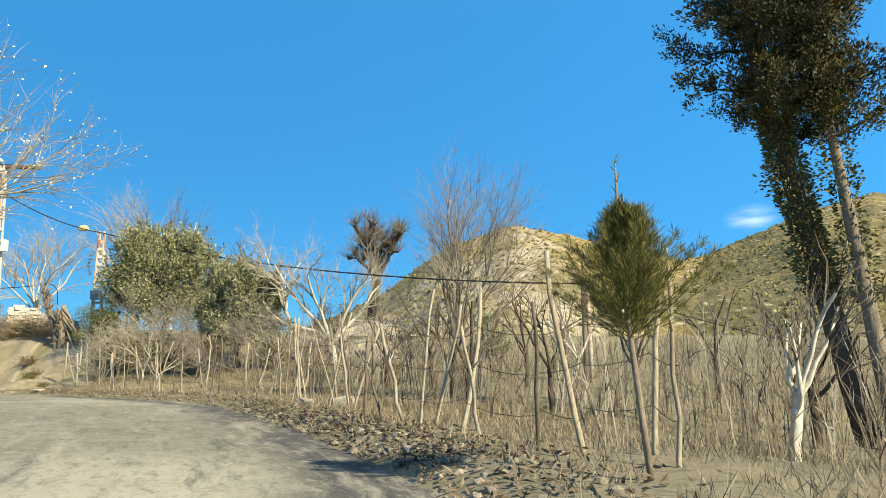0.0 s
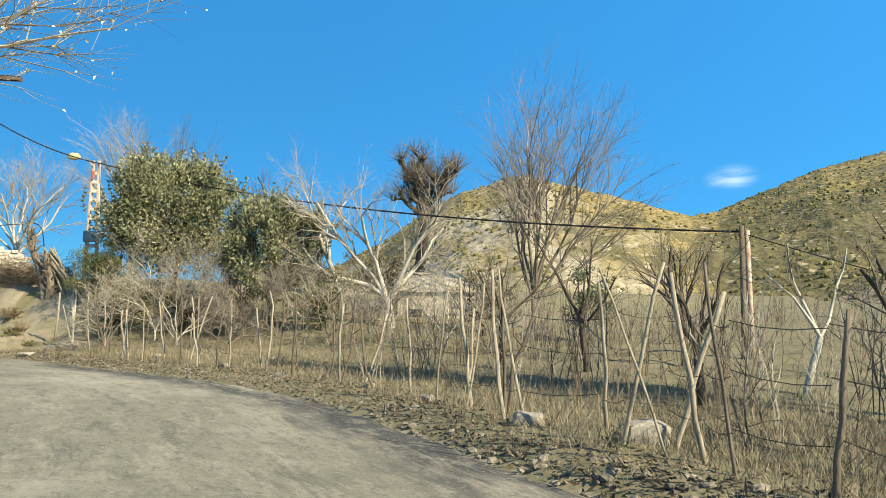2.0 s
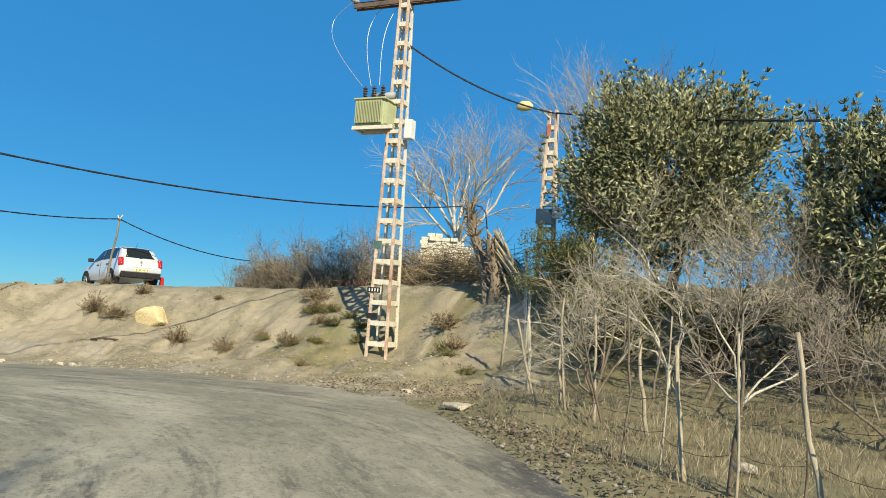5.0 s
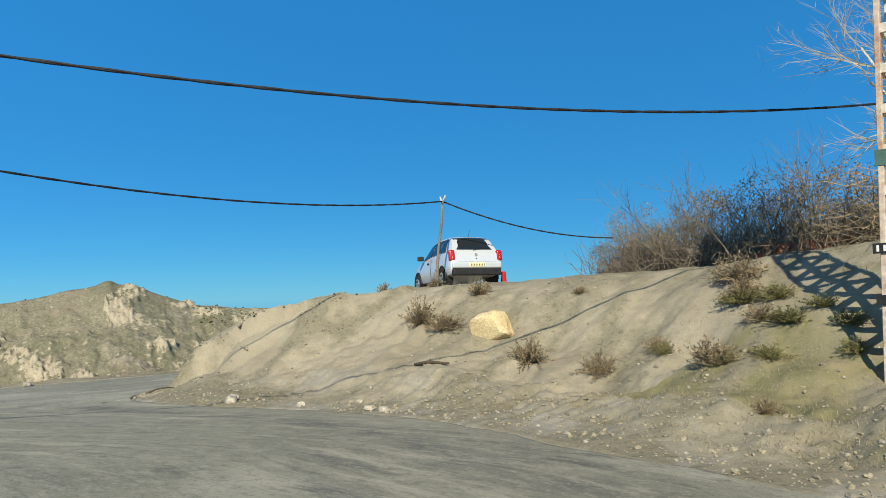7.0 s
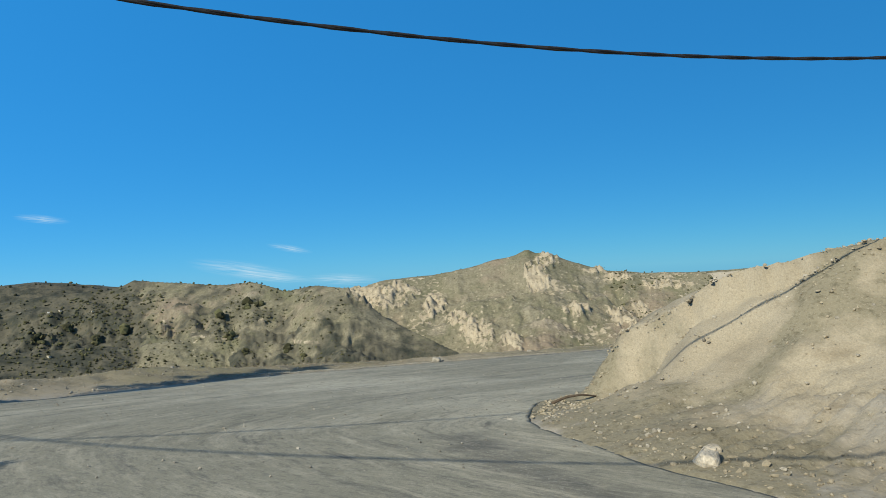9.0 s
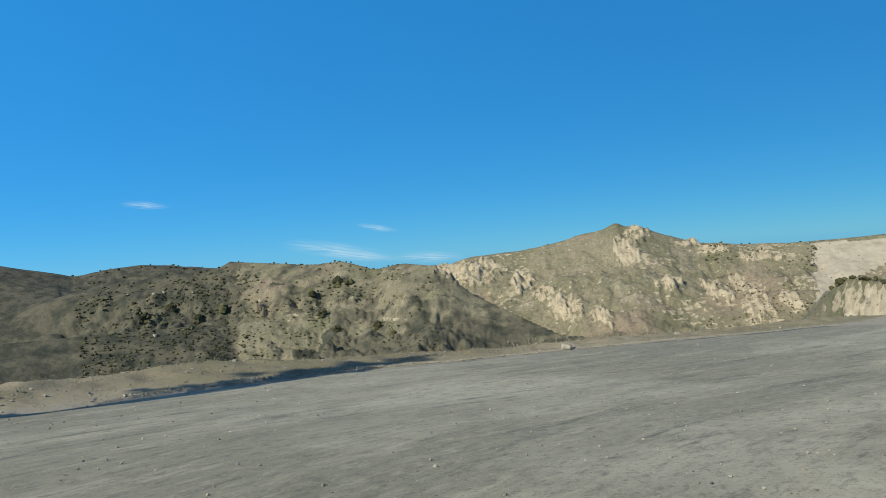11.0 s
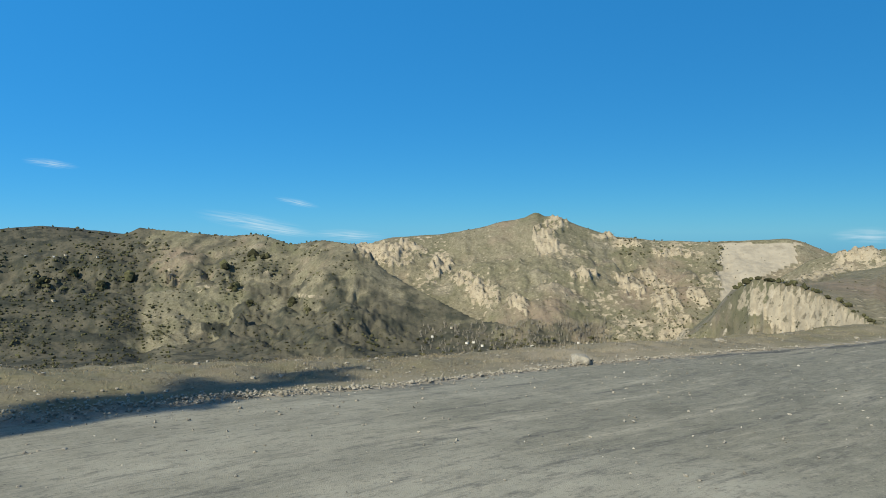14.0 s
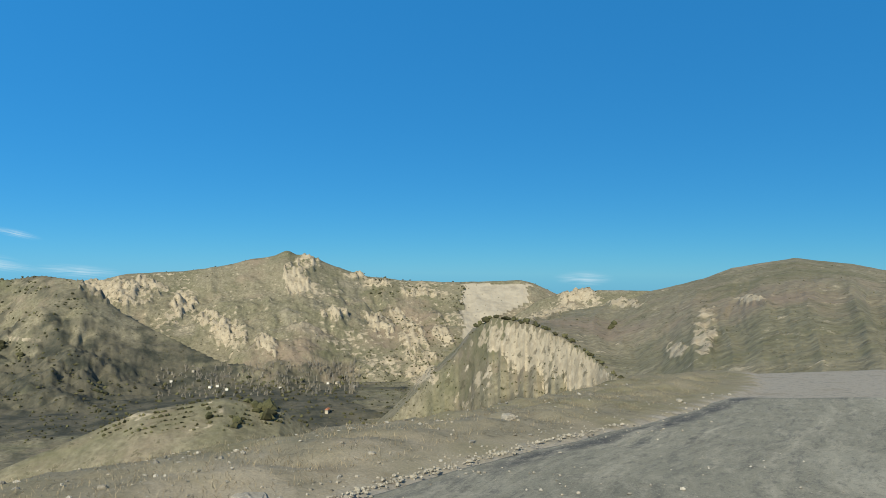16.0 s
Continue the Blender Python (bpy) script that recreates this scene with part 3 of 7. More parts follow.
def finer(lines, a, b, step):
    """The same grid lines with closer ones between a and b."""
    return np.concatenate([lines[lines < a], np.arange(a, b, step), lines[lines > b]])


gx, gy = np.meshgrid(finer(spread(-105, -64, 3, 62, 0.20), -34.5, -17, 0.07), finer(spread(-50, 4, 36, 125, 0.20), 22.5, 28.5, 0.07))
gz, g_dr, g_ur, g_dl, g_ul, g_r, g_l, g_d = land(gx, gy, True)
patch = fbm(gx * 0.16, gy * 0.16, 4, 40)
fenced = g_r & (g_ur < 10.6)
a_grass = np.where(fenced, 1.0, 0) + np.where(g_l & (g_ul > 18), np.clip(0.45 + 0.4 * patch + 0.1 * np.clip(g_d - 1.5, 0, 3), 0, 1), 0)
a_grass = a_grass + np.where(g_r & (g_ur >= 10.6) & (g_ur < 12.2), np.clip(0.25 + 0.4 * patch, 0, 1), 0)
a_gravel = np.where((g_d > 0) | (g_ur > 26), np.clip(1.0 - g_d / 0.7, 0, 1) * np.where(fenced, 0.0, 0.75), 0.6) + np.where(g_l & (g_ul < 12), 0.8, 0) + np.where(g_r & (g_ur > 12.5) & (g_d < 2.6), np.clip(0.3 + 0.5 * patch, 0, 0.6), 0)
a_weed = np.where(g_r & (g_ur > 10.4) & (g_ur < 13.6) & (g_d > 0.9) & (g_d < 6.5), np.clip(0.40 + 0.6 * patch, 0, 0.56), 0) + np.where(g_r & (g_ur > 11.3) & (g_ur < 14.2) & (g_d > 2.2), np.clip(0.15 + 0.7 * patch, 0, 0.6), 0) + np.where(g_r & (g_ur > 10) & (g_ur < 12.3), np.clip(0.55 + 0.5 * patch, 0, 0.9), 0) + np.where(g_r & (g_ur > 16) & (g_d > 7.3), 0.4, 0)
# crumbled earth lies in the runnels and along the foot of the bank; the fenced field's first stretch is darker
a_crumb = np.where(g_r & (g_ur > 14.5) & (g_ur < 19.3) & (g_d < 2.6), np.clip(0.30 + 0.6 * fbm(gx * 0.9, gy * 0.9, 4, 48), 0, 0.5) * np.clip((2.6 - g_d) / 0.8, 0, 1), 0) + np.where(fenced & (g_ur < 4.6), 0.55 * np.clip((4.6 - g_ur) / 1.0, 0, 1), 0) + np.where(g_l & (g_ul > 17.5) & (g_d > 0.5), np.clip(0.75 * fbm(gx * 0.7, gy * 0.7, 4, 47, True), 0, 0.6), 0) + np.where(g_r & (g_ur > 11.2), np.clip(0.9 * fbm((gx + 0.5 * gy) * 0.55, (gy - 0.5 * gx) * 0.22, 4, 41, True) - 0.05, 0, 0.7) + 0.45 * np.clip(1 - g_d / 1.6, 0, 1) * np.clip(0.6 + patch, 0, 1), 0)
# a runnel of loose crumbs down the nose of the bank
along_k = np.clip(((gx + 35.3) * 1.2 - (gy - 25.6) * 1.6) / 4.0, 0, 1)
off_k = np.hypot(gx + 35.3 - 1.2 * along_k, gy - 25.6 + 1.6 * along_k) + 0.12 * fbm(gx * 2.2, gy * 2.2, 3, 49)
a_crumb = a_crumb + 0.55 * np.clip(1.25 - off_k / 0.30, 0, 1)
tagged(sheet("ground", gx, gy, gz, GROUND, {"crumb": a_crumb, "grass": a_grass, "gravel": a_gravel, "weed": a_weed}), "tan earth bank and dry grassy ground along the road", "ground", kind="structure")

# the road itself, with its ragged edge a little proud of the ground
us = np.linspace(0, 1, (len(EDGES) - 1) * 14 + 1)
ri = np.stack([np.interp(us, np.linspace(0, 1, len(RIGHT)), RIGHT[:, k]) for k in (0, 1)], 1)
li = np.stack([np.interp(us, np.linspace(0, 1, len(LEFT)), LEFT[:, k]) for k in (0, 1)], 1)
vs = np.concatenate([[0, 0.0001], np.linspace(0.004, 0.996, 60), [0.9999, 1]])
across = (li - ri) / np.linalg.norm(li - ri, axis=1)[:, None]
wob = lambda p, s: 0.16 * fbm(p[:, 0] * 0.9, p[:, 1] * 0.9, 4, s)
ri, li = ri - across * wob(ri, 60)[:, None], li + across * wob(li, 61)[:, None]
px = ri[:, None, 0] * (1 - vs) + li[:, None, 0] * vs
py = ri[:, None, 1] * (1 - vs) + li[:, None, 1] * vs
pz = road_z(px, py) + 0.012 * fbm(px * 0.8, py * 0.8, 3, 70)
pz[:, 0] -= 0.12
pz[:, -1] -= 0.12
span = np.linalg.norm(li - ri, axis=1)[:, None]
from_r, from_l = vs[None] * span, (1 - vs[None]) * span
uu = us[:, None] * (len(EDGES) - 1) + 0 * from_r
streak = fbm(uu * 0.5, from_r * 0.55, 4, 80)
dust = np.clip(0.42 + 0.8 * streak + 0.10 * np.clip((uu - 16) / 5, 0, 1), 0, 1)
fresh = np.clip(1.15 - from_r / 1.15, 0, 1) * np.clip((10.2 - uu) / 1.5, 0, 1) * 0.8 + np.clip(1.0 - np.abs(from_r - 1.2) / 1.5, 0, 1) * np.clip((uu - 10) / 1.5, 0, 1) * np.clip((18.2 - uu) / 1.5, 0, 1) * 0.5 + 0.75 * np.clip(1 - np.abs(from_l - 0.3) / 0.55, 0, 1) * np.clip((uu - 23) / 2, 0, 1)
keep = us * (len(EDGES) - 1) < 26.4
run = np.concatenate([[0], np.cumsum(np.linalg.norm(np.diff((ri + li) / 2, axis=0), axis=1))])[:, None] + 0 * from_r
side = from_r - span * 0.5
px, py, pz, dust, fresh, run, side = px[keep], py[keep], pz[keep], dust[keep], fresh[keep], run[keep], side[keep]
pz[-1] -= 0.1
tagged(sheet("road", px, py, pz, ASPHALT, {"dust": dust, "fresh": fresh, "along": run, "across": side}), "worn grey asphalt road with dusty wheel tracks", "road", kind="structure")

# ---- hills and mountains: crest lines given by bearing and slope of sight ----
def crest(az, knots, roughness, seed, eye, dist):
    el = zlerp(az, knots)
    return eye + dist * np.tan(np.radians(el)) + dist * roughness * fbm(az * 0.9, 0 * az, 5, seed)


def polar(origin, az, r):
    a = np.radians(az)[None, :]
    return origin[0] - np.sin(a) * r[:, None], origin[1] + np.cos(a) * r[:, None]


O_WEST, EYE_W = (-52.0 * U, 21.6 * U), 0.7
w_az = np.concatenate([np.linspace(24, 40.5, 30), np.linspace(41, 127, 900), np.linspace(127.6, 158, 40)])
w_r = np.concatenate([30 * (260 / 30) ** np.linspace(0, 0.97, 30), 265 * (800 / 265) ** np.linspace(0, 0.99, 95), 803 * (2150 / 803) ** np.linspace(0, 0.995, 210), 2160 * (3700 / 2160) ** np.linspace(0, 1, 26)])
wx, wy = polar(O_WEST, w_az, w_r)
AZ, RR = np.meshgrid(w_az, w_r)
vx, vy = wx + 70 * fbm(wx * 0.004, wy * 0.004, 3, 98), wy + 70 * fbm(wx * 0.004, wy * 0.004, 3, 99)
# rounded spurs parted by sharp gullies, at three sizes
gul = -fbm(vx * 0.0045, vy * 0.0045, 6, 100, True)
gul2 = -fbm(vx * 0.016, vy * 0.016, 5, 130, True)
gul3 = fbm(wx * 0.06, wy * 0.06, 4, 140, True)
# spurs and runnels that lead down towards the valley
bent = AZ + 1.6 * fbm(wx * 0.004, wy * 0.004, 4, 160)
spur = fbm(bent * 0.30, RR * 0.0011, 4, 161, True)
runnel = fbm(bent * 1.5, RR * 0.003, 3, 162, True)
wz = np.maximum(-7 - 0.52 * np.maximum(RR - 30, 0), -165 - 0.012 * RR) + np.clip((RR - 150) / 300, 0, 1) * (6 * gul + 3 * gul2)
w_rock, w_wood_shade = np.full_like(wz, 0.05), np.full_like(wz, 0.35)


def ridge(knots, dist, slope, back, seed, rough=0.0010, gully=0.2, curve=0.0, rock=0.0, wood_shade=0.0, soft=14.0):
    """Raises the land to a crest with a slope towards the eye and one behind; its flanks are cut by gullies."""
    global wz, w_rock, w_wood_shade
    d = zlerp(w_az, dist) if isinstance(dist, list) else np.full_like(w_az, float(dist))
    top = crest(w_az, knots, rough, seed, EYE_W, d)[None]
    D = d[None]
    down = np.abs(D - RR)
    fall = np.where(RR < D, slope * down * (1 + curve * down / D), back * down)
    depth = np.clip(fall / 55, 0, 1)
    even = np.convolve(np.pad(top[0], 45, mode="edge"), np.hanning(91) / np.hanning(91).sum(), "valid")[None]
    top = top + (even - top) * np.clip(fall / 110, 0, 1)
    z = top - fall + depth * gully * (88 * gul + 48 * gul2 + 9 * gul3)
    lift = z > wz
    w_rock = np.where(lift, rock, w_rock)
    w_wood_shade = np.where(lift, wood_shade, w_wood_shade)
    mix = np.clip(0.5 + 0.5 * (z - wz) / soft, 0, 1)
    wz = wz * (1 - mix) + z * mix + np.where(RR < D, soft * 0.6 * mix * (1 - mix), 0)


ridge([(158, 2.5), (131, 1.5), (126, 0.25), (124, 0.6), (121.5, 0.8), (119.4, 0.66), (117, 0.25), (110, -0.6), (100, -1.5), (90, -2)], 3300, 0.35, 0.3, 1, rock=0.1, wood_shade=0.3)
ridge([(108, -6), (104, -3.5), (101, -1.7), (100.1, -0.85), (99, -0.75), (97.1, -0.27), (96.3, -0.21), (93.3, -0.03), (91.9, 0.16), (90.5, 0.41), (88.5, 0.95), (87.6, 1.08), (86.9, 1.22), (86.2, 1.56), (85.9, 1.55), (85.4, 1.29), (84.5, 1.26), (83.5, 0.88), (82.5, 0.42), (80, -0.3), (77, -0.61), (72.9, -0.68), (69.5, -0.56), (68.3, -0.47), (67.3, -0.72), (65.5, -1.5), (63, -2.5), (58, -5), (50, -9)],
      1750, 0.40, 0.45, 3, rock=0.24, wood_shade=0.10, gully=0.28, curve=-0.15)
ridge([(70, -4), (67, -2), (65.5, -1.5), (62.4, -1.14), (58.7, -1.16), (55, -1.6), (48, -2)], 1500, 0.35, 0.4, 4, rock=0.2)
# the raised dark value here also paints shade on the flank away from the sun
ridge([(130, -2.4), (126, -1.0), (122, -0.35), (120, -0.25), (118.6, -0.05), (117.1, -0.12), (115.4, 0.56), (112.4, 0.22), (109, -0.10), (107.4, 0.11), (106.2, -0.25), (104.9, -0.72), (102.4, -0.45), (100.1, -0.80), (98.9, -1.7), (97.6, -2.9), (95.4, -4.2), (93.2, -5.3), (90, -6.8), (86, -8.6)],
      [(86, 1250), (92, 1330), (97.6, 1430), (100.1, 1500), (107, 1680), (115, 1900), (130, 2000)], 0.34, 0.45, 2, rock=0.16, wood_shade=0.36, gully=0.40, soft=40)
ridge([(112, -16), (104, -12.8), (99.7, -11.3), (96.1, -9.9), (90.3, -9.2), (86.3, -10.1), (83.7, -11.8), (80, -15), (76, -20)], 520, 0.30, 0.28, 8, rock=0.0, wood_shade=0.2, gully=0.07)
# the stream bed between the wooded flank and the grassy spur
bed = np.abs(AZ - (115.2 + 0.00105 * (RR - 1150) + 0.45 * fbm(RR * 0.006, 0 * RR, 3, 163)))
wz = wz - 9 * np.exp(-(bed / 0.8) ** 2) * np.clip((RR - 1000) / 150, 0, 1) * np.clip((1850 - RR) / 200, 0, 1)
w_wood_shade = w_wood_shade + 0.4 * np.exp(-(bed / 0.6) ** 2) * (RR > 900) * (RR < 1900)
# the wooded flank beyond it, with a shelf where a hamlet stands
w_wood_shade = w_wood_shade + (0.34 * np.clip((AZ - 113.5 + 1.5 * gul2) / 3, 0, 1) - 0.02 * np.clip((112 - AZ) / 4, 0, 1) * np.clip((AZ - 99) / 4, 0, 1)) * (RR > 900)
w_wood_shade = np.maximum(w_wood_shade, 0.72 * np.clip((AZ - 113.5 + 1.8 * gul2 + gul) / 3, 0, 1) * (RR > 900))
shelf = np.clip((AZ - 115.5) / 2.5, 0, 1) * np.exp(-((np.degrees(np.arctan2(wz - EYE_W, RR)) + 2.0) / 0.7) ** 2) * (RR > 900)
wz = wz + 14 * shelf
# the brown hill in the north-west, a terrace below it, and the cliff that ends the terrace
hill_top = crest(w_az, [(90, -20), (80, -12), (72, -4.6), (66, -3.0), (62, -2.3), (60, -1.75), (58.7, -1.16), (55.1, -0.22), (53.2, 0.56), (51, 0.95), (49.1, 1.26), (45.7, 0.91), (43.4, 0.40), (38, -0.5), (24, 0.5)], 0.0008, 9, EYE_W, 880.0)[None]
lip_r = zlerp(w_az, [(24, 120), (56, 330), (58.3, 400), (62.8, 540), (67.4, 640), (70.7, 700), (73, 740), (90, 800)])[None]
lip_z = crest(w_az, [(24, -8), (55, -9.4), (58.1, -9.35), (60.7, -8.0), (63.2, -6.1), (64.9, -5.0), (67.4, -3.87), (70.5, -3.35), (71.6, -4.15), (73.5, -6.5), (78.2, -11.0), (83, -16), (90, -24)], 0.0, 10, EYE_W, lip_r[0])[None]
t_hill = np.clip((RR - lip_r) / (880 - lip_r), 0, 1)
on_top = lip_z + (hill_top - lip_z) * t_hill ** 1.1 + np.sin(np.pi * t_hill) * (7 * spur + 4 * gul + 1.2 * gul2)
flute = fbm(AZ * 2.6 + 0.4 * gul2, 0 * RR, 4, 164, True)
face = 20 + 16 * fbm(AZ * 0.6, 0 * RR, 4, 168)
drop_ = np.clip(lip_r - RR, 0, None)
under = lip_z - np.where(drop_ < face, 1.7 * drop_, 1.7 * face + 0.66 * (drop_ - face)) + np.clip(drop_ / 14, 0, 1) * (3.6 * flute + 1.8 * gul3) + np.clip((drop_ - 30) / 40, 0, 1) * (5 * gul2 + 4 * runnel)
behind = hill_top - 0.4 * (RR - 880)
hz = np.where(RR < lip_r, under, np.where(RR < 880, on_top, behind))
lift = hz > wz
cliff = (RR < lip_r) & (RR > lip_r - face - 4) & (AZ > 56.5) & (AZ < 73.5)
scree = (RR <= lip_r - 30) & (RR > lip_r - 95)
w_rock = np.where(lift, np.where(cliff, 0.30 + 0.36 * np.clip((71.6 - AZ + 0.9 * gul2 + 0.7 * gul3) / 1.6, 0, 1), np.where(scree, np.where(AZ > 70.5, 0.34, 0.24), 0.12)), w_rock)
w_wood_shade = np.where(lift, np.where(RR < lip_r - 45, np.where(AZ > 70.5, 0.24, 0.36), 0.05), w_wood_shade)
wz = np.maximum(wz, hz)
seen_el = np.degrees(np.arctan2(wz - EYE_W, RR))
# the pale slip below the skyline
slip_side = np.interp(seen_el, [-5.0, -3.48, -1.93, -0.6], [72.5, 70.4, 67.5, 67.6])
w_slip = np.where((RR > 1250) & (AZ > slip_side + 0.45 * gul3) & (AZ < 72.7 + 0.4 * gul3 + 0.25 * gul2) & (seen_el > -5.0) & (seen_el < -0.72), 1.0, 0.0)
wz = wz - 5 * w_slip
w_rock = w_rock * (1 - w_slip)
low = np.clip((-5.6 - seen_el + 0.8 * gul2) / 1.6, 0, 1) * np.clip((AZ - 79 + 2 * gul2) / 2.5, 0, 1) * np.clip((99 - AZ + 2 * gul2) / 2.5, 0, 1) * (RR > 800)
w_wood_shade = w_wood_shade + 0.38 * low
w_rock = w_rock * (1 - 0.7 * low)
# scrub thickens towards the foot of the grassy spur
w_wood_shade = w_wood_shade + (0.08 + 0.22 * np.clip((-3.6 - seen_el + gul2) / 2.5, 0, 1)) * np.clip((AZ - 93) / 4, 0, 1) * np.clip((114 - AZ) / 2, 0, 1) * (RR > 900)
w_wood_shade = w_wood_shade + 0.4 * np.clip((AZ - 73) / 1.5, 0, 1) * np.clip((81 - AZ) / 2, 0, 1) * (seen_el < -2.2) * (RR > 900) * np.clip(0.3 + 1.5 * gul2, 0, 1)
# pale crags standing out of the slopes, by bearing, slope of sight, half extent and slant
crag = np.zeros_like(wz)
for az_, el_, wa_, wb_, sl_ in ((98.0, -1.6, 2.1, 0.75, 0.15), (95.7, -1.0, 1.0, 0.45, 0.2), (93.4, -2.45, 0.85, 0.7, 0.0), (90.3, -4.5, 1.2, 1.0, 0.3), (91.6, -3.6, 0.8, 0.5, 0.0), (85.5, -0.7, 0.95, 1.0, 0.25), (84.6, 0.6, 0.8, 0.5, 0.0), (87.4, -5.6, 0.8, 0.7, 0.2), (82.4, -3.2, 1.0, 0.35, 0.0), (79.0, -4.0, 1.0, 0.7, 0.5), (77.3, -3.7, 0.9, 0.55, 0.6), (76.2, -5.7, 1.15, 1.35, 0.6), (75.6, -8.0, 1.2, 0.9, 0.3),
                                (74.2, -4.9, 0.8, 0.6, 0.3), (79.4, -0.9, 1.1, 0.25, 0.0), (75.8, -1.6, 1.5, 0.3, 0.0), (81.0, -0.3, 0.8, 0.2, 0.0), (55.2, -4.2, 0.8, 1.5, -0.9), (57.0, -5.6, 0.7, 0.5, 0.0), (64.0, -1.6, 1.3, 0.35, 0.0), (66.0, -3.0, 1.6, 0.3, -0.3), (60.5, -2.3, 1.2, 0.25, 0.0), (52.5, -1.8, 1.2, 0.2, 0.0), (106.4, -3.0, 0.7, 0.22, 0.0), (118.8, -2.4, 1.0, 0.2, 0.0), (113.5, -2.8, 0.5, 0.6, 0.4)):
    u_, v_ = AZ - az_, seen_el - el_
    away = (u_ / wa_) ** 2 + ((v_ - sl_ * u_) / wb_) ** 2
    crag = np.maximum(crag, np.clip(1.1 - 0.8 * away + 0.9 * gul3, 0, 1) * (RR > 420))
crag = crag * np.clip(0.55 + 1.3 * gul3 + 0.6 * fbm(wx * 0.02, wy * 0.02, 3, 167), 0, 1)
wz = wz + crag * (2 + 8 * gul3 + 5 * fbm(wx * 0.13, wy * 0.13, 3, 165, True)) * np.clip(RR / 1500, 0.3, 1)
w_rock = w_rock + 0.62 * crag
# the track along the grassy spur
track = np.abs(seen_el - np.interp(AZ, [101, 105.2, 111.8], [-5.1, -4.42, -3.66]))
w_rock = w_rock + 0.9 * np.clip(1.4 - track / 0.11, 0, 1) * (AZ > 100.5) * (AZ < 112) * (RR > 900) * np.clip(0.7 + 1.2 * fbm(AZ * 0.9, 0 * AZ, 3, 166), 0, 1)
w_rock = np.clip(w_rock + 0.42 * np.clip(fbm(wx * 0.011, wy * 0.011, 4, 170) + 0.15, 0, 1) * (AZ < 101) * (AZ > 62), 0, 1.5)
w_rock = w_rock * (1 - 0.75 * np.clip((AZ - 112) / 3, 0, 1) * (RR > 900))
tagged(sheet("mountain_range", wx, wy, wz, MOUNT, {"rock": w_rock, "wood_shade": np.clip(w_wood_shade, 0, 1), "slip": w_slip}), "olive-brown scrubby mountains with pale rock and a landslip", "mountain", kind="structure")
far_el = np.maximum.accumulate(np.degrees(np.arctan2(wz - EYE_W, RR)), axis=0)


def on_range(az, el):
    """The first place of the range that lies at this bearing and slope of sight, or None above the skyline."""
    j = min(max(int(np.searchsorted(w_az, az)), 0), len(w_az) - 1)
    i = int(np.searchsorted(far_el[:, j], el))
    if i >= len(w_r) or i < 32:
        return None
    a, r = math.radians(az), w_r[i]
    return O_WEST[0] - math.sin(a) * r, O_WEST[1] + math.cos(a) * r, float(wz[i, j]), r


O_NORTH, EYE_N = (-3.0 * U, 3.0 * U), 1.8 * U
n_az = np.linspace(-52, 36, 560)
n_r = 36 * (280 / 36) ** np.linspace(0, 1, 130)
nx, ny = polar(O_NORTH, n_az, n_r)
NA, NR = np.meshgrid(n_az, n_r)
nd = zlerp(n_az, [(-62, 160), (-27, 150), (-14, 122), (-2, 112), (12, 120), (50, 136)])[None]
n_top = crest(n_az, [(-62, 5), (-45, 8), (-36, 9.0), (-31.7, 9.9), (-29.8, 10.8), (-26.6, 11.6), (-22.5, 10.8), (-18.5, 9.3), (-15.6, 8.2), (-13.8, 7.95), (-12.3, 8.35), (-8.4, 9.5), (-4.9, 10.4), (-1.2, 11.2), (3, 10.0), (5.6, 8.6), (8.9, 6.2), (12, 4.5), (17, 2.6), (30, 0.5), (50, -1)], 0.0016, 12, EYE_N, nd[0])[None]
n_low = -3.0 + 0 * NR
t_n = np.clip((NR - 40) / (nd - 40), 0, 1)
ng = fbm(nx * 0.03, ny * 0.03, 5, 200, True)
nz_ = n_low + (n_top - n_low) * (0.35 * t_n + 0.65 * t_n**1.25) + np.sin(np.pi * t_n) * 2.6 * ng
# old terraces run round the slope
step = nz_ * 0.55 + 0.6 * fbm(nx * 0.02, ny * 0.02, 3, 210)
nz_ = nz_ + np.sin(np.pi * np.clip(t_n, 0, 1)) * 0.55 * (np.abs((step % 1) - 0.5) - 0.25)
nz_ = np.where(NR > nd, n_top - 0.35 * (NR - nd), nz_)
# right of bearing -13 the colour carries dark scrub and the hill's partial shade
n_rock = np.clip(0.42 + 0.5 * fbm(nx * 0.05, ny * 0.05, 4, 220) - 0.2 * np.clip((-13 - NA) / 4, 0, 1), 0, 1)
n_wood_shade = np.clip(0.28 + 0.3 * np.clip((-13 - NA) / 4, 0, 1) + 0.5 * fbm(nx * 0.06, ny * 0.06, 4, 230), 0, 1)
n_brush = np.clip(1.25 - t_n / 0.30 + 0.5 * fbm(nx * 0.08, ny * 0.08, 3, 240), 0, 1)
tagged(sheet("hill_north", nx, ny, nz_, HILL, {"rock": n_rock, "wood_shade": n_wood_shade, "brush": n_brush}), "yellow-green terraced hill with scattered scrub", "hill", kind="structure")
ang = np.linspace(0, 2 * np.pi, 73)
dr_ = np.array([0.0, 400, 1500, 3000, 4700])
fx, fy = np.cos(ang)[None] * dr_[:, None] - 50, np.sin(ang)[None] * dr_[:, None] + 20
tagged(sheet("valley_floor", fx, fy, -212 + 0 * fx, MOUNT, {"rock": 0 * fx, "wood_shade": 0.4 + 0 * fx, "slip": 0 * fx}), "dim scrub valley floor far below the road", "ground", kind="structure")

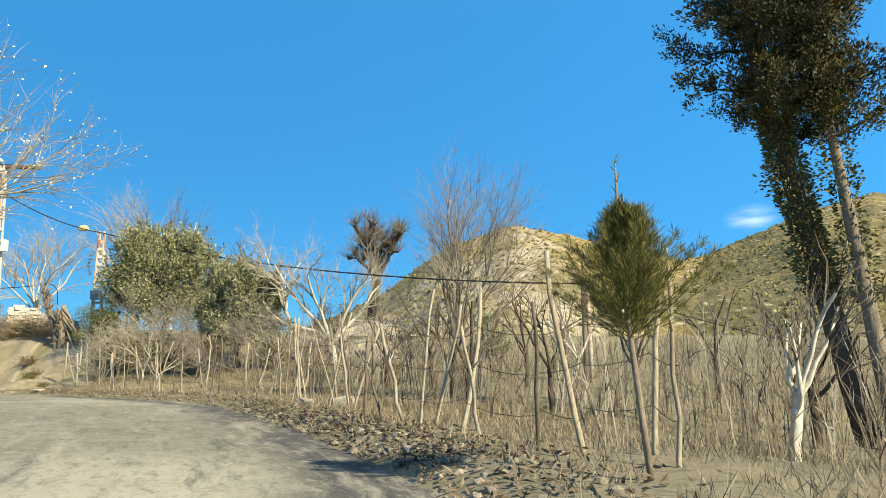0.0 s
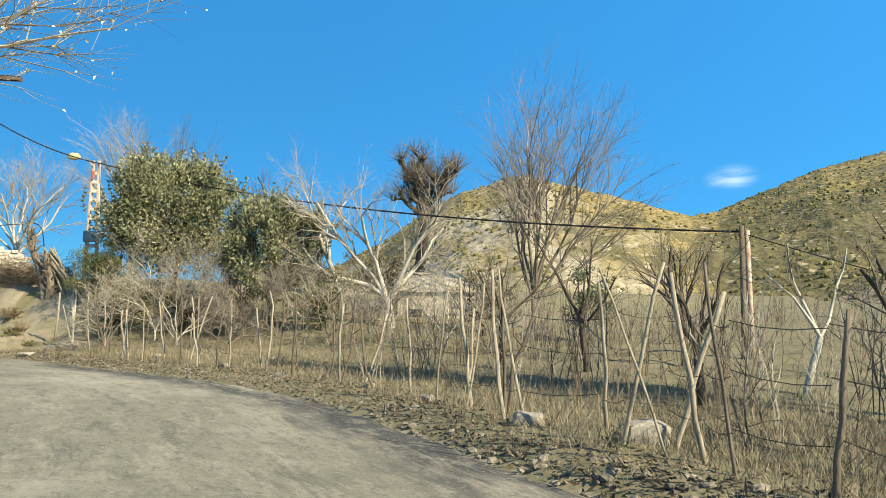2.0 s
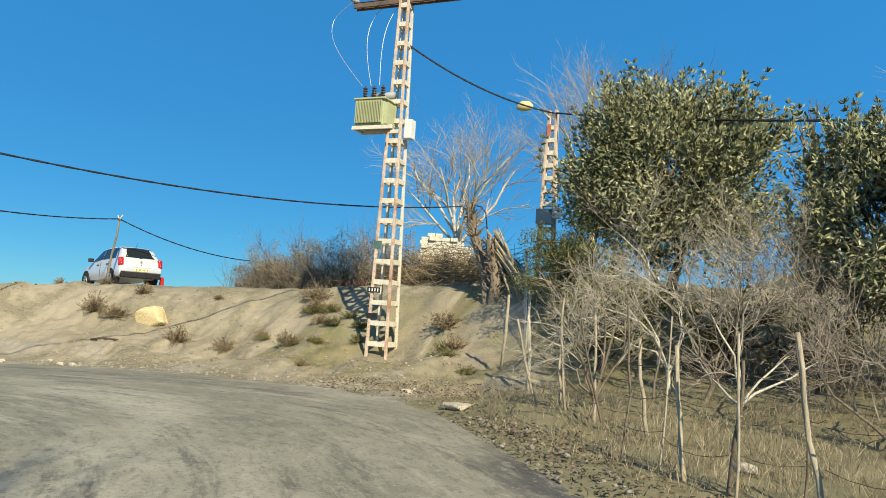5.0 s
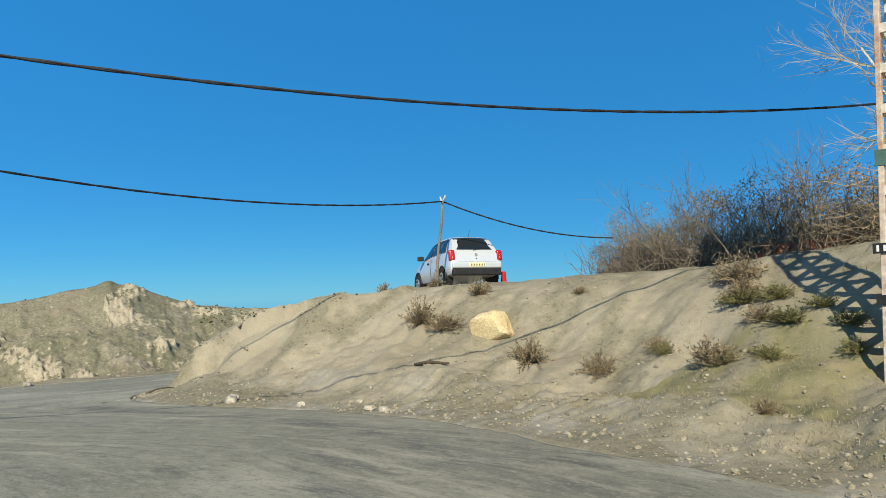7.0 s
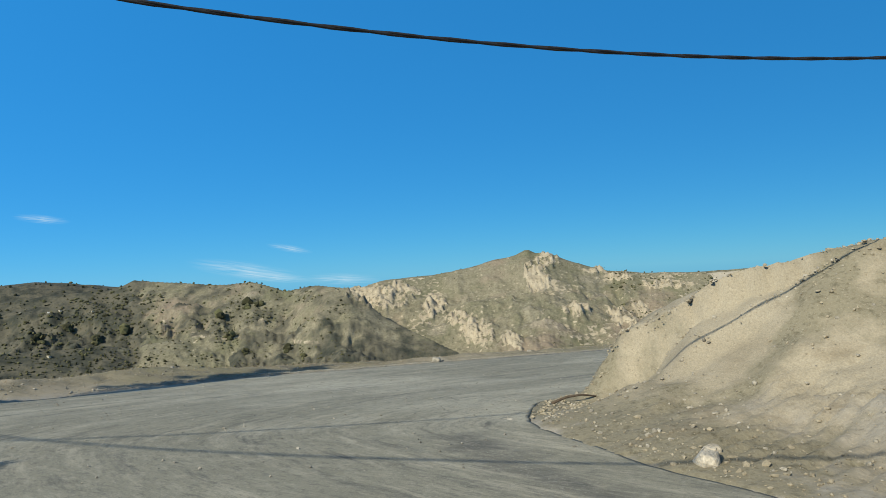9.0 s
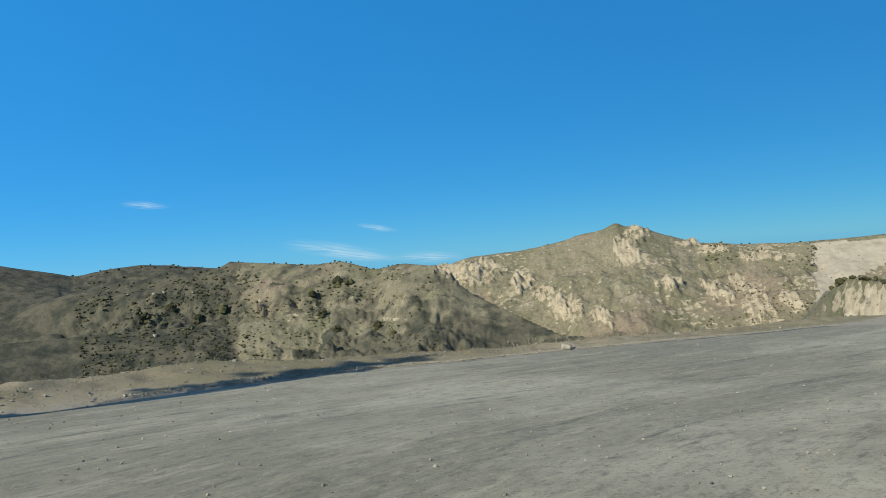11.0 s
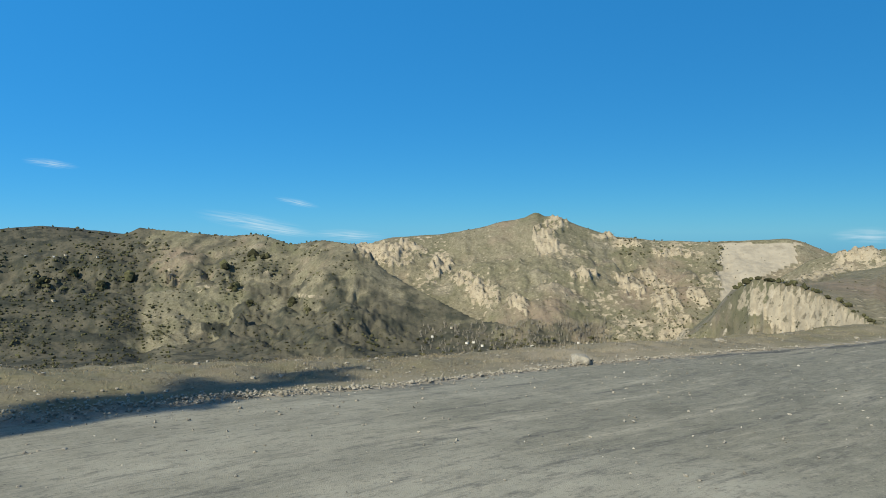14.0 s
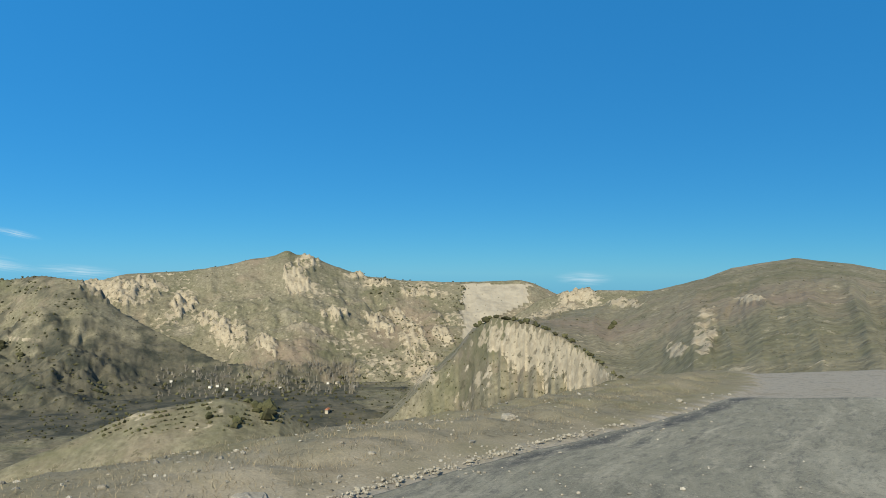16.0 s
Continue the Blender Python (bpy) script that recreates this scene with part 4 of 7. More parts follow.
# ---- building kit ----
class Geo:
    """Gathers points and faces of one mesh."""

    def __init__(self):
        self.v, self.f = [], []

    def tube(self, pts, radii, sides=6, cap=True):
        base = len(self.v)
        n = len(pts)
        for i, p in enumerate(pts):
            d = (pts[min(i + 1, n - 1)] - pts[max(i - 1, 0)])
            if d.length < 1e-9:
                d = Vector((0, 0, 1))
            d.normalize()
            a = Vector((0, 0, 1)) if abs(d.z) < 0.9 else Vector((1, 0, 0))
            s = d.cross(a).normalized()
            t = d.cross(s)
            r = radii[i] if hasattr(radii, "__len__") else radii
            for k in range(sides):
                an = 2 * math.pi * k / sides
                self.v.append(tuple(p + (s * math.cos(an) + t * math.sin(an)) * r))
        for i in range(n - 1):
            for k in range(sides):
                a, b = base + i * sides + k, base + i * sides + (k + 1) % sides
                self.f.append((a, b, b + sides, a + sides))
        if cap:
            self.f.append(tuple(base + k for k in range(sides))[::-1])
            self.f.append(tuple(base + (n - 1) * sides + k for k in range(sides)))

    def box(self, c, s, rot=None, taper=1.0):
        base = len(self.v)
        for z in (-0.5, 0.5):
            k = taper if z > 0 else 1.0
            for x, y in ((-0.5, -0.5), (0.5, -0.5), (0.5, 0.5), (-0.5, 0.5)):
                p = Vector((x * s[0] * k, y * s[1] * k, z * s[2]))
                if rot is not None:
                    p = rot @ p
                self.v.append(tuple(Vector(c) + p))
        for q in ((3, 2, 1, 0), (4, 5, 6, 7), (0, 1, 5, 4), (1, 2, 6, 5), (2, 3, 7, 6), (3, 0, 4, 7)):
            self.f.append(tuple(base + i for i in q))

    def leaf(self, p, d, size, wide, rng):
        """A small bent leaf: two faces with a crease."""
        d = d.normalized()
        s = d.cross(Vector((rng.uniform(-1, 1), rng.uniform(-1, 1), rng.uniform(-1, 1))))
        if s.length < 1e-4:
            s = Vector((1, 0, 0))
        s.normalize()
        up = s.cross(d)
        b = len(self.v)
        self.v += [tuple(p), tuple(p + d * size * 0.5 + s * wide + up * wide * 0.4), tuple(p + d * size), tuple(p + d * size * 0.5 - s * wide + up * wide * 0.4)]
        self.f += [(b, b + 1, b + 2), (b, b + 2, b + 3)]

    def rock(self, c, size, rng, detail=1, squash=0.75):
        """A lumpy stone of 12 or 42 points."""
        bm = bmesh.new()
        bmesh.ops.create_icosphere(bm, subdivisions=detail, radius=1.0)
        base = len(self.v)
        turn = Euler((rng.uniform(0, 6), rng.uniform(0, 6), rng.uniform(0, 6))).to_matrix()
        sc = Vector((rng.uniform(0.7, 1.2), rng.uniform(0.6, 1.1), rng.uniform(0.5, 0.9) * squash / 0.75))
        off = Vector((rng.uniform(0, 50), rng.uniform(0, 50), rng.uniform(0, 50)))
        for v in bm.verts:
            q = turn @ v.co
            q = q * (1 + 0.35 * noise.noise(q * 1.3 + off) + rng.uniform(-0.08, 0.08))
            self.v.append((c[0] + q.x * sc.x * size, c[1] + q.y * sc.y * size, c[2] + q.z * sc.z * size))
        for f in bm.faces:
            self.f.append(tuple(base + v.index for v in f.verts))
        bm.free()

    def mesh(self, name, material, smooth=False):
        me = bpy.data.meshes.new(name)
        me.from_pydata(self.v, [], self.f)
        me.materials.append(material)
        if smooth:
            me.polygons.foreach_set("use_smooth", [True] * len(me.polygons))
        return me

    def thing(self, name, material, smooth=False):
        return new(name, self.mesh(name, material, smooth))


def _ico():
    bm = bmesh.new()
    bmesh.ops.create_icosphere(bm, subdivisions=1, radius=1.0)
    bm.verts.index_update()
    out = np.array([v.co for v in bm.verts]), np.array([[v.index for v in f.verts] for f in bm.faces])
    bm.free()
    return out


ICO_V, ICO_F = _ico()


def rock_field(name, at, size, material, seed, squash=0.75, sink=0.25, smooth=False):
    """Many small uneven lumps, each of twenty faces, as one mesh; at: N x 3 places on the ground."""
    at, size = np.asarray(at, float), np.asarray(size, float)
    rs = np.random.RandomState(seed)
    n = len(at)
    turn = rs.uniform(0, 6.28, n)
    c, s_ = np.cos(turn)[:, None], np.sin(turn)[:, None]
    lump = ICO_V[None] * (1 + rs.uniform(-0.36, 0.36, (n, len(ICO_V), 1)))
    lump = lump * np.stack([rs.uniform(0.75, 1.3, n), rs.uniform(0.6, 1.0, n), rs.uniform(0.6, 1.1, n) * squash], 1)[:, None]
    x, y = lump[..., 0] * c - lump[..., 1] * s_, lump[..., 0] * s_ + lump[..., 1] * c
    co = np.stack([x, y, lump[..., 2]], -1) * size[:, None, None] + at[:, None] + np.array([0, 0, 1.0]) * (size * (squash * 0.8 - sink))[:, None, None]
    tri = (ICO_F[None] + (np.arange(n) * len(ICO_V))[:, None, None]).reshape(-1, 3)
    me = bpy.data.meshes.new(name)
    me.vertices.add(n * len(ICO_V))
    me.vertices.foreach_set("co", co.astype(np.float32).ravel())
    me.loops.add(tri.size)
    me.loops.foreach_set("vertex_index", tri.astype(np.int32).ravel())
    me.polygons.add(len(tri))
    me.polygons.foreach_set("loop_start", np.arange(0, tri.size, 3, dtype=np.int32))
    me.polygons.foreach_set("use_smooth", np.full(len(tri), smooth))
    me.update(calc_edges=True)
    me.materials.append(material)
    return new(name, me)


def part(name, geo, material, parent, label="", smooth=False):
    """Links the gathered mesh as one part under a thing or a part. Points are in the parent's own space."""
    ob = geo.thing(name, material, smooth)
    ob.parent = parent
    if label:
        ob["label"] = label
    return ob


def bevelled(geo, width, segments=2):
    """The same mesh with its edges rounded."""
    bm = bmesh.new()
    vs = [bm.verts.new(v) for v in geo.v]
    for f in geo.f:
        bm.faces.new([vs[i] for i in f])
    bmesh.ops.bevel(bm, geom=bm.edges[:], offset=width, segments=segments, affect="EDGES", profile=0.6)
    bm.verts.index_update()
    out = Geo()
    out.v = [tuple(v.co) for v in bm.verts]
    out.f = [tuple(v.index for v in f.verts) for f in bm.faces]
    bm.free()
    return out


def empty(name, at, label, category, group="", turn=0.0):
    ob = new(name)
    ob.matrix_world = pose(*at, 0, 0, turn)
    ob.empty_display_size = 0.2
    return tagged(ob, label, category, group)


def sagging(a, b, sag, n=28):
    a, b = Vector(a), Vector(b)
    return [a.lerp(b, i / n) - Vector((0, 0, sag * 4 * (i / n) * (1 - i / n))) for i in range(n + 1)]


def cable(name, pts, r, label, twist=True, material=None):
    """A bundled overhead cable: two strands wound about each other."""
    g = Geo()
    if twist:
        dense = []
        for a, b in zip(pts[:-1], pts[1:]):
            for k in range(4):
                dense.append(a.lerp(b, k / 4))
        dense.append(pts[-1])
        for ph in (0, math.pi):
            q = []
            for i, p in enumerate(dense):
                an = ph + i * 1.1
                q.append(p + Vector((0.3 * r * math.cos(an), 0.3 * r * math.sin(an), r * 0.45 * math.sin(an))))
            g.tube(q, r, 5)
    else:
        g.tube(pts, r, 5)
    ob = g.thing(name, material or CABLE, True)
    return tagged(ob, label, "cable", "overhead cables")


# ---- plants ----
def bough(g, p, d, length, r0, r1, rng, segs=4, wob=0.18, rise=0.05, sides=5):
    """One winding branch; returns its points with their directions."""
    pts, dirs, rad = [p.copy()], [d.normalized()], [r0]
    d = d.normalized()
    for i in range(segs):
        d = (d + Vector((rng.gauss(0, wob), rng.gauss(0, wob), rng.gauss(0, wob) + rise))).normalized()
        p = p + d * (length / segs)
        pts.append(p.copy())
        dirs.append(d.copy())
        rad.append(r0 + (r1 - r0) * (i + 1) / segs)
    g.tube(pts, rad, sides, cap=False)
    return pts, dirs, rad


def fork(g_thick, g_thin, p, d, length, r, level, last, rng, kids=5, spreadk=0.75, shrink=0.6, rise=0.06, wob=0.16, tips=None, start=0.3):
    g = g_thick if level < 2 else g_thin
    sides = 6 if level == 0 else (5 if level == 1 else 3)
    segs = 5 if level < 2 else (4 if level == 2 else 2)
    pts, dirs, rad = bough(g, p, d, length, r, r * (0.45 if level < last else 0.3), rng, segs, wob, rise, sides)
    if tips is not None and level >= last - 1:
        tips.append((pts[-1], dirs[-1]))
        tips.append((pts[len(pts) // 2], dirs[len(pts) // 2]))
    if level >= last:
        return
    n = max(2, int(round(kids * rng.uniform(0.8, 1.25))))
    for i in range(n):
        f = start + (1 - start) * (i + rng.random()) / n
        k = min(len(pts) - 1, int(f * (len(pts) - 1) + 0.5))
        side = dirs[k].cross(Vector((rng.gauss(0, 1), rng.gauss(0, 1), rng.gauss(0, 1))))
        if side.length < 1e-3:
            continue
        nd = (dirs[k] + side.normalized() * spreadk * rng.uniform(0.6, 1.3)).normalized()
        fork(g_thick, g_thin, pts[k], nd, length * shrink * rng.uniform(0.7, 1.2) * (1.15 - 0.4 * f), max(rad[k] * 0.6, 0.004), level + 1, last, rng, kids, spreadk, shrink, rise, wob, tips, 0.2)


def bare_tree(name, at, height, label, seed, bark, twig, limbs=5, trunk=0.25, r=0.14, last=4, kids=5, spreadk=0.7, up=1.0, lean=(0, 0), rise=0.06, limb_len=None, wob=0.16, dirs=None):
    """A leafless tree: trunk and limbs one part, the fine crown another."""
    rng = random.Random(seed)
    z = land_at(*at) - 0.1
    tree = empty(name, (at[0], at[1], z), label, "tree", "bare trees")
    tg, cg = Geo(), Geo()
    th = height * trunk
    pts, ds, rad = bough(tg, Vector((0, 0, 0)), Vector((lean[0], lean[1], 1)), th, r * 1.25, r, rng, 5, 0.06, 0.0, 8)
    ll = limb_len or (height - th) * 0.55
    for i in range(limbs):
        an = 2 * math.pi * (i + rng.uniform(-0.3, 0.3)) / limbs
        d = dirs[i] if dirs and i < len(dirs) else (math.cos(an) * 0.75, math.sin(an) * 0.75, up * rng.uniform(0.7, 1.4))
        k = len(pts) - 1 - (i % 2 if limbs > 3 else 0)
        fork(tg, cg, pts[k], Vector(d), ll * rng.uniform(0.8, 1.15), r * 0.62, 1, last, rng, kids, spreadk, 0.62, rise, wob)
    part("trunk", tg, bark, tree, smooth=True)
    part("crown", cg, twig, tree)
    return tree


def leaf_cloud(g, centre, radii, count, size, wide, rng, hollow=0.55, lumps=26, out=0.6, tight=0.5):
    """Leaves gathered in lumps over the outside of an uneven crown."""
    nodes = []
    for _ in range(lumps):
        v = Vector((rng.gauss(0, 1), rng.gauss(0, 1), rng.gauss(0, 1))).normalized()
        f = rng.uniform(hollow, 1.0)
        nodes.append((Vector((v.x * radii[0] * f, v.y * radii[1] * f, v.z * radii[2] * f)), rng.uniform(0.22, 0.42) * min(radii)))
    for _ in range(count):
        c, rr = rng.choice(nodes)
        v = Vector((rng.gauss(0, 1), rng.gauss(0, 1), rng.gauss(0, 1)))
        if v.length > 1.8:
            v *= 1.8 / v.length
        q = c + v * rr * tight
        d = (q * out / max(q.length, 0.1) + Vector((rng.gauss(0, 0.6), rng.gauss(0, 0.6), rng.gauss(0.35, 0.6))))
        g.leaf(Vector(centre) + q, d, size * rng.uniform(0.6, 1.4), wide * rng.uniform(0.7, 1.3), rng)
    return nodes


def leafy_tree(name, at, height, radii, label, seed, leaf, count, size, wide, bark, lumps=34, crown_z=None, category="tree", hollow=0.5, plume=0.0):
    rng = random.Random(seed)
    z = land_at(*at) - 0.1
    tree = empty(name, (at[0], at[1], z), label, category)
    tg, lg = Geo(), Geo()
    cz = crown_z or height - radii[2]
    nodes = leaf_cloud(lg, (0, 0, cz), radii, count, size, wide, rng, hollow, lumps)
    # leafy shoots that stand up out of the crown's top
    for c, rr in nodes:
        if plume and c.z > -0.2 * radii[2]:
            for _ in range(5):
                p0 = Vector((0, 0, cz)) + c + Vector((rng.gauss(0, .25), rng.gauss(0, .25), rng.gauss(0, .1)))
                p2, d2, r2 = bough(tg, p0, Vector((c.x * 0.25, c.y * 0.25, 1.2)), plume * rng.uniform(0.5, 1.2), 0.008, 0.003, rng, 5, 0.15, 0.05, 3)
                for pp, dd in zip(p2, d2):
                    for _k in range(9):
                        lg.leaf(pp, dd + Vector((rng.gauss(0, .6), rng.gauss(0, .6), rng.gauss(0, .4))), size * rng.uniform(0.7, 1.2), wide, rng)
    pts, ds, rad = bough(tg, Vector((0, 0, 0)), Vector((rng.uniform(-.1, .1), rng.uniform(-.1, .1), 1)), cz * 0.55, 0.045 * height * 0.6, 0.03 * height * 0.6, rng, 4, 0.08, 0, 7)
    for c, rr in nodes:
        end = Vector((0, 0, cz)) + c
        mid = pts[-1].lerp(end, 0.5) + Vector((rng.gauss(0, .2), rng.gauss(0, .2), rng.gauss(0, .2)))
        tg.tube([pts[-1], mid, end], [0.05, 0.03, 0.012], 4, cap=False)
    part("trunk", tg, bark, tree, smooth=True)
    part("crown", lg, leaf, tree)
    return tree


def dry_bush(g, at, size, rng, stems=26):
    for _ in range(stems):
        an, el = rng.uniform(0, 6.28), rng.uniform(0.25, 1.3)
        d = Vector((math.cos(an) * math.cos(el), math.sin(an) * math.cos(el), math.sin(el)))
        pts, ds, rad = bough(g, Vector(at), d, size * rng.uniform(0.6, 1.1), 0.006, 0.003, rng, 3, 0.25, 0.02, 3)
        for p, dd in zip(pts[1:], ds[1:]):
            for _k in range(8):
                nd = dd + Vector((rng.gauss(0, .9), rng.gauss(0, .9), rng.gauss(0.2, .7)))
                g.leaf(p + dd * size * rng.uniform(-0.12, 0.12), nd, size * rng.uniform(0.08, 0.2), size * 0.02, rng)

# ---- things ----
def q(x, y):
    return (x * U, y * U)


def lattice_pole(name, at, height, half0, half1, turn, label, flat=False, gap=0.52, leg=0.07):
    """A concrete pole of four tapering legs with cross blocks, like a ladder on each side."""
    z0 = land_at(*at) - 0.25
    pole = empty(name, (at[0], at[1], z0), label, "utility pole", "lattice poles", turn)
    height += 0.25
    dep = 0.45 if flat else 1.0
    corners = [(-1, -1), (1, -1), (1, 1), (-1, 1)]

    def at_h(c, h):
        w = half0 + (half1 - half0) * h / height
        return Vector((c[0] * w, c[1] * w * dep, h))
    for i, c in enumerate(corners):
        g = Geo()
        a, b = at_h(c, 0), at_h(c, height)
        half = Vector((leg / 2, leg / 2, 0))
        g.v = [(p.x + sx * half.x, p.y + sy * half.y, p.z) for p in (a, b) for sx, sy in ((-1, -1), (1, -1), (1, 1), (-1, 1))]
        g.f = [(3, 2, 1, 0), (4, 5, 6, 7), (0, 1, 5, 4), (1, 2, 6, 5), (2, 3, 7, 6), (3, 0, 4, 7)]
        g = bevelled(g, 0.008, 1)
        part("leg", g, RUSTY if i in (0, 1) else CONCRETE, pole, "rust-stained concrete leg" if i in (0, 1) else "")
    h, n = 0.5, 0
    while h < height - 0.15:
        for k in range(4):
            a, b = at_h(corners[k], h), at_h(corners[(k + 1) % 4], h)
            g = Geo()
            along = (b - a)
            rot = Matrix.Rotation(math.atan2(along.y, along.x), 3, "Z")
            g.box((a + b) / 2, (along.length, leg * 0.8, 0.12), rot)
            part("rung", g, CONCRETE, pole)
        h += gap
    return pole, height


pole_at = q(-27.5, 36.3)
POLE_TURN = 13.0
main_pole, main_h = lattice_pole("transformer_pole", pole_at, 9.25, 0.28, 0.115, POLE_TURN, "tall tapering concrete lattice pole carrying a transformer")
mz = main_pole.matrix_world.translation.z
arm = Geo()
for s in (-0.09, 0.09):
    arm.box((0, s, main_h - 0.02), (3.08, 0.05, 0.14))
    arm.box((0, s, main_h + 0.05), (3.08, 0.09, 0.015))
for k in range(-3, 4):
    arm.box((k * 0.44, 0, main_h - 0.02), (0.05, 0.18, 0.1))
part("crossarm", bevelled(arm, 0.008, 1), DARK_STEEL, main_pole, "rusty steel channel crossarm")
tz = 6.42 - mz
box_c = Vector((-0.50, -0.36, tz + 0.42))
body = Geo()
body.box(box_c, (0.80, 0.56, 0.66))
transformer = part("transformer", bevelled(body, 0.02), GREEN_PAINT, main_pole, "pale green oil transformer with cooling fins")
for k in range(17):
    g = Geo()
    g.box(box_c + Vector((-0.36 + k * 0.045, -0.33, 0.0)), (0.012, 0.10, 0.58))
    part("cooling_fin", g, GREEN_PAINT, transformer)
for k in range(11):
    g = Geo()
    g.box(box_c + Vector((0.45, -0.23 + k * 0.046, -0.02)), (0.10, 0.012, 0.56))
    part("cooling_fin", g, GREEN_PAINT, transformer)
lid = Geo()
lid.box(box_c + Vector((0, 0, 0.35)), (0.92, 0.70, 0.045))
part("lid", bevelled(lid, 0.01, 1), GREEN_PAINT, transformer)
for k in range(3):
    g = Geo()
    x = -0.30 + k * 0.26
    g.tube([box_c + Vector((x, -0.05, 0.37)), box_c + Vector((x, -0.05, 0.76))], 0.025, 8)
    for r in range(5):
        zc = 0.43 + r * 0.065
        g.tube([box_c + Vector((x, -0.05, zc)), box_c + Vector((x, -0.05, zc + 0.018)), box_c + Vector((x, -0.05, zc + 0.03))], [0.065, 0.06, 0.03], 10)
    part("bushing", g, PORCELAIN, transformer, "dark ribbed porcelain bushing", True)
g = Geo()
g.tube([box_c + Vector((-0.2, 0.18, 0.55)), box_c + Vector((0.45, 0.18, 0.55))], 0.09, 12)
part("oil_tank", g, GREY_BOX, transformer, smooth=True)
g = Geo()
for y in (-0.28, 0.2):
    g.box(box_c + Vector((0.1, y, -0.40)), (1.15, 0.07, 0.10))
g.box(box_c + Vector((-0.42, -0.04, -0.40)), (0.06, 0.5, 0.08))
part("bracket", bevelled(g, 0.006, 1), CONCRETE, main_pole, "steel bracket under the transformer")
g = Geo()
g.box((0.36, 0.0, tz + 0.1), (0.2, 0.28, 0.5))
part("switch_box", bevelled(g, 0.02), WHITE_BOX, main_pole, "white enamel switch box")
plate = Geo()
plate.box((-0.18, -0.30, 1.85), (0.36, 0.012, 0.13))
num = part("number_plate", plate, BLACK, main_pole, "black plate with worn white marks")
for k in range(4):
    g = Geo()
    g.box((-0.30 + k * 0.08, -0.308, 1.85), (0.03, 0.004, 0.08))
    part("mark", g, WHITE_BOX, num)
g = Geo()
g.box((-0.18, -0.31, 1.20), (0.33, 0.012, 0.13))
part("warning_plate", g, BLACK, main_pole)
g = Geo()
g.box((-0.18, -0.27, 3.0), (0.22, 0.012, 0.2))
part("green_plate", g, surf("faded_green_plate", [(0.06, 0.12, 0.10), (0.09, 0.16, 0.13)], 5, 0.6, 0.0), main_pole)
# insulator strings and drooping jumpers on the crossarm
for x, out in ((-1.38, -0.5), (0.05, -0.35), (1.3, 0.35)):
    g = Geo()
    a = Vector((x, 0.05, main_h + 0.1))
    b = a + Vector((out, 0.25, 0.32))
    g.tube([a, b], 0.012, 5)
    for k in range(3):
        c = a.lerp(b, 0.45 + k * 0.2)
        d = (b - a).normalized()
        g.tube([c - d * 0.02, c, c + d * 0.03], [0.03, 0.085, 0.03], 9)
    part("insulator", g, GLASSY, main_pole, "grey glass insulator string", True)
for x0, x1, dip in ((-1.5, -0.75, 0.9), (-0.2, -0.5, 0.5), (0.2, -0.25, 0.3)):
    g = Geo()
    a, b = Vector((x0 - 0.2, 0.2, main_h + 0.35)), box_c + Vector((x1 + 0.3, -0.05, 0.8))
    pts = [a.lerp(b, i / 14) + Vector((-dip * math.sin(math.pi * i / 14), 0.1, 0.35 * math.sin(math.pi * i / 14))) for i in range(15)]
    g.tube(pts, 0.008, 4)
    part("jumper_wire", g, STEEL, main_pole)

pole2_at = q(-24.3, 40.9)
pole2, h2 = lattice_pole("lamp_pole", pole2_at, 7.75 - land_at(*pole2_at), 0.24, 0.10, 8, "pale concrete lattice pole with a street lamp", True, 0.36, 0.07)
z2 = pole2.matrix_world.translation.z
g = Geo()
g.tube([Vector((-0.05, -0.1, h2 - 0.25)), Vector((-0.3, -0.2, h2 - 0.02)), Vector((-0.55, -0.28, h2 + 0.05))], 0.025, 7)
lamp_arm = part("lamp_arm", g, STEEL, pole2)
g = Geo()
g.tube([Vector((-0.52, -0.27, h2 + 0.06)), Vector((-0.62, -0.3, h2 + 0.09)), Vector((-0.8, -0.36, h2 + 0.08)), Vector((-0.95, -0.41, h2 + 0.02))], [0.06, 0.14, 0.15, 0.05], 12)
part("lamp_head", g, YELLOW, lamp_arm, "yellowed street lamp cover", True)
g = Geo()
g.box((0.0, -0.22, 4.70 - z2), (0.46, 0.22, 0.42))
part("meter_box", bevelled(g, 0.02), GREY_BOX, pole2, "grey electricity meter box")
g = Geo()
g.box((0.33, -0.2, 4.80 - z2), (0.2, 0.2, 0.3))
part("fuse_box", bevelled(g, 0.02), WHITE_BOX, pole2)
g = Geo()
g.box((-0.05, -0.13, h2 - 0.6), (0.1, 0.04, 0.34))
part("red_guard", g, surf("faded_red_plate", [(0.35, 0.10, 0.06), (0.45, 0.2, 0.12)], 5, 0.7, 0.0), pole2)

# overhead cables
stick_top = Vector((-43.15 * U, 36.3 * U, 5.56 * U))
south_at = (-25.6, 5.6)
far_south_at = (-27.43, 0.14)
cp = Vector((pole_at[0], pole_at[1], 0))
cable("power_cable", sagging((-23.97, 35.95, 5.70), (*far_south_at, 8.29), 2.43, 44), 0.017, "thick black bundled cable slung across the road")
cable("power_cable", sagging(stick_top, (*south_at, 6.95), 1.53, 34), 0.016, "black bundled cable held up by a forked stick")
cable("power_cable", sagging(stick_top, (-42.2 * U, 43.0 * U, 4.35 * U), 0.25, 12), 0.016, "black bundled cable running into the hedge")
cable("power_cable", sagging(cp + Vector((0.12, 0.1, 8.8)), (pole2_at[0], pole2_at[1], 7.68), 0.25, 16), 0.02, "black bundled cable between the two poles")
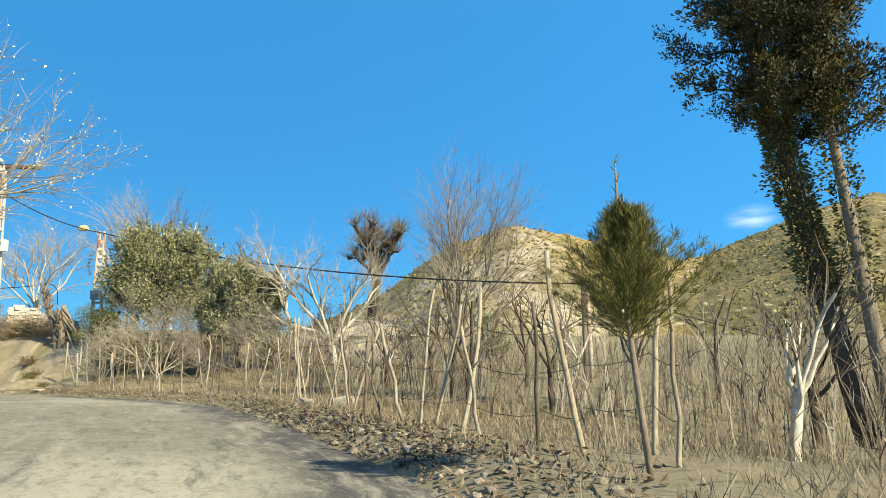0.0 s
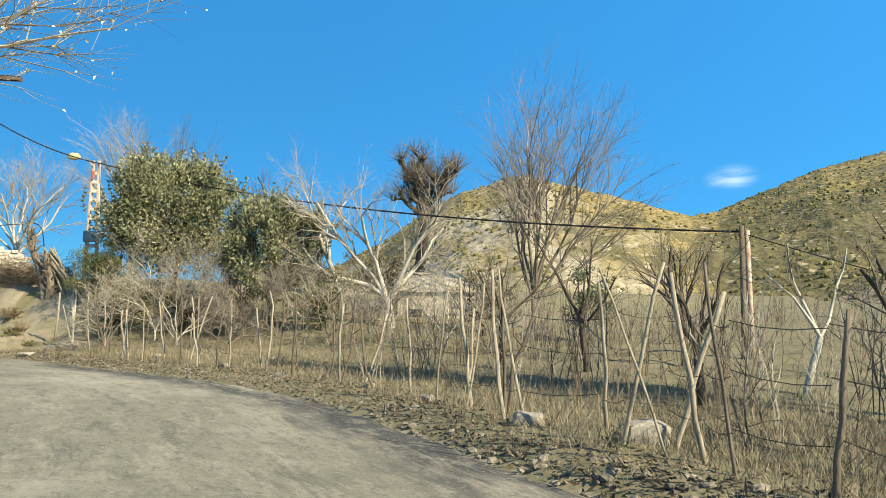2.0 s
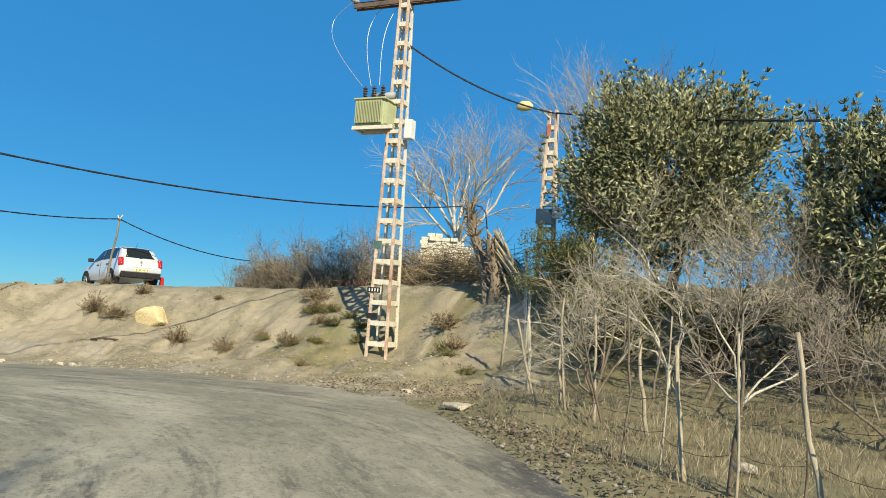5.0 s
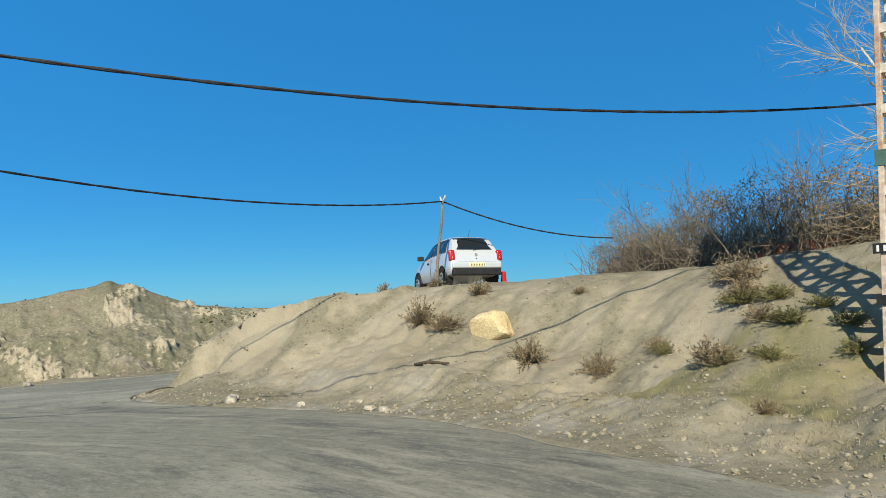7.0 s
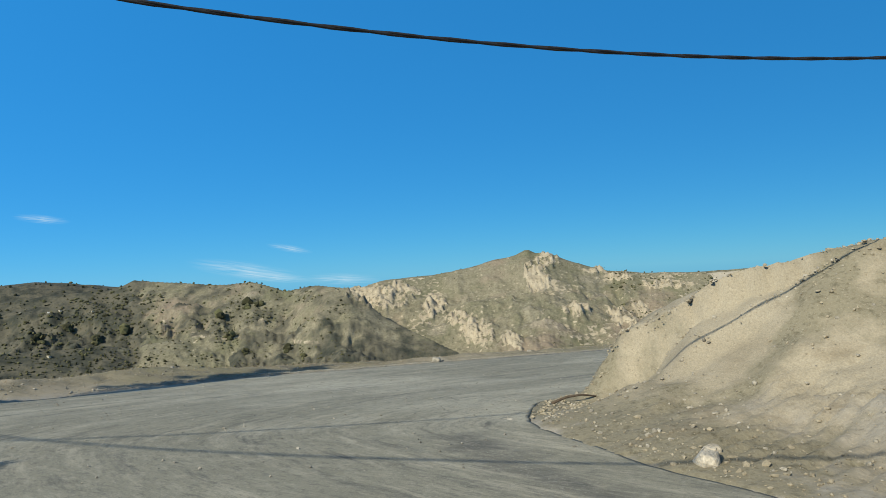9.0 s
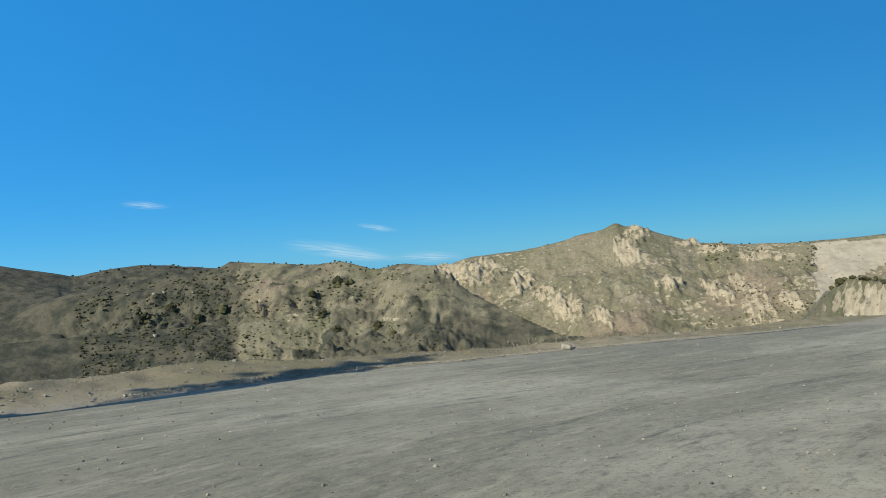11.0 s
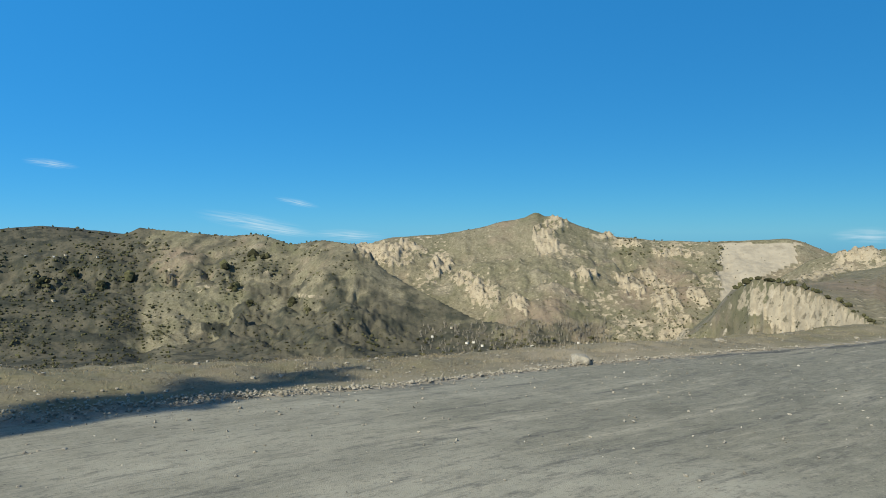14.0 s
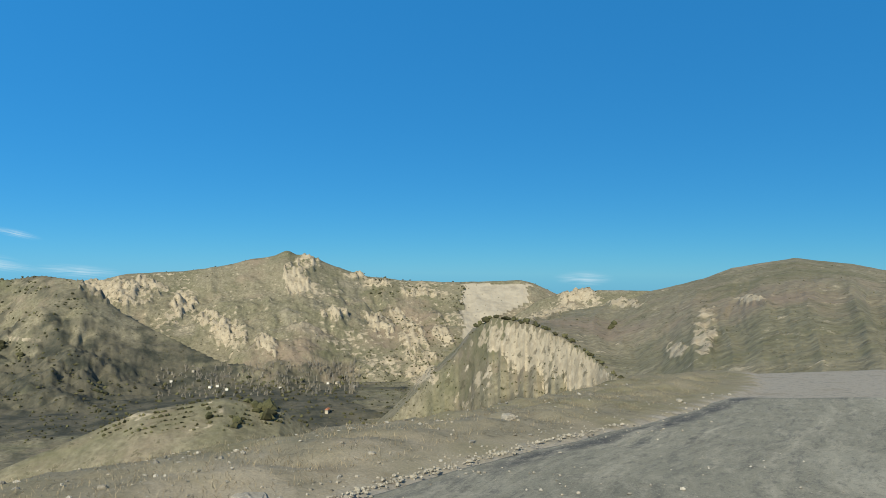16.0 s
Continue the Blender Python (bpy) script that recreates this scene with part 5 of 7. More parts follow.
cable("power_cable", sagging((pole2_at[0], pole2_at[1], 7.68), (2.42 * U, 27.4 * U, 4.5 * U), 0.55, 30), 0.02, "black bundled cable passing above the olive trees")
cable("power_cable", sagging((2.42 * U, 27.4 * U, 4.45 * U), (14 * U, 22 * U, 0.6), 0.25, 14), 0.013, "thin cable dropping from the post into the thicket", False)
cable("power_cable", [Vector((-23.97, 35.95, 5.70)), Vector((-23.4, 35.4, 5.55)), Vector((-22.7, 34.63, 5.21)), Vector((-21.8, 33.3, 4.7)), Vector((-21.01, 32.14, 4.24)), Vector((-20.2, 30.9, 3.9)), Vector((-19.9, 30.4, 3.7))], 0.017, "cable end hanging down onto the old pollard")
for at_, top_ in ((south_at, 7.08), (far_south_at, 8.45)):
    sp = Geo()
    z_ = land_at(*at_)
    sp.tube([Vector((0, 0, -0.4)), Vector((0.02, 0, 3.5)), Vector((0, 0, top_ - z_))], [0.13, 0.11, 0.09], 10)
    wood_pole = sp.thing("wooden_pole", DARK_STAKE, True)
    wood_pole.location = (*at_, z_)
    tagged(wood_pole, "grey wooden pole that carries the road cables", "utility pole", "wooden poles")

# the forked stick beside the car
fs = q(-43.45, 36.2)
fz = land_at(*fs)
stick = empty("forked_stick", (fs[0], fs[1], fz), "crooked pale branch set upright as a cable prop", "pole")
g = Geo()
tip = stick_top - Vector((fs[0], fs[1], fz))
g.tube([Vector((0, 0, -0.3)), Vector((0.03, 0, 0.5)), tip * 0.45 + Vector((-0.09, 0.02, 0)), tip * 0.75 + Vector((0.05, 0, 0)), tip], [0.05, 0.045, 0.036, 0.034, 0.03], 8)
part("shaft", g, BARK, stick, smooth=True)
for dx in (-0.12, 0.2):
    g = Geo()
    g.tube([tip - Vector((0, 0, 0.08)), tip + Vector((dx * 0.5, 0, 0.05)), tip + Vector((dx, 0, 0.14))], [0.035, 0.028, 0.02], 6)
    part("prong", g, PALE_BARK, stick, smooth=True)

# ---- parked hatchback ----
PAINT = surf("silver_car_paint", [(0.60, 0.62, 0.64), (0.65, 0.67, 0.69)], 1.0, 0.28, 0.0, metal=0.25, spec=0.6, amount=0.02, coords="obj")
TYRE = surf("tyre_rubber", [(0.015, 0.015, 0.015), (0.035, 0.034, 0.032)], 8, 0.9, 0.3)
RED_GLASS = glass_mat("red_lamp_lens", (0.42, 0.012, 0.01), 0.12)
CLEAR_LENS = glass_mat("white_lamp_lens", (0.62, 0.6, 0.55), 0.15)
DARK_GLASS = glass_mat("tinted_car_glass", (0.012, 0.016, 0.018), 0.04)
PLATE = surf("pale_yellow_plate", [(0.70, 0.64, 0.36), (0.76, 0.70, 0.42)], 6, 0.5, 0.0, amount=0.03)


def hatchback(name, at, turn, label):
    car = empty(name, at, label, "car", turn=turn)
    # along the car: x, sill, waist, shoulder, top, half width at waist, half width at top
    st = [(0.00, 0.46, 0.56, 0.66, 0.70, 0.74, 0.70), (0.03, 0.40, 0.56, 0.80, 0.90, 0.79, 0.72), (0.10, 0.34, 0.58, 0.88, 0.97, 0.81, 0.70),
          (0.24, 0.32, 0.58, 0.91, 1.14, 0.82, 0.645), (0.40, 0.31, 0.58, 0.92, 1.31, 0.825, 0.60), (0.55, 0.30, 0.58, 0.93, 1.385, 0.825, 0.575),
          (0.85, 0.28, 0.58, 0.93, 1.415, 0.825, 0.57), (1.4, 0.26, 0.58, 0.925, 1.43, 0.825, 0.575), (2.0, 0.25, 0.58, 0.915, 1.40, 0.825, 0.565),
          (2.3, 0.25, 0.58, 0.905, 1.29, 0.823, 0.58), (2.75, 0.25, 0.57, 0.895, 0.99, 0.82, 0.66), (3.1, 0.26, 0.55, 0.83, 0.93, 0.81, 0.64),
          (3.55, 0.28, 0.50, 0.74, 0.82, 0.78, 0.60), (3.78, 0.32, 0.45, 0.62, 0.68, 0.70, 0.52), (3.85, 0.38, 0.46, 0.54, 0.57, 0.62, 0.46)]

    def ring(s):
        x, zb, zw, zs, zt, w, wt = s
        half = [(0.0, zb), (w * 0.72, zb), (w * 0.93, zb + 0.05), (w * 0.99, zb + (zw - zb) * 0.6), (w, zw), (w * 0.985, (zw + zs) / 2), (w * 0.945, zs),
                (w * 0.945 + (wt - w * 0.945) * 0.5, zs + (zt - zs) * 0.52), (wt, zt - (zt - zs) * 0.10), (wt * 0.82, zt - 0.012), (wt * 0.4, zt), (0, zt + 0.004)]
        return [Vector((x, y, z)) for y, z in half] + [Vector((x, -y, z)) for y, z in half[-2:0:-1]]
    g = Geo()
    rings = [ring(s) for s in st]
    n = len(rings[0])
    for r in rings:
        g.v += [tuple(p) for p in r]
    for i in range(len(rings) - 1):
        for k in range(n):
            a, b = i * n + k, i * n + (k + 1) % n
            g.f.append((a, b, b + n, a + n))
    g.f.append(tuple(range(n)))
    g.f.append(tuple(range((len(rings) - 1) * n, len(rings) * n))[::-1])
    body = part("body", g, PAINT, car, smooth=True)
    body.data.set_sharp_from_angle(angle=radians(38))

    def skin(name, poly, material, lift=0.006, lab="", under=None):
        """A panel following the body: a fan of points pushed outwards."""
        gg = Geo()
        c = sum(poly, Vector()) / len(poly)
        nrm = (poly[1] - poly[0]).cross(poly[2] - poly[1]).normalized()
        gg.v = [tuple(p + nrm * lift) for p in poly] + [tuple(p - nrm * 0.01) for p in poly]
        m = len(poly)
        gg.f = [tuple(range(m)), tuple(range(2 * m - 1, m - 1, -1))] + [(k, k + m, (k + 1) % m + m, (k + 1) % m) for k in range(m)]
        return part(name, gg, material, under or car, lab)
    # rear window and side windows
    win = Geo()
    for x, z, w in ((0.125, 1.005, 0.63), (0.24, 1.135, 0.585), (0.32, 1.222, 0.56), (0.40, 1.303, 0.535), (0.475, 1.345, 0.51)):
        for k in range(7):
            f = -1 + k / 3
            win.v.append((x - 0.018 + 0.045 * f * f, w * f, z + 0.022 - 0.02 * f * f))
    n_ = len(win.v)
    win.v += [(x + 0.03, y, z - 0.03) for x, y, z in win.v]
    for i in range(4):
        for k in range(6):
            c = i * 7 + k
            win.f += [(c, c + 1, c + 8, c + 7), (c + n_, c + 7 + n_, c + 8 + n_, c + 1 + n_)]
    edge = [k for k in range(7)] + [i * 7 + 6 for i in range(1, 5)] + [28 + k for k in range(5, -1, -1)] + [i * 7 for i in range(3, 0, -1)]
    win.f += [(p, q_, q_ + n_, p + n_) for p, q_ in zip(edge[1:] + edge[:1], edge)]
    part("rear_window", win, DARK_GLASS, car, "dark tinted rear window", True)
    for s in (1, -1):
        def sv(x, f):
            i = max(k for k in range(len(st)) if st[k][0] <= x)
            j = min(i + 1, len(st) - 1)
            t = 0 if i == j else (x - st[i][0]) / (st[j][0] - st[i][0])
            v = [st[i][k] + (st[j][k] - st[i][k]) * t for k in range(7)]
            y0, y1 = v[5] * 0.945, v[6]
            return Vector((x, s * (y0 + (y1 - y0) * f), v[3] + (v[4] - v[3]) * (0.04 + 0.86 * f)))
        for x0, x1, x2, x3 in ((0.50, 0.66, 0.98, 0.98), (1.04, 1.04, 1.72, 1.70), (1.80, 1.78, 2.55, 2.12)):
            poly = [sv(x0, 0.08), sv(x2, 0.08), sv(x3, 0.92), sv(x1, 0.92)]
            skin("side_window", poly if s < 0 else poly[::-1], DARK_GLASS, 0.022)
        # tail lamp
        lamp = Geo()
        lamp.box((0.105, s * 0.725, 0.845), (0.20, 0.185, 0.285), Matrix.Rotation(0.16, 3, "Y") @ Matrix.Rotation(-s * 0.25, 3, "Z"))
        tail = part("tail_lamp", bevelled(lamp, 0.06, 4), RED_GLASS, car, "red tail lamp with a clear lens", True)
        for zc, col in ((0.865, CLEAR_LENS), (0.79, CLEAR_LENS)):
            gg = Geo()
            gg.tube([Vector((0.03, s * 0.715, zc)), Vector((-0.004 + 0.35 * (zc - 0.79), s * 0.712, zc))], [0.042 if zc > 0.8 else 0.032] * 2, 12)
            part("reversing_lens", gg, col, tail, smooth=False)
        # wing mirror and door handles
        gg = Geo()
        gg.box((2.42, s * 0.93, 0.98), (0.11, 0.20, 0.13))
        part("wing_mirror", bevelled(gg, 0.035), BLACK, car)
        for x in (1.12, 2.0):
            gg = Geo()
            gg.box((x, s * 0.825, 0.80), (0.15, 0.03, 0.035))
            part("door_handle", bevelled(gg, 0.008), BLACK, car)
        gg = Geo()
        gg.tube([Vector((1.02, s * 0.828, 0.36)), Vector((1.02, s * 0.832, 0.6)), Vector((1.02, s * 0.80, 0.9))], 0.006, 4)
        part("door_seam", gg, BLACK, car)
        gg = Geo()
        gg.tube([Vector((1.76, s * 0.828, 0.36)), Vector((1.76, s * 0.832, 0.6)), Vector((1.76, s * 0.80, 0.9))], 0.006, 4)
        part("door_seam", gg, BLACK, car)
        for x in (0.72, 3.12):
            arch = Geo()
            pts = [Vector((x + 0.335 * math.cos(a), s * 0.815, 0.29 + 0.335 * math.sin(a))) for a in np.linspace(-0.1, math.pi + 0.1, 14)]
            arch.tube(pts, 0.03, 6)
            part("wheel_arch", arch, BLACK, car, smooth=True)
            # a solid black disc stands in for the shaded hollow round the tyre
            dark = Geo()
            dark.tube([Vector((x, s * 0.60, 0.30)), Vector((x, s * 0.834, 0.30))], 0.325, 22)
            part("wheel_well_shade", dark, BLACK, car)
            t = Geo()
            t.tube([Vector((x, s * 0.66, 0.285)), Vector((x, s * 0.675, 0.285)), Vector((x, s * 0.83, 0.285)), Vector((x, s * 0.845, 0.285))], [0.25, 0.285, 0.285, 0.25], 26)
            wheel = part("wheel", t, TYRE, car, "black tyre", True)
            rim = Geo()
            rim.tube([Vector((x, s * 0.838, 0.285)), Vector((x, s * 0.852, 0.285)), Vector((x, s * 0.862, 0.285))], [0.185, 0.18, 0.03], 22)
            rim_ob = part("rim", rim, STEEL, wheel, "silver wheel cover")
            for k in range(6):
                a = k * math.pi / 3
                hole = Geo()
                hole.box((x + 0.115 * math.cos(a), s * 0.862, 0.285 + 0.115 * math.sin(a)), (0.05, 0.012, 0.05))
                part("vent", hole, BLACK, rim_ob)
    bump = Geo()
    bump.box((0.02, 0, 0.43), (0.16, 1.50, 0.20))
    bumper = part("rear_bumper", bevelled(bump, 0.05, 3), BLACK, car, "black plastic lower bumper")
    g = Geo()
    g.box((-0.025, 0, 0.60), (0.10, 1.52, 0.16))
    part("bumper_cover", bevelled(g, 0.045, 3), PAINT, car)
    g = Geo()
    g.box((-0.082, 0.0, 0.60), (0.01, 0.50, 0.105))
    plate = part("number_plate", bevelled(g, 0.003, 1), PLATE, car, "yellow plate with dark bars")
    for k in range(9):
        b = Geo()
        b.box((-0.09, 0.20 - k * 0.05, 0.60), (0.004, 0.02, 0.055))
        part("bar", b, BLACK, plate)
    g = Geo()
    g.tube([Vector((0.035, 0, 0.865)), Vector((0.012, 0, 0.862))], 0.045, 20)
    part("badge", g, STEEL, car)
    g = Geo()
    g.tube([Vector((0.02, 0, 0.77)), Vector((0.0, 0, 0.77))], 0.016, 10)
    part("tailgate_lock", g, BLACK, car)
    g = Geo()
    g.tube([Vector((0.005, -0.60, 0.685)), Vector((-0.0, 0, 0.68)), Vector((0.005, 0.60, 0.685))], 0.006, 4)
    part("tailgate_seam", g, BLACK, car)
    g = Geo()
    g.tube([Vector((0.115, 0.05, 0.985)), Vector((0.14, -0.18, 1.03)), Vector((0.155, -0.42, 1.03))], 0.012, 5)
    part("rear_wiper", g, BLACK, car)
    g = Geo()
    g.tube([Vector((0.62, 0.0, 1.395)), Vector((0.45, 0.0, 1.56))], [0.008, 0.004], 5)
    part("aerial", g, BLACK, car)
    return car


car_rear = q(-43.75, 38.0)
car_mid = (car_rear[0] - 0.97 * 1.9, car_rear[1] + 0.24 * 1.9)
car_z = 3.05 * U + road_z(car_rear[0], car_rear[1])
car = hatchback("parked_hatchback", (car_rear[0], car_rear[1], car_z), 171, "silver hatchback parked on top of the earth bank")
car.matrix_world = pose(car_rear[0], car_rear[1], car_z, 0, 3.0, 171) @ Matrix.Diagonal((1, 1, 1.12, 1))
red_at = q(-43.95, 39.25)
g = Geo()
g.box((0, 0, 0.2), (0.17, 0.14, 0.40), None, 0.7)
red = bevelled(g, 0.03).thing("red_jerrycan", surf("red_plastic", [(0.42, 0.02, 0.015), (0.5, 0.035, 0.03)], 4, 0.45, 0.0, amount=0.04))
red.location = (*red_at, land_at(*red_at))
tagged(red, "red plastic canister standing beside the car", "canister")

# ---- stones ----
def boulder(name, at, size, label, seed, material=None, squash=0.75, sink=0.25):
    rng = random.Random(seed)
    bm = bmesh.new()
    for _ in range(22):
        v = Vector((rng.gauss(0, 1), rng.gauss(0, 1), rng.gauss(0, 1))).normalized()
        v = Vector([math.copysign(abs(c) ** 0.6, c) for c in v])
        bm.verts.new((v.x * size * 1.05, v.y * size * 0.85, v.z * size * squash * 0.8))
    hull = bmesh.ops.convex_hull(bm, input=bm.verts[:])
    bmesh.ops.delete(bm, geom=list({v for v in hull["geom_interior"] + hull["geom_unused"] if isinstance(v, bmesh.types.BMVert)}), context="VERTS")
    bmesh.ops.bevel(bm, geom=bm.edges[:], offset=size * 0.06, segments=1, affect="EDGES")
    bmesh.ops.subdivide_edges(bm, edges=bm.edges[:], cuts=1, use_grid_fill=True)
    for v in bm.verts:
        v.co += v.co.normalized() * size * 0.10 * noise.noise(v.co * (2.2 / size) + Vector((seed, 0, 0)))
    me = bpy.data.meshes.new(name)
    bm.to_mesh(me)
    bm.free()
    me.materials.append(material or STONE)
    ob = new(name, me)
    ob.location = (at[0], at[1], land_at(*at) + size * (0.5 - sink))
    return tagged(ob, label, "rock", "loose rocks")


yb = boulder("boulder", q(-37.95, 34.95), 0.5, "large yellow sandstone boulder lying on the bank", 5, YSTONE, 0.8, 0.3)
yb.scale = (1.0, 0.9, 1.2)
yb.rotation_euler = (0.0, -0.12, 0.5)
for i, (x, y, s, sq) in enumerate(((-1.1, 6.8, .1, .7), (-4.24, 14.3, .2, .8), (-3.2, 13.2, .26, .8), (-6.75, 18.7, .13, .7), (-11.05, 23.5, .16, .5), (-5.6, 16.9, .14, .8), (-8.9, 20.8, .12, .8), (-14.3, 27.0, .14, .7),
                                  (-22.0, 30.7, .13, .7), (-32.5, 30.4, .09, .6), (-35.2, 30.6, .16, .5), (-35.6, 30.4, .13, .5), (-37.5, 29.5, .11, .8), (-36.6, 30.6, .09, .7), (-39.75, 28.4, .2, .9), (-40.1, 28.6, .12, .7), (-44.3, 26.2, .1, .6),
                                  (-68.4, 23.4, .3, .6), (-68.9, 23.7, .14, .6), (-70.3, 21.7, .11, .8), (-66.3, 14.9, .14, .9), (-74.3, 28.5, .26, .7), (-58.9, 10.3, .2, .5), (-61.5, 12.6, .16, .7), (-69.5, 17.5, .12, .7), (-71.0, 25.15, .1, .5), (-64.2, 16.8, .1, .6), (-76, 33.5, .14, .6))):
    boulder("rock", q(x, y), s * (0.7 if x > -16 else (0.8 if x > -50 or s == .3 else 0.5)), "pale limestone rock lying beside the road", 40 + i, STONE if -50 < x < -16 else RUBBLE_PALE, sq, 0.22)
slab = boulder("stone_slab", q(-19.55, 28.95), 0.2, "flat pale stone slab at the road's edge", 77, STONE, 0.4, 0.3)

GRIT = surf("grey_grit", [(0.16, 0.145, 0.115), (0.32, 0.29, 0.235), (0.225, 0.205, 0.165)], 2.5, 0.95, 0.5, 14, vary=0.3)
rng = random.Random(11)
g = Geo()
tan_r = np.gradient(RIGHT, axis=0)
tan_r /= np.linalg.norm(tan_r, axis=1)[:, None]
for _ in range(3000):
    f = rng.uniform(1.2 * PER, 9.9 * PER)
    i = int(f)
    d = abs(rng.gauss(0.34, 0.26)) + 0.0
    p = RIGHT[i] + (RIGHT[i + 1] - RIGHT[i]) * (f - i) + np.array([tan_r[i][1], -tan_r[i][0]]) * d
    s = 0.011 + 0.038 * rng.random() ** 4
    g.rock((p[0], p[1], road_z(p[0], p[1]) + 0.09 * min(1, d / 0.4) + s * 0.3), s, rng, 1)
for _ in range(700):
    f = rng.uniform(7.2 * PER, 11 * PER)
    i = int(f)
    d = abs(rng.gauss(0.3, 0.7))
    t_ = (LEFT[i + 1] - LEFT[i]) / np.linalg.norm(LEFT[i + 1] - LEFT[i])
    p = LEFT[i] + (LEFT[i + 1] - LEFT[i]) * (f - i) + np.array([-t_[1], t_[0]]) * d
    s = 0.012 + 0.04 * rng.random() ** 3
    g.rock((p[0], p[1], land_at(p[0], p[1]) + s * 0.3), s, rng, 1)
tagged(g.thing("rubble", RUBBLE), "row of broken pale stones along the road's edge", "stones", kind="stuff")
g = Geo()
for _ in range(6000):
    f = rng.uniform(1.2 * PER, 12.0 * PER)
    i = int(f)
    d = abs(rng.gauss(0.42, 0.36 if f < 9.8 * PER else 1.8))
    p = RIGHT[i] + (RIGHT[i + 1] - RIGHT[i]) * (f - i) + np.array([tan_r[i][1], -tan_r[i][0]]) * d
    g.leaf(Vector((p[0], p[1], road_z(p[0], p[1]) + 0.10 * min(1, d / 0.4) + rng.uniform(0.0, 0.05))), Vector((rng.gauss(0, 1), rng.gauss(0, 1), rng.gauss(0.1, 0.4))), rng.uniform(0.04, 0.10), 0.012, rng)
tagged(g.thing("leaf_litter", DEAD_LEAF), "dark dead leaves among the roadside stones", "leaves", kind="stuff")
g = Geo()
for _ in range(2000):
    f = rng.uniform(10.5 * PER, 19.5 * PER)
    i = int(f)
    d = abs(rng.gauss(0, 2.6)) + 0.05
    p = RIGHT[i] + (RIGHT[i + 1] - RIGHT[i]) * (f - i) + np.array([tan_r[i][1], -tan_r[i][0]]) * d
    s = 0.007 + 0.04 * rng.random() ** 5
    g.rock((p[0], p[1], land_at(p[0], p[1]) + s * 0.2), s, rng, 1)
for _ in range(2300):
    f = rng.uniform(18.5 * PER, 26 * PER)
    i = int(f)
    d = rng.gauss(0.25, 0.3) if rng.random() < 0.45 else rng.gauss(1.6, 2.0)
    t_ = (LEFT[i + 1] - LEFT[i]) / np.linalg.norm(LEFT[i + 1] - LEFT[i])
    p = LEFT[i] + (LEFT[i + 1] - LEFT[i]) * (f - i) + np.array([-t_[1], t_[0]]) * d
    s = 0.006 + 0.024 * rng.random() ** 4
    g.rock((p[0], p[1], land_at(p[0], p[1]) + (0.05 if d < 0 else 0) + s * 0.25), s, rng, 1)
tagged(g.thing("scattered_stones", GRIT), "small stones scattered over bank and verge", "stones", kind="stuff")
PEBBLE = surf("pale_pebbles", [(0.15, 0.143, 0.125), (0.31, 0.29, 0.245), (0.22, 0.208, 0.178)], 3.0, 0.95, 0.3, 20, vary=0.35)
rs_ = np.random.RandomState(14)
gx_, gy_ = rs_.uniform(-64, -32, 17000), rs_.uniform(7, 25, 17000)
dr_k, _u = off_line(gx_, gy_, RIGHT, 1)
dl_k, _u = off_line(gx_, gy_, LEFT, -1)
patchy = fbm(gx_ * 0.35, gy_ * 0.9, 4, 45)
keep_ = (dr_k < 0.1) & (dl_k < 0.1) & (rs_.uniform(-0.6, 0.75, 17000) < patchy + 0.12 + 0.2 * (gx_ < -37) - 0.1)
gx_, gy_ = gx_[keep_], gy_[keep_]
sz_ = 0.0045 + 0.019 * rs_.uniform(0, 1, len(gx_)) ** 6
tagged(rock_field("loose_gravel", np.stack([gx_, gy_, road_z(gx_, gy_)], 1), sz_, PEBBLE, 15, 0.75, 0.2), "loose gravel strewn over the worn asphalt", "gravel", kind="stuff")
cl_f = rs_.uniform(11.4 * PER, 19.3 * PER, 8500)
cl_d = 0.15 + np.abs(rs_.normal(0.6, 2.4, 8500))
cl_i = cl_f.astype(int)
cl_p = RIGHT[cl_i] + (RIGHT[cl_i + 1] - RIGHT[cl_i]) * (cl_f - cl_i)[:, None]
cl_x = cl_p[:, 0] + tan_r[cl_i, 1] * cl_d + rs_.normal(0, 0.05, 8500)
cl_y = cl_p[:, 1] - tan_r[cl_i, 0] * cl_d + rs_.normal(0, 0.05, 8500)
crumbly = 0.9 * fbm((cl_x + 0.5 * cl_y) * 0.55, (cl_y - 0.5 * cl_x) * 0.22, 4, 41, True) + 0.5 * np.clip(1 - cl_d / 1.6, 0, 1)
keep_ = (crumbly > rs_.uniform(-0.05, 0.6, 8500)) & (cl_d < 7)
cl_x, cl_y = cl_x[keep_], cl_y[keep_]
tagged(rock_field("earth_clods", np.stack([cl_x, cl_y, land(cl_x, cl_y)], 1), 0.009 + 0.035 * rs_.uniform(0, 1, len(cl_x)) ** 5, GROUND, 16, 0.7, 0.3), "crumbled clods of tan earth on the bank", "clods", kind="stuff")
cl_f = rs_.uniform(17.6 * PER, 26.5 * PER, 7000)
cl_d = 0.1 + np.abs(rs_.normal(0.3, 3.0, 7000))
cl_i = cl_f.astype(int)
tan_l = np.gradient(LEFT, axis=0)
tan_l /= np.linalg.norm(tan_l, axis=1)[:, None]
cl_p = LEFT[cl_i] + (LEFT[cl_i + 1] - LEFT[cl_i]) * (cl_f - cl_i)[:, None]
cl_x, cl_y = cl_p[:, 0] - tan_l[cl_i, 1] * cl_d, cl_p[:, 1] + tan_l[cl_i, 0] * cl_d
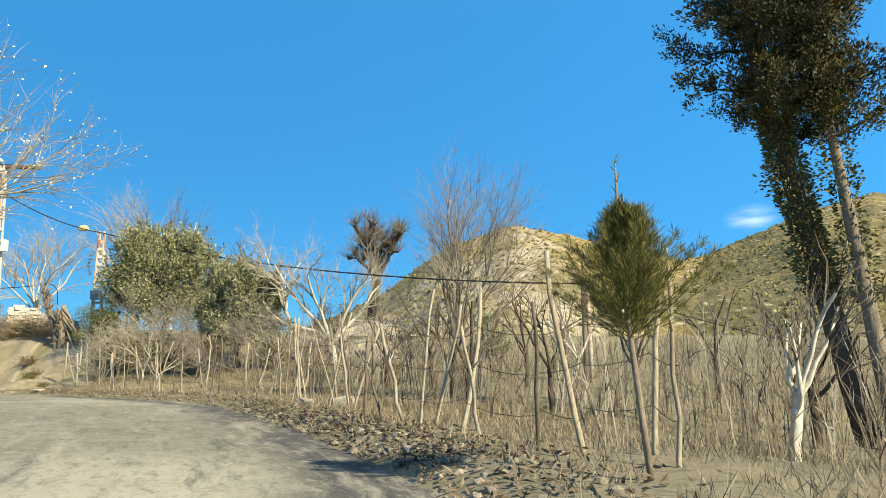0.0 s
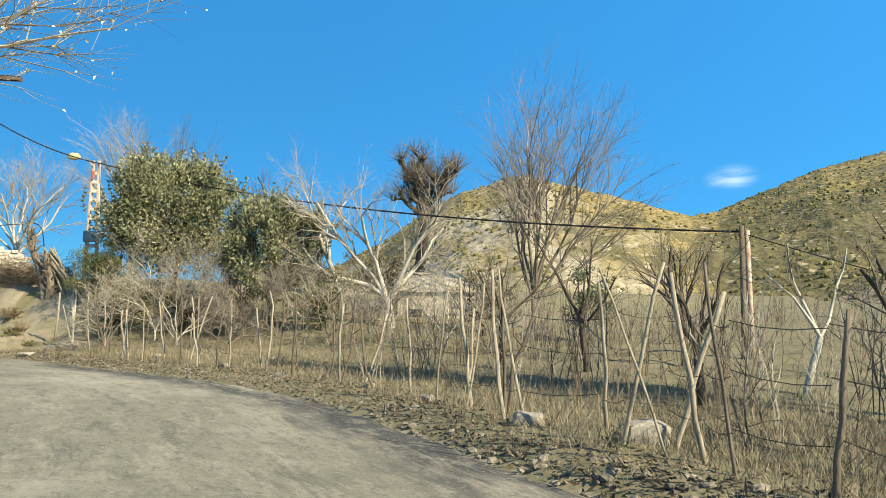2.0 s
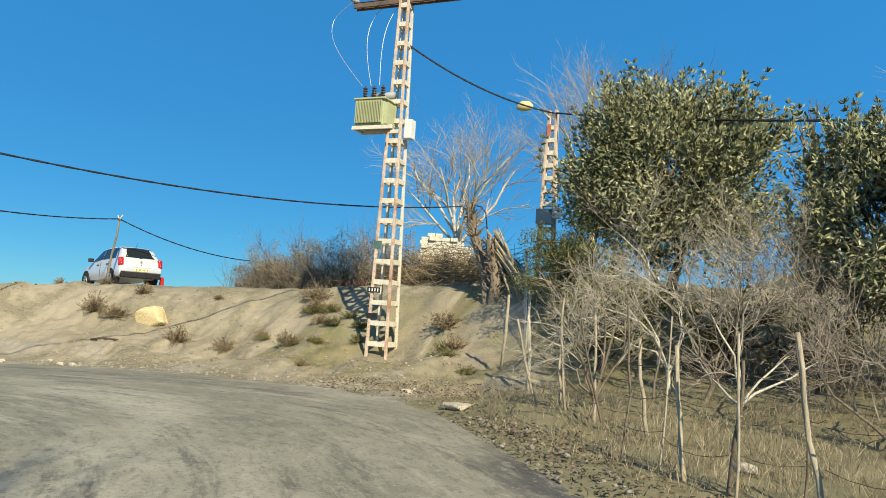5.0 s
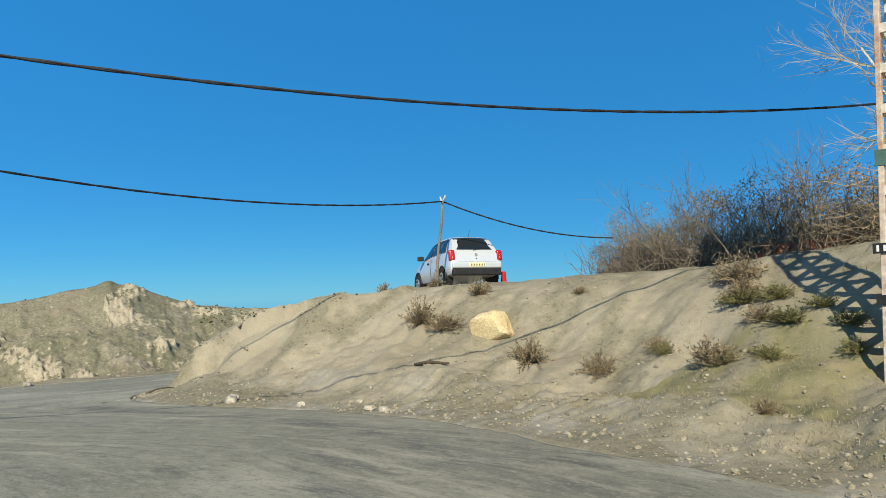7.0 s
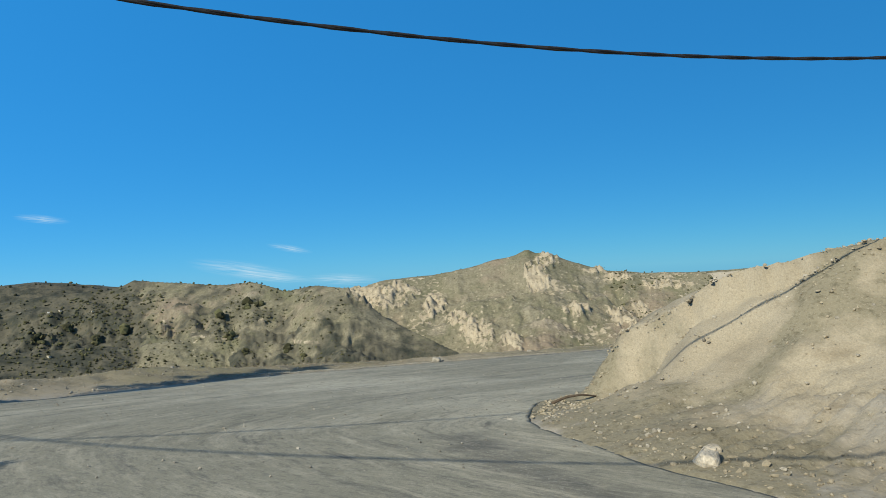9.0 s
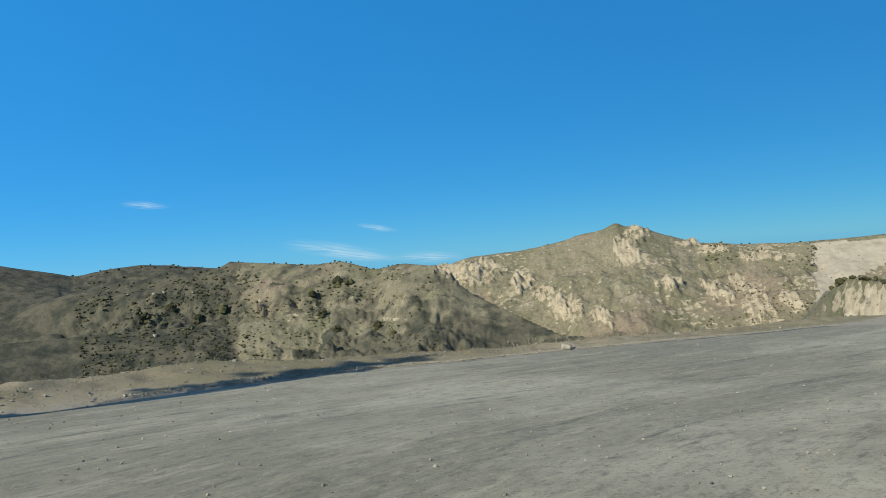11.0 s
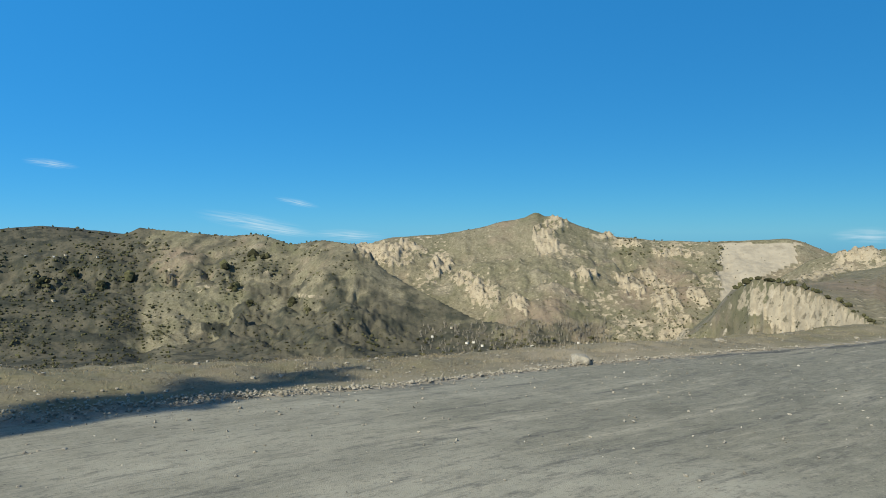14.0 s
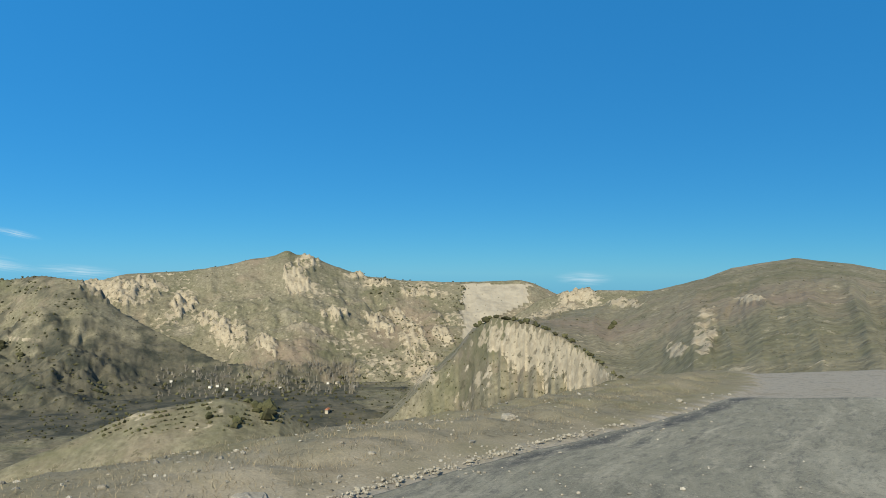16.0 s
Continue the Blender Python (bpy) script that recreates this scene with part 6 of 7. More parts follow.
keep_ = fbm(cl_x * 0.5, cl_y * 0.5, 3, 46) + 0.4 * (cl_d < 0.7) > rs_.uniform(-0.3, 0.4, 7000)
cl_x, cl_y = cl_x[keep_], cl_y[keep_]
tagged(rock_field("verge_stones", np.stack([cl_x, cl_y, land(cl_x, cl_y)], 1), 0.006 + 0.04 * rs_.uniform(0, 1, len(cl_x)) ** 7, PEBBLE, 17, 0.7, 0.3), "grey stones and clods strewn over the seaward verge", "stones", kind="stuff")
# a ridge of pale grit pushed up along the road's seaward edge
cl_f = rs_.uniform(19.5 * PER, 25.5 * PER, 3600)
cl_i = cl_f.astype(int)
cl_p = LEFT[cl_i] + (LEFT[cl_i + 1] - LEFT[cl_i]) * (cl_f - cl_i)[:, None]
heap = 0.35 + 0.65 * np.exp(-(((cl_p[:, 0] + 48.8) / 1.7) ** 2))
cl_d = 0.16 + rs_.normal(0, 0.16, 3600) * heap
cl_x, cl_y = cl_p[:, 0] - tan_l[cl_i, 1] * cl_d, cl_p[:, 1] + tan_l[cl_i, 0] * cl_d
keep_ = rs_.uniform(0, 1, 3600) < heap
cl_x, cl_y, heap = cl_x[keep_], cl_y[keep_], heap[keep_]
cl_z = np.maximum(land(cl_x, cl_y), road_z(cl_x, cl_y)) + 0.05 * heap * rs_.uniform(0, 1, len(cl_x))
tagged(rock_field("edge_grit", np.stack([cl_x, cl_y, cl_z], 1), 0.012 + 0.022 * rs_.uniform(0, 1, len(cl_x)) ** 3, RUBBLE_PALE, 18, 0.75, 0.2), "pale grit heaped along the asphalt's edge", "grit", kind="stuff")
# a dead branch at the foot of the bank
g = Geo()
bz = land_at(-37.1, 22.1)
g.tube([Vector((-37.05, 21.72, land_at(-37.05, 21.72) + 0.01)), Vector((-37.09, 21.84, bz + 0.05)), Vector((-37.12, 22.0, bz + 0.10)), Vector((-37.15, 22.25, bz + 0.12)), Vector((-37.17, 22.52, land_at(-37.17, 22.52) + 0.02))], [0.026, 0.024, 0.022, 0.018, 0.012], 7)
tagged(g.thing("dead_branch", DARK_BARK, True), "bent dark dead branch lying at the bank's foot", "branch", "dead branches")
g = Geo()
bz = land_at(-30.0, 26.35)
g.tube([Vector((-30.35, 26.1, land_at(-30.35, 26.1) + 0.04)), Vector((-30.1, 26.3, bz + 0.06)), Vector((-29.7, 26.55, land_at(-29.7, 26.55) + 0.04))], [0.03, 0.035, 0.02], 7)
tagged(g.thing("dead_branch", DARK_BARK, True), "short dark stick half buried in the bank", "branch", "dead branches")

# ---- fence of crooked stakes ----
rng = random.Random(3)
fence = empty("stake_fence", (0, 0, 0), "rough fence of crooked peeled stakes and wire", "fence")
stake_meshes = []
for k in range(9):
    g = Geo()
    h = 1.0
    bend = rng.uniform(-0.10, 0.10)
    r0 = rng.uniform(0.012, 0.019)
    pts = [Vector((bend * math.sin(3.0 * t) + rng.gauss(0, 0.012), rng.gauss(0, 0.012), t * 1.45 - 0.2)) for t in np.linspace(0, 1, 7)]
    g.tube(pts, [r0 * (1.05 - 0.3 * i / 6) for i in range(7)], 7)
    if k % 3 == 0:
        g.tube([pts[4], pts[4] + Vector((0.10, 0.02, 0.10)), pts[4] + Vector((0.14, 0.0, 0.24))], [r0 * 0.6, r0 * 0.5, r0 * 0.3], 5)
    stake_meshes.append(g.mesh("stake", DARK_STAKE if k in (2, 4, 6) else STAKE, True))
line_f, posts = 2.15 * PER, []
while line_f < 10.1 * PER:
    i = int(line_f)
    nrm = np.array([tan_r[i][1], -tan_r[i][0]])
    p = RIGHT[i] + (RIGHT[i + 1] - RIGHT[i]) * (line_f - i) + nrm * (rng.uniform(0.85, 1.25) + (0.5 if line_f > 9 * PER else 0) + 0.7 * max(0, 3.4 - line_f / PER) / 1.7)
    z = land_at(p[0], p[1])
    ob = new("stake", stake_meshes[rng.randrange(9)])
    ob.parent = fence
    hgt = rng.uniform(0.8, 1.18)
    ob.matrix_basis = pose(p[0], p[1], z, rng.gauss(0, 7), rng.gauss(0, 8), rng.uniform(0, 360)) @ Matrix.Diagonal((rng.uniform(0.85, 1.3), rng.uniform(0.85, 1.3), hgt, 1))
    posts.append(Vector((p[0], p[1], z)))
    line_f += PER * rng.uniform(0.34, 0.8) * 0.62 / max(0.3, np.linalg.norm(RIGHT[min(i + PER, len(RIGHT) - 1)] - RIGHT[i]))
    if rng.random() < 0.16:
        line_f += 1.5
for hh in (0.3, 0.62, 0.95):
    g = Geo()
    for a, b in zip(posts[:-1], posts[1:]):
        g.tube(sagging(a + Vector((0, 0, hh + rng.uniform(-.05, .05))), b + Vector((0, 0, hh + rng.uniform(-.05, .05))), 0.03, 3), 0.0035, 3, False)
    part("fence_wire", g, DARK_STEEL, fence)

# wire netting on leaning posts beyond the fence's end
net = empty("netting_fence", (0, 0, 0), "sagging wire netting fence on grey posts", "fence")
net_pts = [q(-20.25, 32.75), q(-21.9, 34.3), q(-22.3, 36.2), q(-23.2, 37.6)]
prev = None
for i, p in enumerate(net_pts):
    z = land_at(*p)
    g = Geo()
    top = Vector((p[0] + (-0.05, 0.1, 0.06, 0.0)[i], p[1], z + (1.25, 1.5, 1.3, 1.4)[i]))
    g.tube([Vector((p[0], p[1], z - 0.2)), (Vector((p[0], p[1], z)) + top) / 2 + Vector((0.03, 0, 0)), top], [0.036, 0.033, 0.028], 7)
    part("post", g, PALE_BARK if i % 2 == 0 else STAKE, net, smooth=True)
    if prev and i > 1:
        g = Geo()
        a0, b0 = prev, Vector((p[0], p[1], z))
        for k in range(9):
            g.tube([a0 + Vector((0, 0, 0.08 + k * 0.13)), b0 + Vector((0, 0, 0.08 + k * 0.13))], 0.002, 3, False)
        for k in range(24):
            c = a0.lerp(b0, k / 24)
            g.tube([c + Vector((0, 0, 0.08)), c + Vector((0, 0, 1.15))], 0.002, 3, False)
        part("netting", g, STEEL, net)
    prev = Vector((p[0], p[1], z))
g = Geo()
g.tube([Vector((*q(-20.3, 32.8), land_at(*q(-20.3, 32.8)) + 0.85)), Vector((*q(-19.3, 33.3), land_at(*q(-19.3, 33.3))))], 0.025, 6)
part("brace", g, DARK_STAKE, net)

# ---- trees ----
def spot(x, y):
    return q(x, y)


# broad upright bare tree behind the fence
bare_tree("bare_tree", spot(-3.0, 36.6), 8.7, "tall leafless tree with fine upswept grey-brown twigs", 21, BARK, FINE_TWIG, limbs=11, trunk=0.13, r=0.10, last=4, kids=6, spreadk=0.5, up=1.9, rise=0.09, limb_len=4.5, wob=0.15,
          dirs=[(-0.55, 0, 1.5), (-0.3, 0.2, 1.7), (-0.1, -0.2, 1.8), (0.1, 0.1, 1.8), (0.3, -0.2, 1.7), (0.5, 0.2, 1.5), (0.75, 0, 1.35), (1.0, 0.2, 1.2), (1.15, -0.2, 0.95), (-0.5, 0.6, 1.6), (0.2, -0.7, 1.6)])
# pollarded tree: short twisted arms end in knots that bristle with shoots
def pollard(name, at, height, label, seed):
    rng_ = random.Random(seed)
    z = land_at(*at) - 0.1
    tree = empty(name, (at[0], at[1], z), label, "tree", "pollarded trees")
    tg, sg = Geo(), Geo()
    pts, ds, rad = bough(tg, Vector((0, 0, 0)), Vector((0.02, 0, 1)), height * 0.52, 0.24, 0.17, rng_, 5, 0.05, 0, 9)

    def knot(p, size):
        tg.rock(p, size, rng_, 1)
        for _ in range(30):
            out = Vector((rng_.gauss(0, 0.6), rng_.gauss(0, 0.6), rng_.uniform(0.25, 1.1)))
            bough(sg, p + out * size * 0.5, out, rng_.uniform(0.3, 0.85), 0.011, 0.004, rng_, 3, 0.14, 0.08, 3)

    for i in range(9):
        an = 2 * math.pi * i / 9 + rng_.uniform(-0.3, 0.3)
        lean = rng_.uniform(0.55, 1.0) if i % 3 else 0.2
        arm, da, ra = bough(tg, pts[-1 - i % 2], Vector((math.cos(an) * lean, math.sin(an) * lean, 0.75)), height * rng_.uniform(0.22, 0.34), 0.12, 0.075, rng_, 6, 0.26, 0.10, 7)
        knot(arm[-1], 0.15)
        knot(arm[4], 0.11)
        for k in (2, 3, 4, 5):
            side = Vector((rng_.gauss(0, 0.7), rng_.gauss(0, 0.7), rng_.uniform(0.3, 1.0)))
            stub, _d, _r = bough(tg, arm[k], side, rng_.uniform(0.3, 0.75), 0.06, 0.045, rng_, 3, 0.28, 0.1, 6)
            knot(stub[-1], 0.095)
    part("trunk", tg, DARK_BARK, tree, smooth=True)
    part("brushwood", sg, TWIG, tree)
    return tree


pollard("pollarded_tree", spot(-8.3, 41.0), 7.4, "dark pollarded tree with knobbly twisted limbs and short shoots", 8)
def split_pollard(name, at, label, seed):
    """Two thick lopped trunks, shaggy with the stubs of cut shoots."""
    rng_ = random.Random(seed)
    z = land_at(*at) - 0.1
    tree = empty(name, (at[0], at[1], z), label, "tree", "pollarded trees")
    for pts in ([(0.25, 0, 0), (0.1, 0.05, 0.7), (-0.2, 0.1, 1.4), (-0.45, 0.12, 2.0), (-0.55, 0.1, 2.6)], [(0.45, -0.1, 0), (0.5, -0.12, 0.6), (0.38, -0.15, 1.1), (0.3, -0.15, 1.6)]):
        tg, sg = Geo(), Geo()
        pts = [Vector(p) for p in pts]
        tg.tube(pts, [0.17, 0.13, 0.12, 0.13, 0.10][: len(pts)], 9)
        for a, b in zip(pts[:-1], pts[1:]):
            for _ in range(38):
                c = a.lerp(b, rng_.random())
                an = rng_.uniform(0, 6.28)
                out = Vector((math.cos(an), math.sin(an), rng_.uniform(0.1, 1.2)))
                bough(tg, c, out, rng_.uniform(0.2, 0.42), 0.026, 0.014, rng_, 2, 0.2, 0.1, 5)
                if c.z > 1.0 and rng_.random() < 0.4:
                    bough(sg, c, out + Vector((0, 0, 0.8)), rng_.uniform(0.4, 1.0), 0.009, 0.003, rng_, 4, 0.15, 0.05, 3)
        part("trunk", tg, BARK, tree)
        part("brushwood", sg, TWIG, tree)
    return tree


split_pollard("old_pollard", spot(-25.0, 38.0), "old split pollard trunks shaggy with cut stubs", 9)
# pale tree that forks low, with wide crooked arms
bare_tree("pale_bare_tree", spot(-8.55, 34.2), 6.6, "pale leafless tree forking low with wide crooked arms", 33, PALE_BARK, PALE_TWIG, limbs=5, trunk=0.16, r=0.13, last=4, kids=6, spreadk=0.62, limb_len=3.4, wob=0.2, rise=0.05,
          dirs=[(-1.1, 0.1, 0.75), (0.95, 0.3, 0.85), (-0.25, 0.1, 1.5), (0.35, -0.1, 1.4), (-0.75, -0.3, 1.3)])
bare_tree("pale_bare_tree", spot(-10.6, 35.2), 6.0, "slim pale leafless tree with short twigs", 35, PALE_BARK, PALE_TWIG, limbs=4, trunk=0.42, r=0.07, last=4, kids=4, spreadk=0.55, up=1.6, limb_len=2.0)
# tangled bare scrub trees in front of the olive
for i, (x, y, h) in enumerate(((-18.0, 34.6, 4.6), (-16.2, 31.9, 4.6), (-14.2, 32.8, 4.4), (-17.2, 33.0, 4.0), (-12.3, 31.5, 3.6), (-17.4, 30.0, 3.0), (-15.2, 30.3, 3.2), (-10.2, 30.2, 3.4), (-8.0, 29.0, 3.2), (-6.2, 30.8, 3.6), (-13.2, 29.4, 2.8), (-4.6, 28.4, 3.2), (-11.6, 33.4, 3.8))):
    bare_tree("scrub_tree", spot(x, y), h, "tangled grey leafless scrub tree behind the fence", 50 + i, BARK if i % 3 else PALE_BARK, PALE_TWIG if i % 2 else FINE_TWIG, limbs=5, trunk=0.1, r=0.032, last=4, kids=5, spreadk=0.72, limb_len=h * 0.46, wob=0.28, lean=(0.35 * math.sin(i * 2.1), 0.35 * math.cos(i * 1.7)))
# white-barked trees behind the poles
bare_tree("white_bare_tree", spot(-30.3, 44.5), 6.4, "white-barked leafless tree standing behind the hedge", 61, PALE_BARK, PALE_TWIG, limbs=8, trunk=0.3, r=0.10, last=4, kids=6, spreadk=0.62, limb_len=3.2)
bare_tree("white_bare_tree", spot(-25.6, 47.5), 7.6, "tall white-barked leafless tree behind the lamp pole", 62, PALE_BARK, PALE_TWIG, limbs=8, trunk=0.35, r=0.10, last=4, kids=6, spreadk=0.55, limb_len=3.4, up=1.4)
bare_tree("white_bare_tree", spot(-22.0, 45.5), 7.2, "thin leafless tree with pale upright branches", 63, PALE_BARK, TWIG, limbs=7, trunk=0.4, r=0.08, last=4, kids=5, spreadk=0.55, limb_len=2.8, up=1.6)
bare_tree("bare_tree", spot(-15.6, 41.0), 6.3, "dark leafless tree showing between the olives", 64, DARK_BARK, TWIG, limbs=4, trunk=0.5, r=0.09, last=3, kids=4, spreadk=0.5, up=1.5)

leafy_tree("olive_tree", spot(-19.2, 38.4), 5.0, (2.35, 2.1, 2.0), "dense grey-green olive tree behind the stake fence", 71, OLIVE_LEAF, 37000, 0.13, 0.0245, DARK_BARK, 95, crown_z=3.0, hollow=0.62, plume=0.75)
leafy_tree("olive_tree", spot(-13.2, 34.4), 4.4, (1.55, 1.45, 1.6), "smaller bushy green olive tree behind the fence", 72, OLIVE_LEAF, 25000, 0.12, 0.022, DARK_BARK, 70, crown_z=2.6, hollow=0.6, plume=0.6)
leafy_tree("evergreen_shrub", spot(-21.3, 36.7), 2.7, (1.25, 1.15, 1.2), "dark green feathery shrub at the field's corner", 73, FERN_LEAF, 20000, 0.055, 0.011, DARK_BARK, 60, category="shrub", hollow=0.2)
leafy_tree("evergreen_shrub", spot(-20.0, 36.0), 2.0, (0.9, 0.9, 0.8), "low dark green shrub below the olive tree", 74, HEDGE_LEAF, 2600, 0.12, 0.02, DARK_BARK, 22, category="shrub", hollow=0.2)
leafy_tree("evergreen_shrub", spot(-1.2, 33.0), 2.3, (0.8, 0.8, 1.0), "small blue-green shrub among the bare trees", 75, OLIVE_LEAF, 2200, 0.12, 0.02, DARK_BARK, 20, category="shrub", hollow=0.2)
for i, (x, y, s) in enumerate(((-16.5, 34.4, 1.1), (-14.6, 33.6, 0.95), (-11.0, 33.4, 1.0), (-9.6, 36.8, 1.2), (-19.2, 34.2, 1.1), (-5.0, 33.6, 1.1))):
    leafy_tree("thorn_shrub", spot(x, y), 1.9 * s, (1.15 * s, 1.0 * s, 0.85 * s), "dark leafless-looking thorn shrub in dry grass", 80 + i, GREY_LEAF if i % 2 else HEDGE_LEAF, 2600, 0.10, 0.014, DARK_BARK, 24, category="shrub", hollow=0.15)

# the tall dark conifer beside the road, two ivy-clad trunks
def conifer(name, at, label, seed):
    rng_ = random.Random(seed)
    z = land_at(*at) - 0.1
    tree = empty(name, (at[0], at[1], z), label, "tree")
    for j, (dx, dy, top, r) in enumerate(((0, 0, 9.6, 0.19), (0.62, -0.35, 7.2, 0.13))):
        tg = Geo()
        base = Vector((dx, dy, 0))
        lean = (0.2, 0.11)[j]
        base = base + Vector((lean * 4.6, 0, 0))
        pts = [base + Vector((-lean * min(t, 6.5), 0, t)) for t in np.linspace(0, top, 9)]
        tg.tube(pts, [r * (1.1 - 0.8 * i / 8) for i in range(9)], 8)
        part("trunk", tg, BARK if j else DARK_BARK, tree, "grey-brown leaning trunk" if j else "ivy-clad leaning trunk", True)
        iv = Geo()
        for _ in range(5200 if j == 0 else 1200):
            t = rng_.uniform(2.2, 5.6)
            a = rng_.uniform(0, 6.28)
            ro = r * 0.8 + abs(rng_.gauss(0, 0.075 + 0.035 * math.sin(t * 5)))
            c = base + Vector((-lean * min(t, 6.5) + math.cos(a) * ro, math.sin(a) * ro, t))
            iv.leaf(c, Vector((math.cos(a), math.sin(a), rng_.gauss(0, .5))), rng_.uniform(0.05, 0.1), 0.022, rng_)
        part("ivy", iv, HEDGE_LEAF, tree)
        cg = Geo()
        n = 34 if j == 0 else 19
        for k in range(n):
            t = (4.9 if j == 0 else 4.6) + (top - 4.9) * (k + rng_.random()) / n
            a = k * 2.4 + rng_.uniform(-.4, .4)
            ln = (1.32 if j == 0 else 1.15) * (1.05 - 0.55 * ((t - 3.4) / (top - 3.4)) ** 1.6) * rng_.uniform(0.55, 1.15)
            d = Vector((math.cos(a), math.sin(a), rng_.uniform(0.1, 0.5)))
            c0 = base + Vector((-lean * min(t, 6.5), 0, t))
            p2, d2, r2 = bough(cg, c0, d, ln, 0.03, 0.01, rng_, 5, 0.12, 0.07, 4)
            for pp, dd in zip(p2[1:], d2[1:]):
                for _s in range(9):
                    knot = pp + Vector((rng_.gauss(0, .15), rng_.gauss(0, .15), rng_.gauss(0, .12)))
                    for _ in range(30):
                        off = Vector((rng_.gauss(0, .05), rng_.gauss(0, .05), rng_.gauss(0, .05)))
                        cg.leaf(knot + off, dd * 0.5 + off * 9 + Vector((rng_.gauss(0, .3), rng_.gauss(0, .3), rng_.gauss(.3, .3))), rng_.uniform(0.045, 0.09), 0.0150, rng_)
        part("crown", cg, DARK_LEAF, tree)
    return tree


conifer("dark_conifer", spot(5.1, 14.4), "tall dark conifer with two ivy-clad trunks", 91)
# little fir on a bare stem
fir_at = spot(0.62, 5.0)
rng_f = random.Random(17)
fz0 = land_at(*fir_at)
fir = empty("young_fir", (fir_at[0], fir_at[1], fz0), "young green fir on a bare leaning stem", "tree")
g = Geo()
stem = [Vector((0.10, 0, -0.1)), Vector((0.05, 0, 0.4)), Vector((0, 0, 0.9)), Vector((-0.03, 0, 1.5)), Vector((-0.03, 0, 1.85))]
g.tube(stem, [0.022, 0.02, 0.017, 0.011, 0.003], 7)
part("stem", g, BARK, fir, smooth=True)
fir.scale = (0.9, 0.9, 0.93)
g = Geo()
for k in range(84):
    t = 0.76 + 0.74 * (k + rng_f.random()) / 84
    a = k * 2.4
    ln = 0.70 * (1.05 - 0.92 * ((t - 0.76) / 0.76) ** 0.8) * rng_f.uniform(0.4, 1.12)
    p2, d2, r2 = bough(g, Vector((0, 0, t)), Vector((math.cos(a), math.sin(a), 0.42)), ln, 0.005, 0.0015, rng_f, 6, 0.06, 0.10, 3)
    for pp, dd in zip(p2[1:], d2[1:]):
        for _ in range(46):
            g.leaf(pp + Vector((rng_f.gauss(0, .02), rng_f.gauss(0, .02), rng_f.gauss(0, .015))), dd * 1.2 + Vector((rng_f.gauss(0, .7), rng_f.gauss(0, .7), rng_f.gauss(.35, .5))), rng_f.uniform(0.04, 0.075), 0.0022, rng_f)
for k in range(16):
    a = k * 1.3
    bough(g, Vector((-0.03, 0, 1.48 + 0.025 * k)), Vector((math.cos(a), math.sin(a), 0.9)), 0.075 - 0.002 * k, 0.004, 0.002, rng_f, 2, 0.1, 0.2, 3)
part("crown", g, FIR_LEAF, fir)

# yellow-leaved tree on the inner side of the road
yt = bare_tree("yellow_leaved_tree", spot(-12.6, 11.2), 8.4, "white-barked tree with its last yellow leaves", 95, PALE_BARK, PALE_TWIG, limbs=9, trunk=0.2, r=0.12, last=4, kids=7, spreadk=0.7, limb_len=3.7)
g = Geo()
rng_y = random.Random(5)
crown_pts = [c for c in yt.children if c.name.startswith("crown")][0].data.vertices
for _ in range(3400):
    p = crown_pts[rng_y.randrange(len(crown_pts))].co
    g.leaf(p.copy(), Vector((rng_y.gauss(0, 1), rng_y.gauss(0, 1), -0.6)), rng_y.uniform(0.03, 0.06), 0.016, rng_y)
part("foliage", g, YELLOW_LEAF, yt, "sparse yellow leaves")
# tall trees on the seaward side, whose shadows fall over the yard
leafy_tree("cypress_tree", spot(-46.6, 5.3), 12.2, (0.62, 0.62, 3.4), "tall dark cypress beside the gravel yard", 96, DARK_LEAF, 2300, 0.22, 0.04, DARK_BARK, 46, crown_z=8.3, hollow=0.1)
leafy_tree("cypress_tree", spot(-35.4, 13.0), 4.4, (1.0, 1.0, 1.6), "small dark cypress on the inside of the bend", 97, DARK_LEAF, 4000, 0.18, 0.04, DARK_BARK, 26, crown_z=2.6, hollow=0.1)

# ---- hedge of brambles along the top of the bank ----
hedge_line = [(-41.6, 43.2, 1.1), (-39.4, 42.2, 1.25), (-37.2, 41.6, 1.35), (-35.0, 41.2, 1.45), (-32.8, 41.0, 1.35), (-31.0, 41.2, 1.2)]
for i, (x, y, s) in enumerate(hedge_line):
    rng_ = random.Random(200 + i)
    at = spot(x, y)
    z = land_at(*at) - 0.05
    bush = empty("bramble_bush", (at[0], at[1], z), "dense dry bramble bush on the bank's top", "bush", "hedge of brambles")
    lg, sg = Geo(), Geo()
    leaf_cloud(lg, (0, 0, 0.75 * s), (1.15 * s, 1.0 * s, 0.75 * s), 3800, 0.05, 0.014, rng_, 0.25, 40)
    for _ in range(430):
        a = rng_.uniform(0, 6.28)
        bough(sg, Vector((rng_.gauss(0, .5) * s, rng_.gauss(0, .4) * s, 0)), Vector((math.cos(a) * .6, math.sin(a) * .6, 1)), s * rng_.uniform(0.5, 1.25), 0.010, 0.004, rng_, 4, 0.28, -0.03, 3)
    if i % 2 == 0:
        for _ in range(5):
            a = rng_.uniform(0, 6.28)
            fork(sg, sg, Vector((rng_.gauss(0, .5), rng_.gauss(0, .4), 0.3)), Vector((math.cos(a) * .6, math.sin(a) * .6, 1)), 1.3 * s, 0.016, 1, 3, rng_, 5, 0.6)
    part("brushwood", sg, TWIG, bush)
    part("foliage", lg, SHRUB if i % 3 else GREY_LEAF, bush)
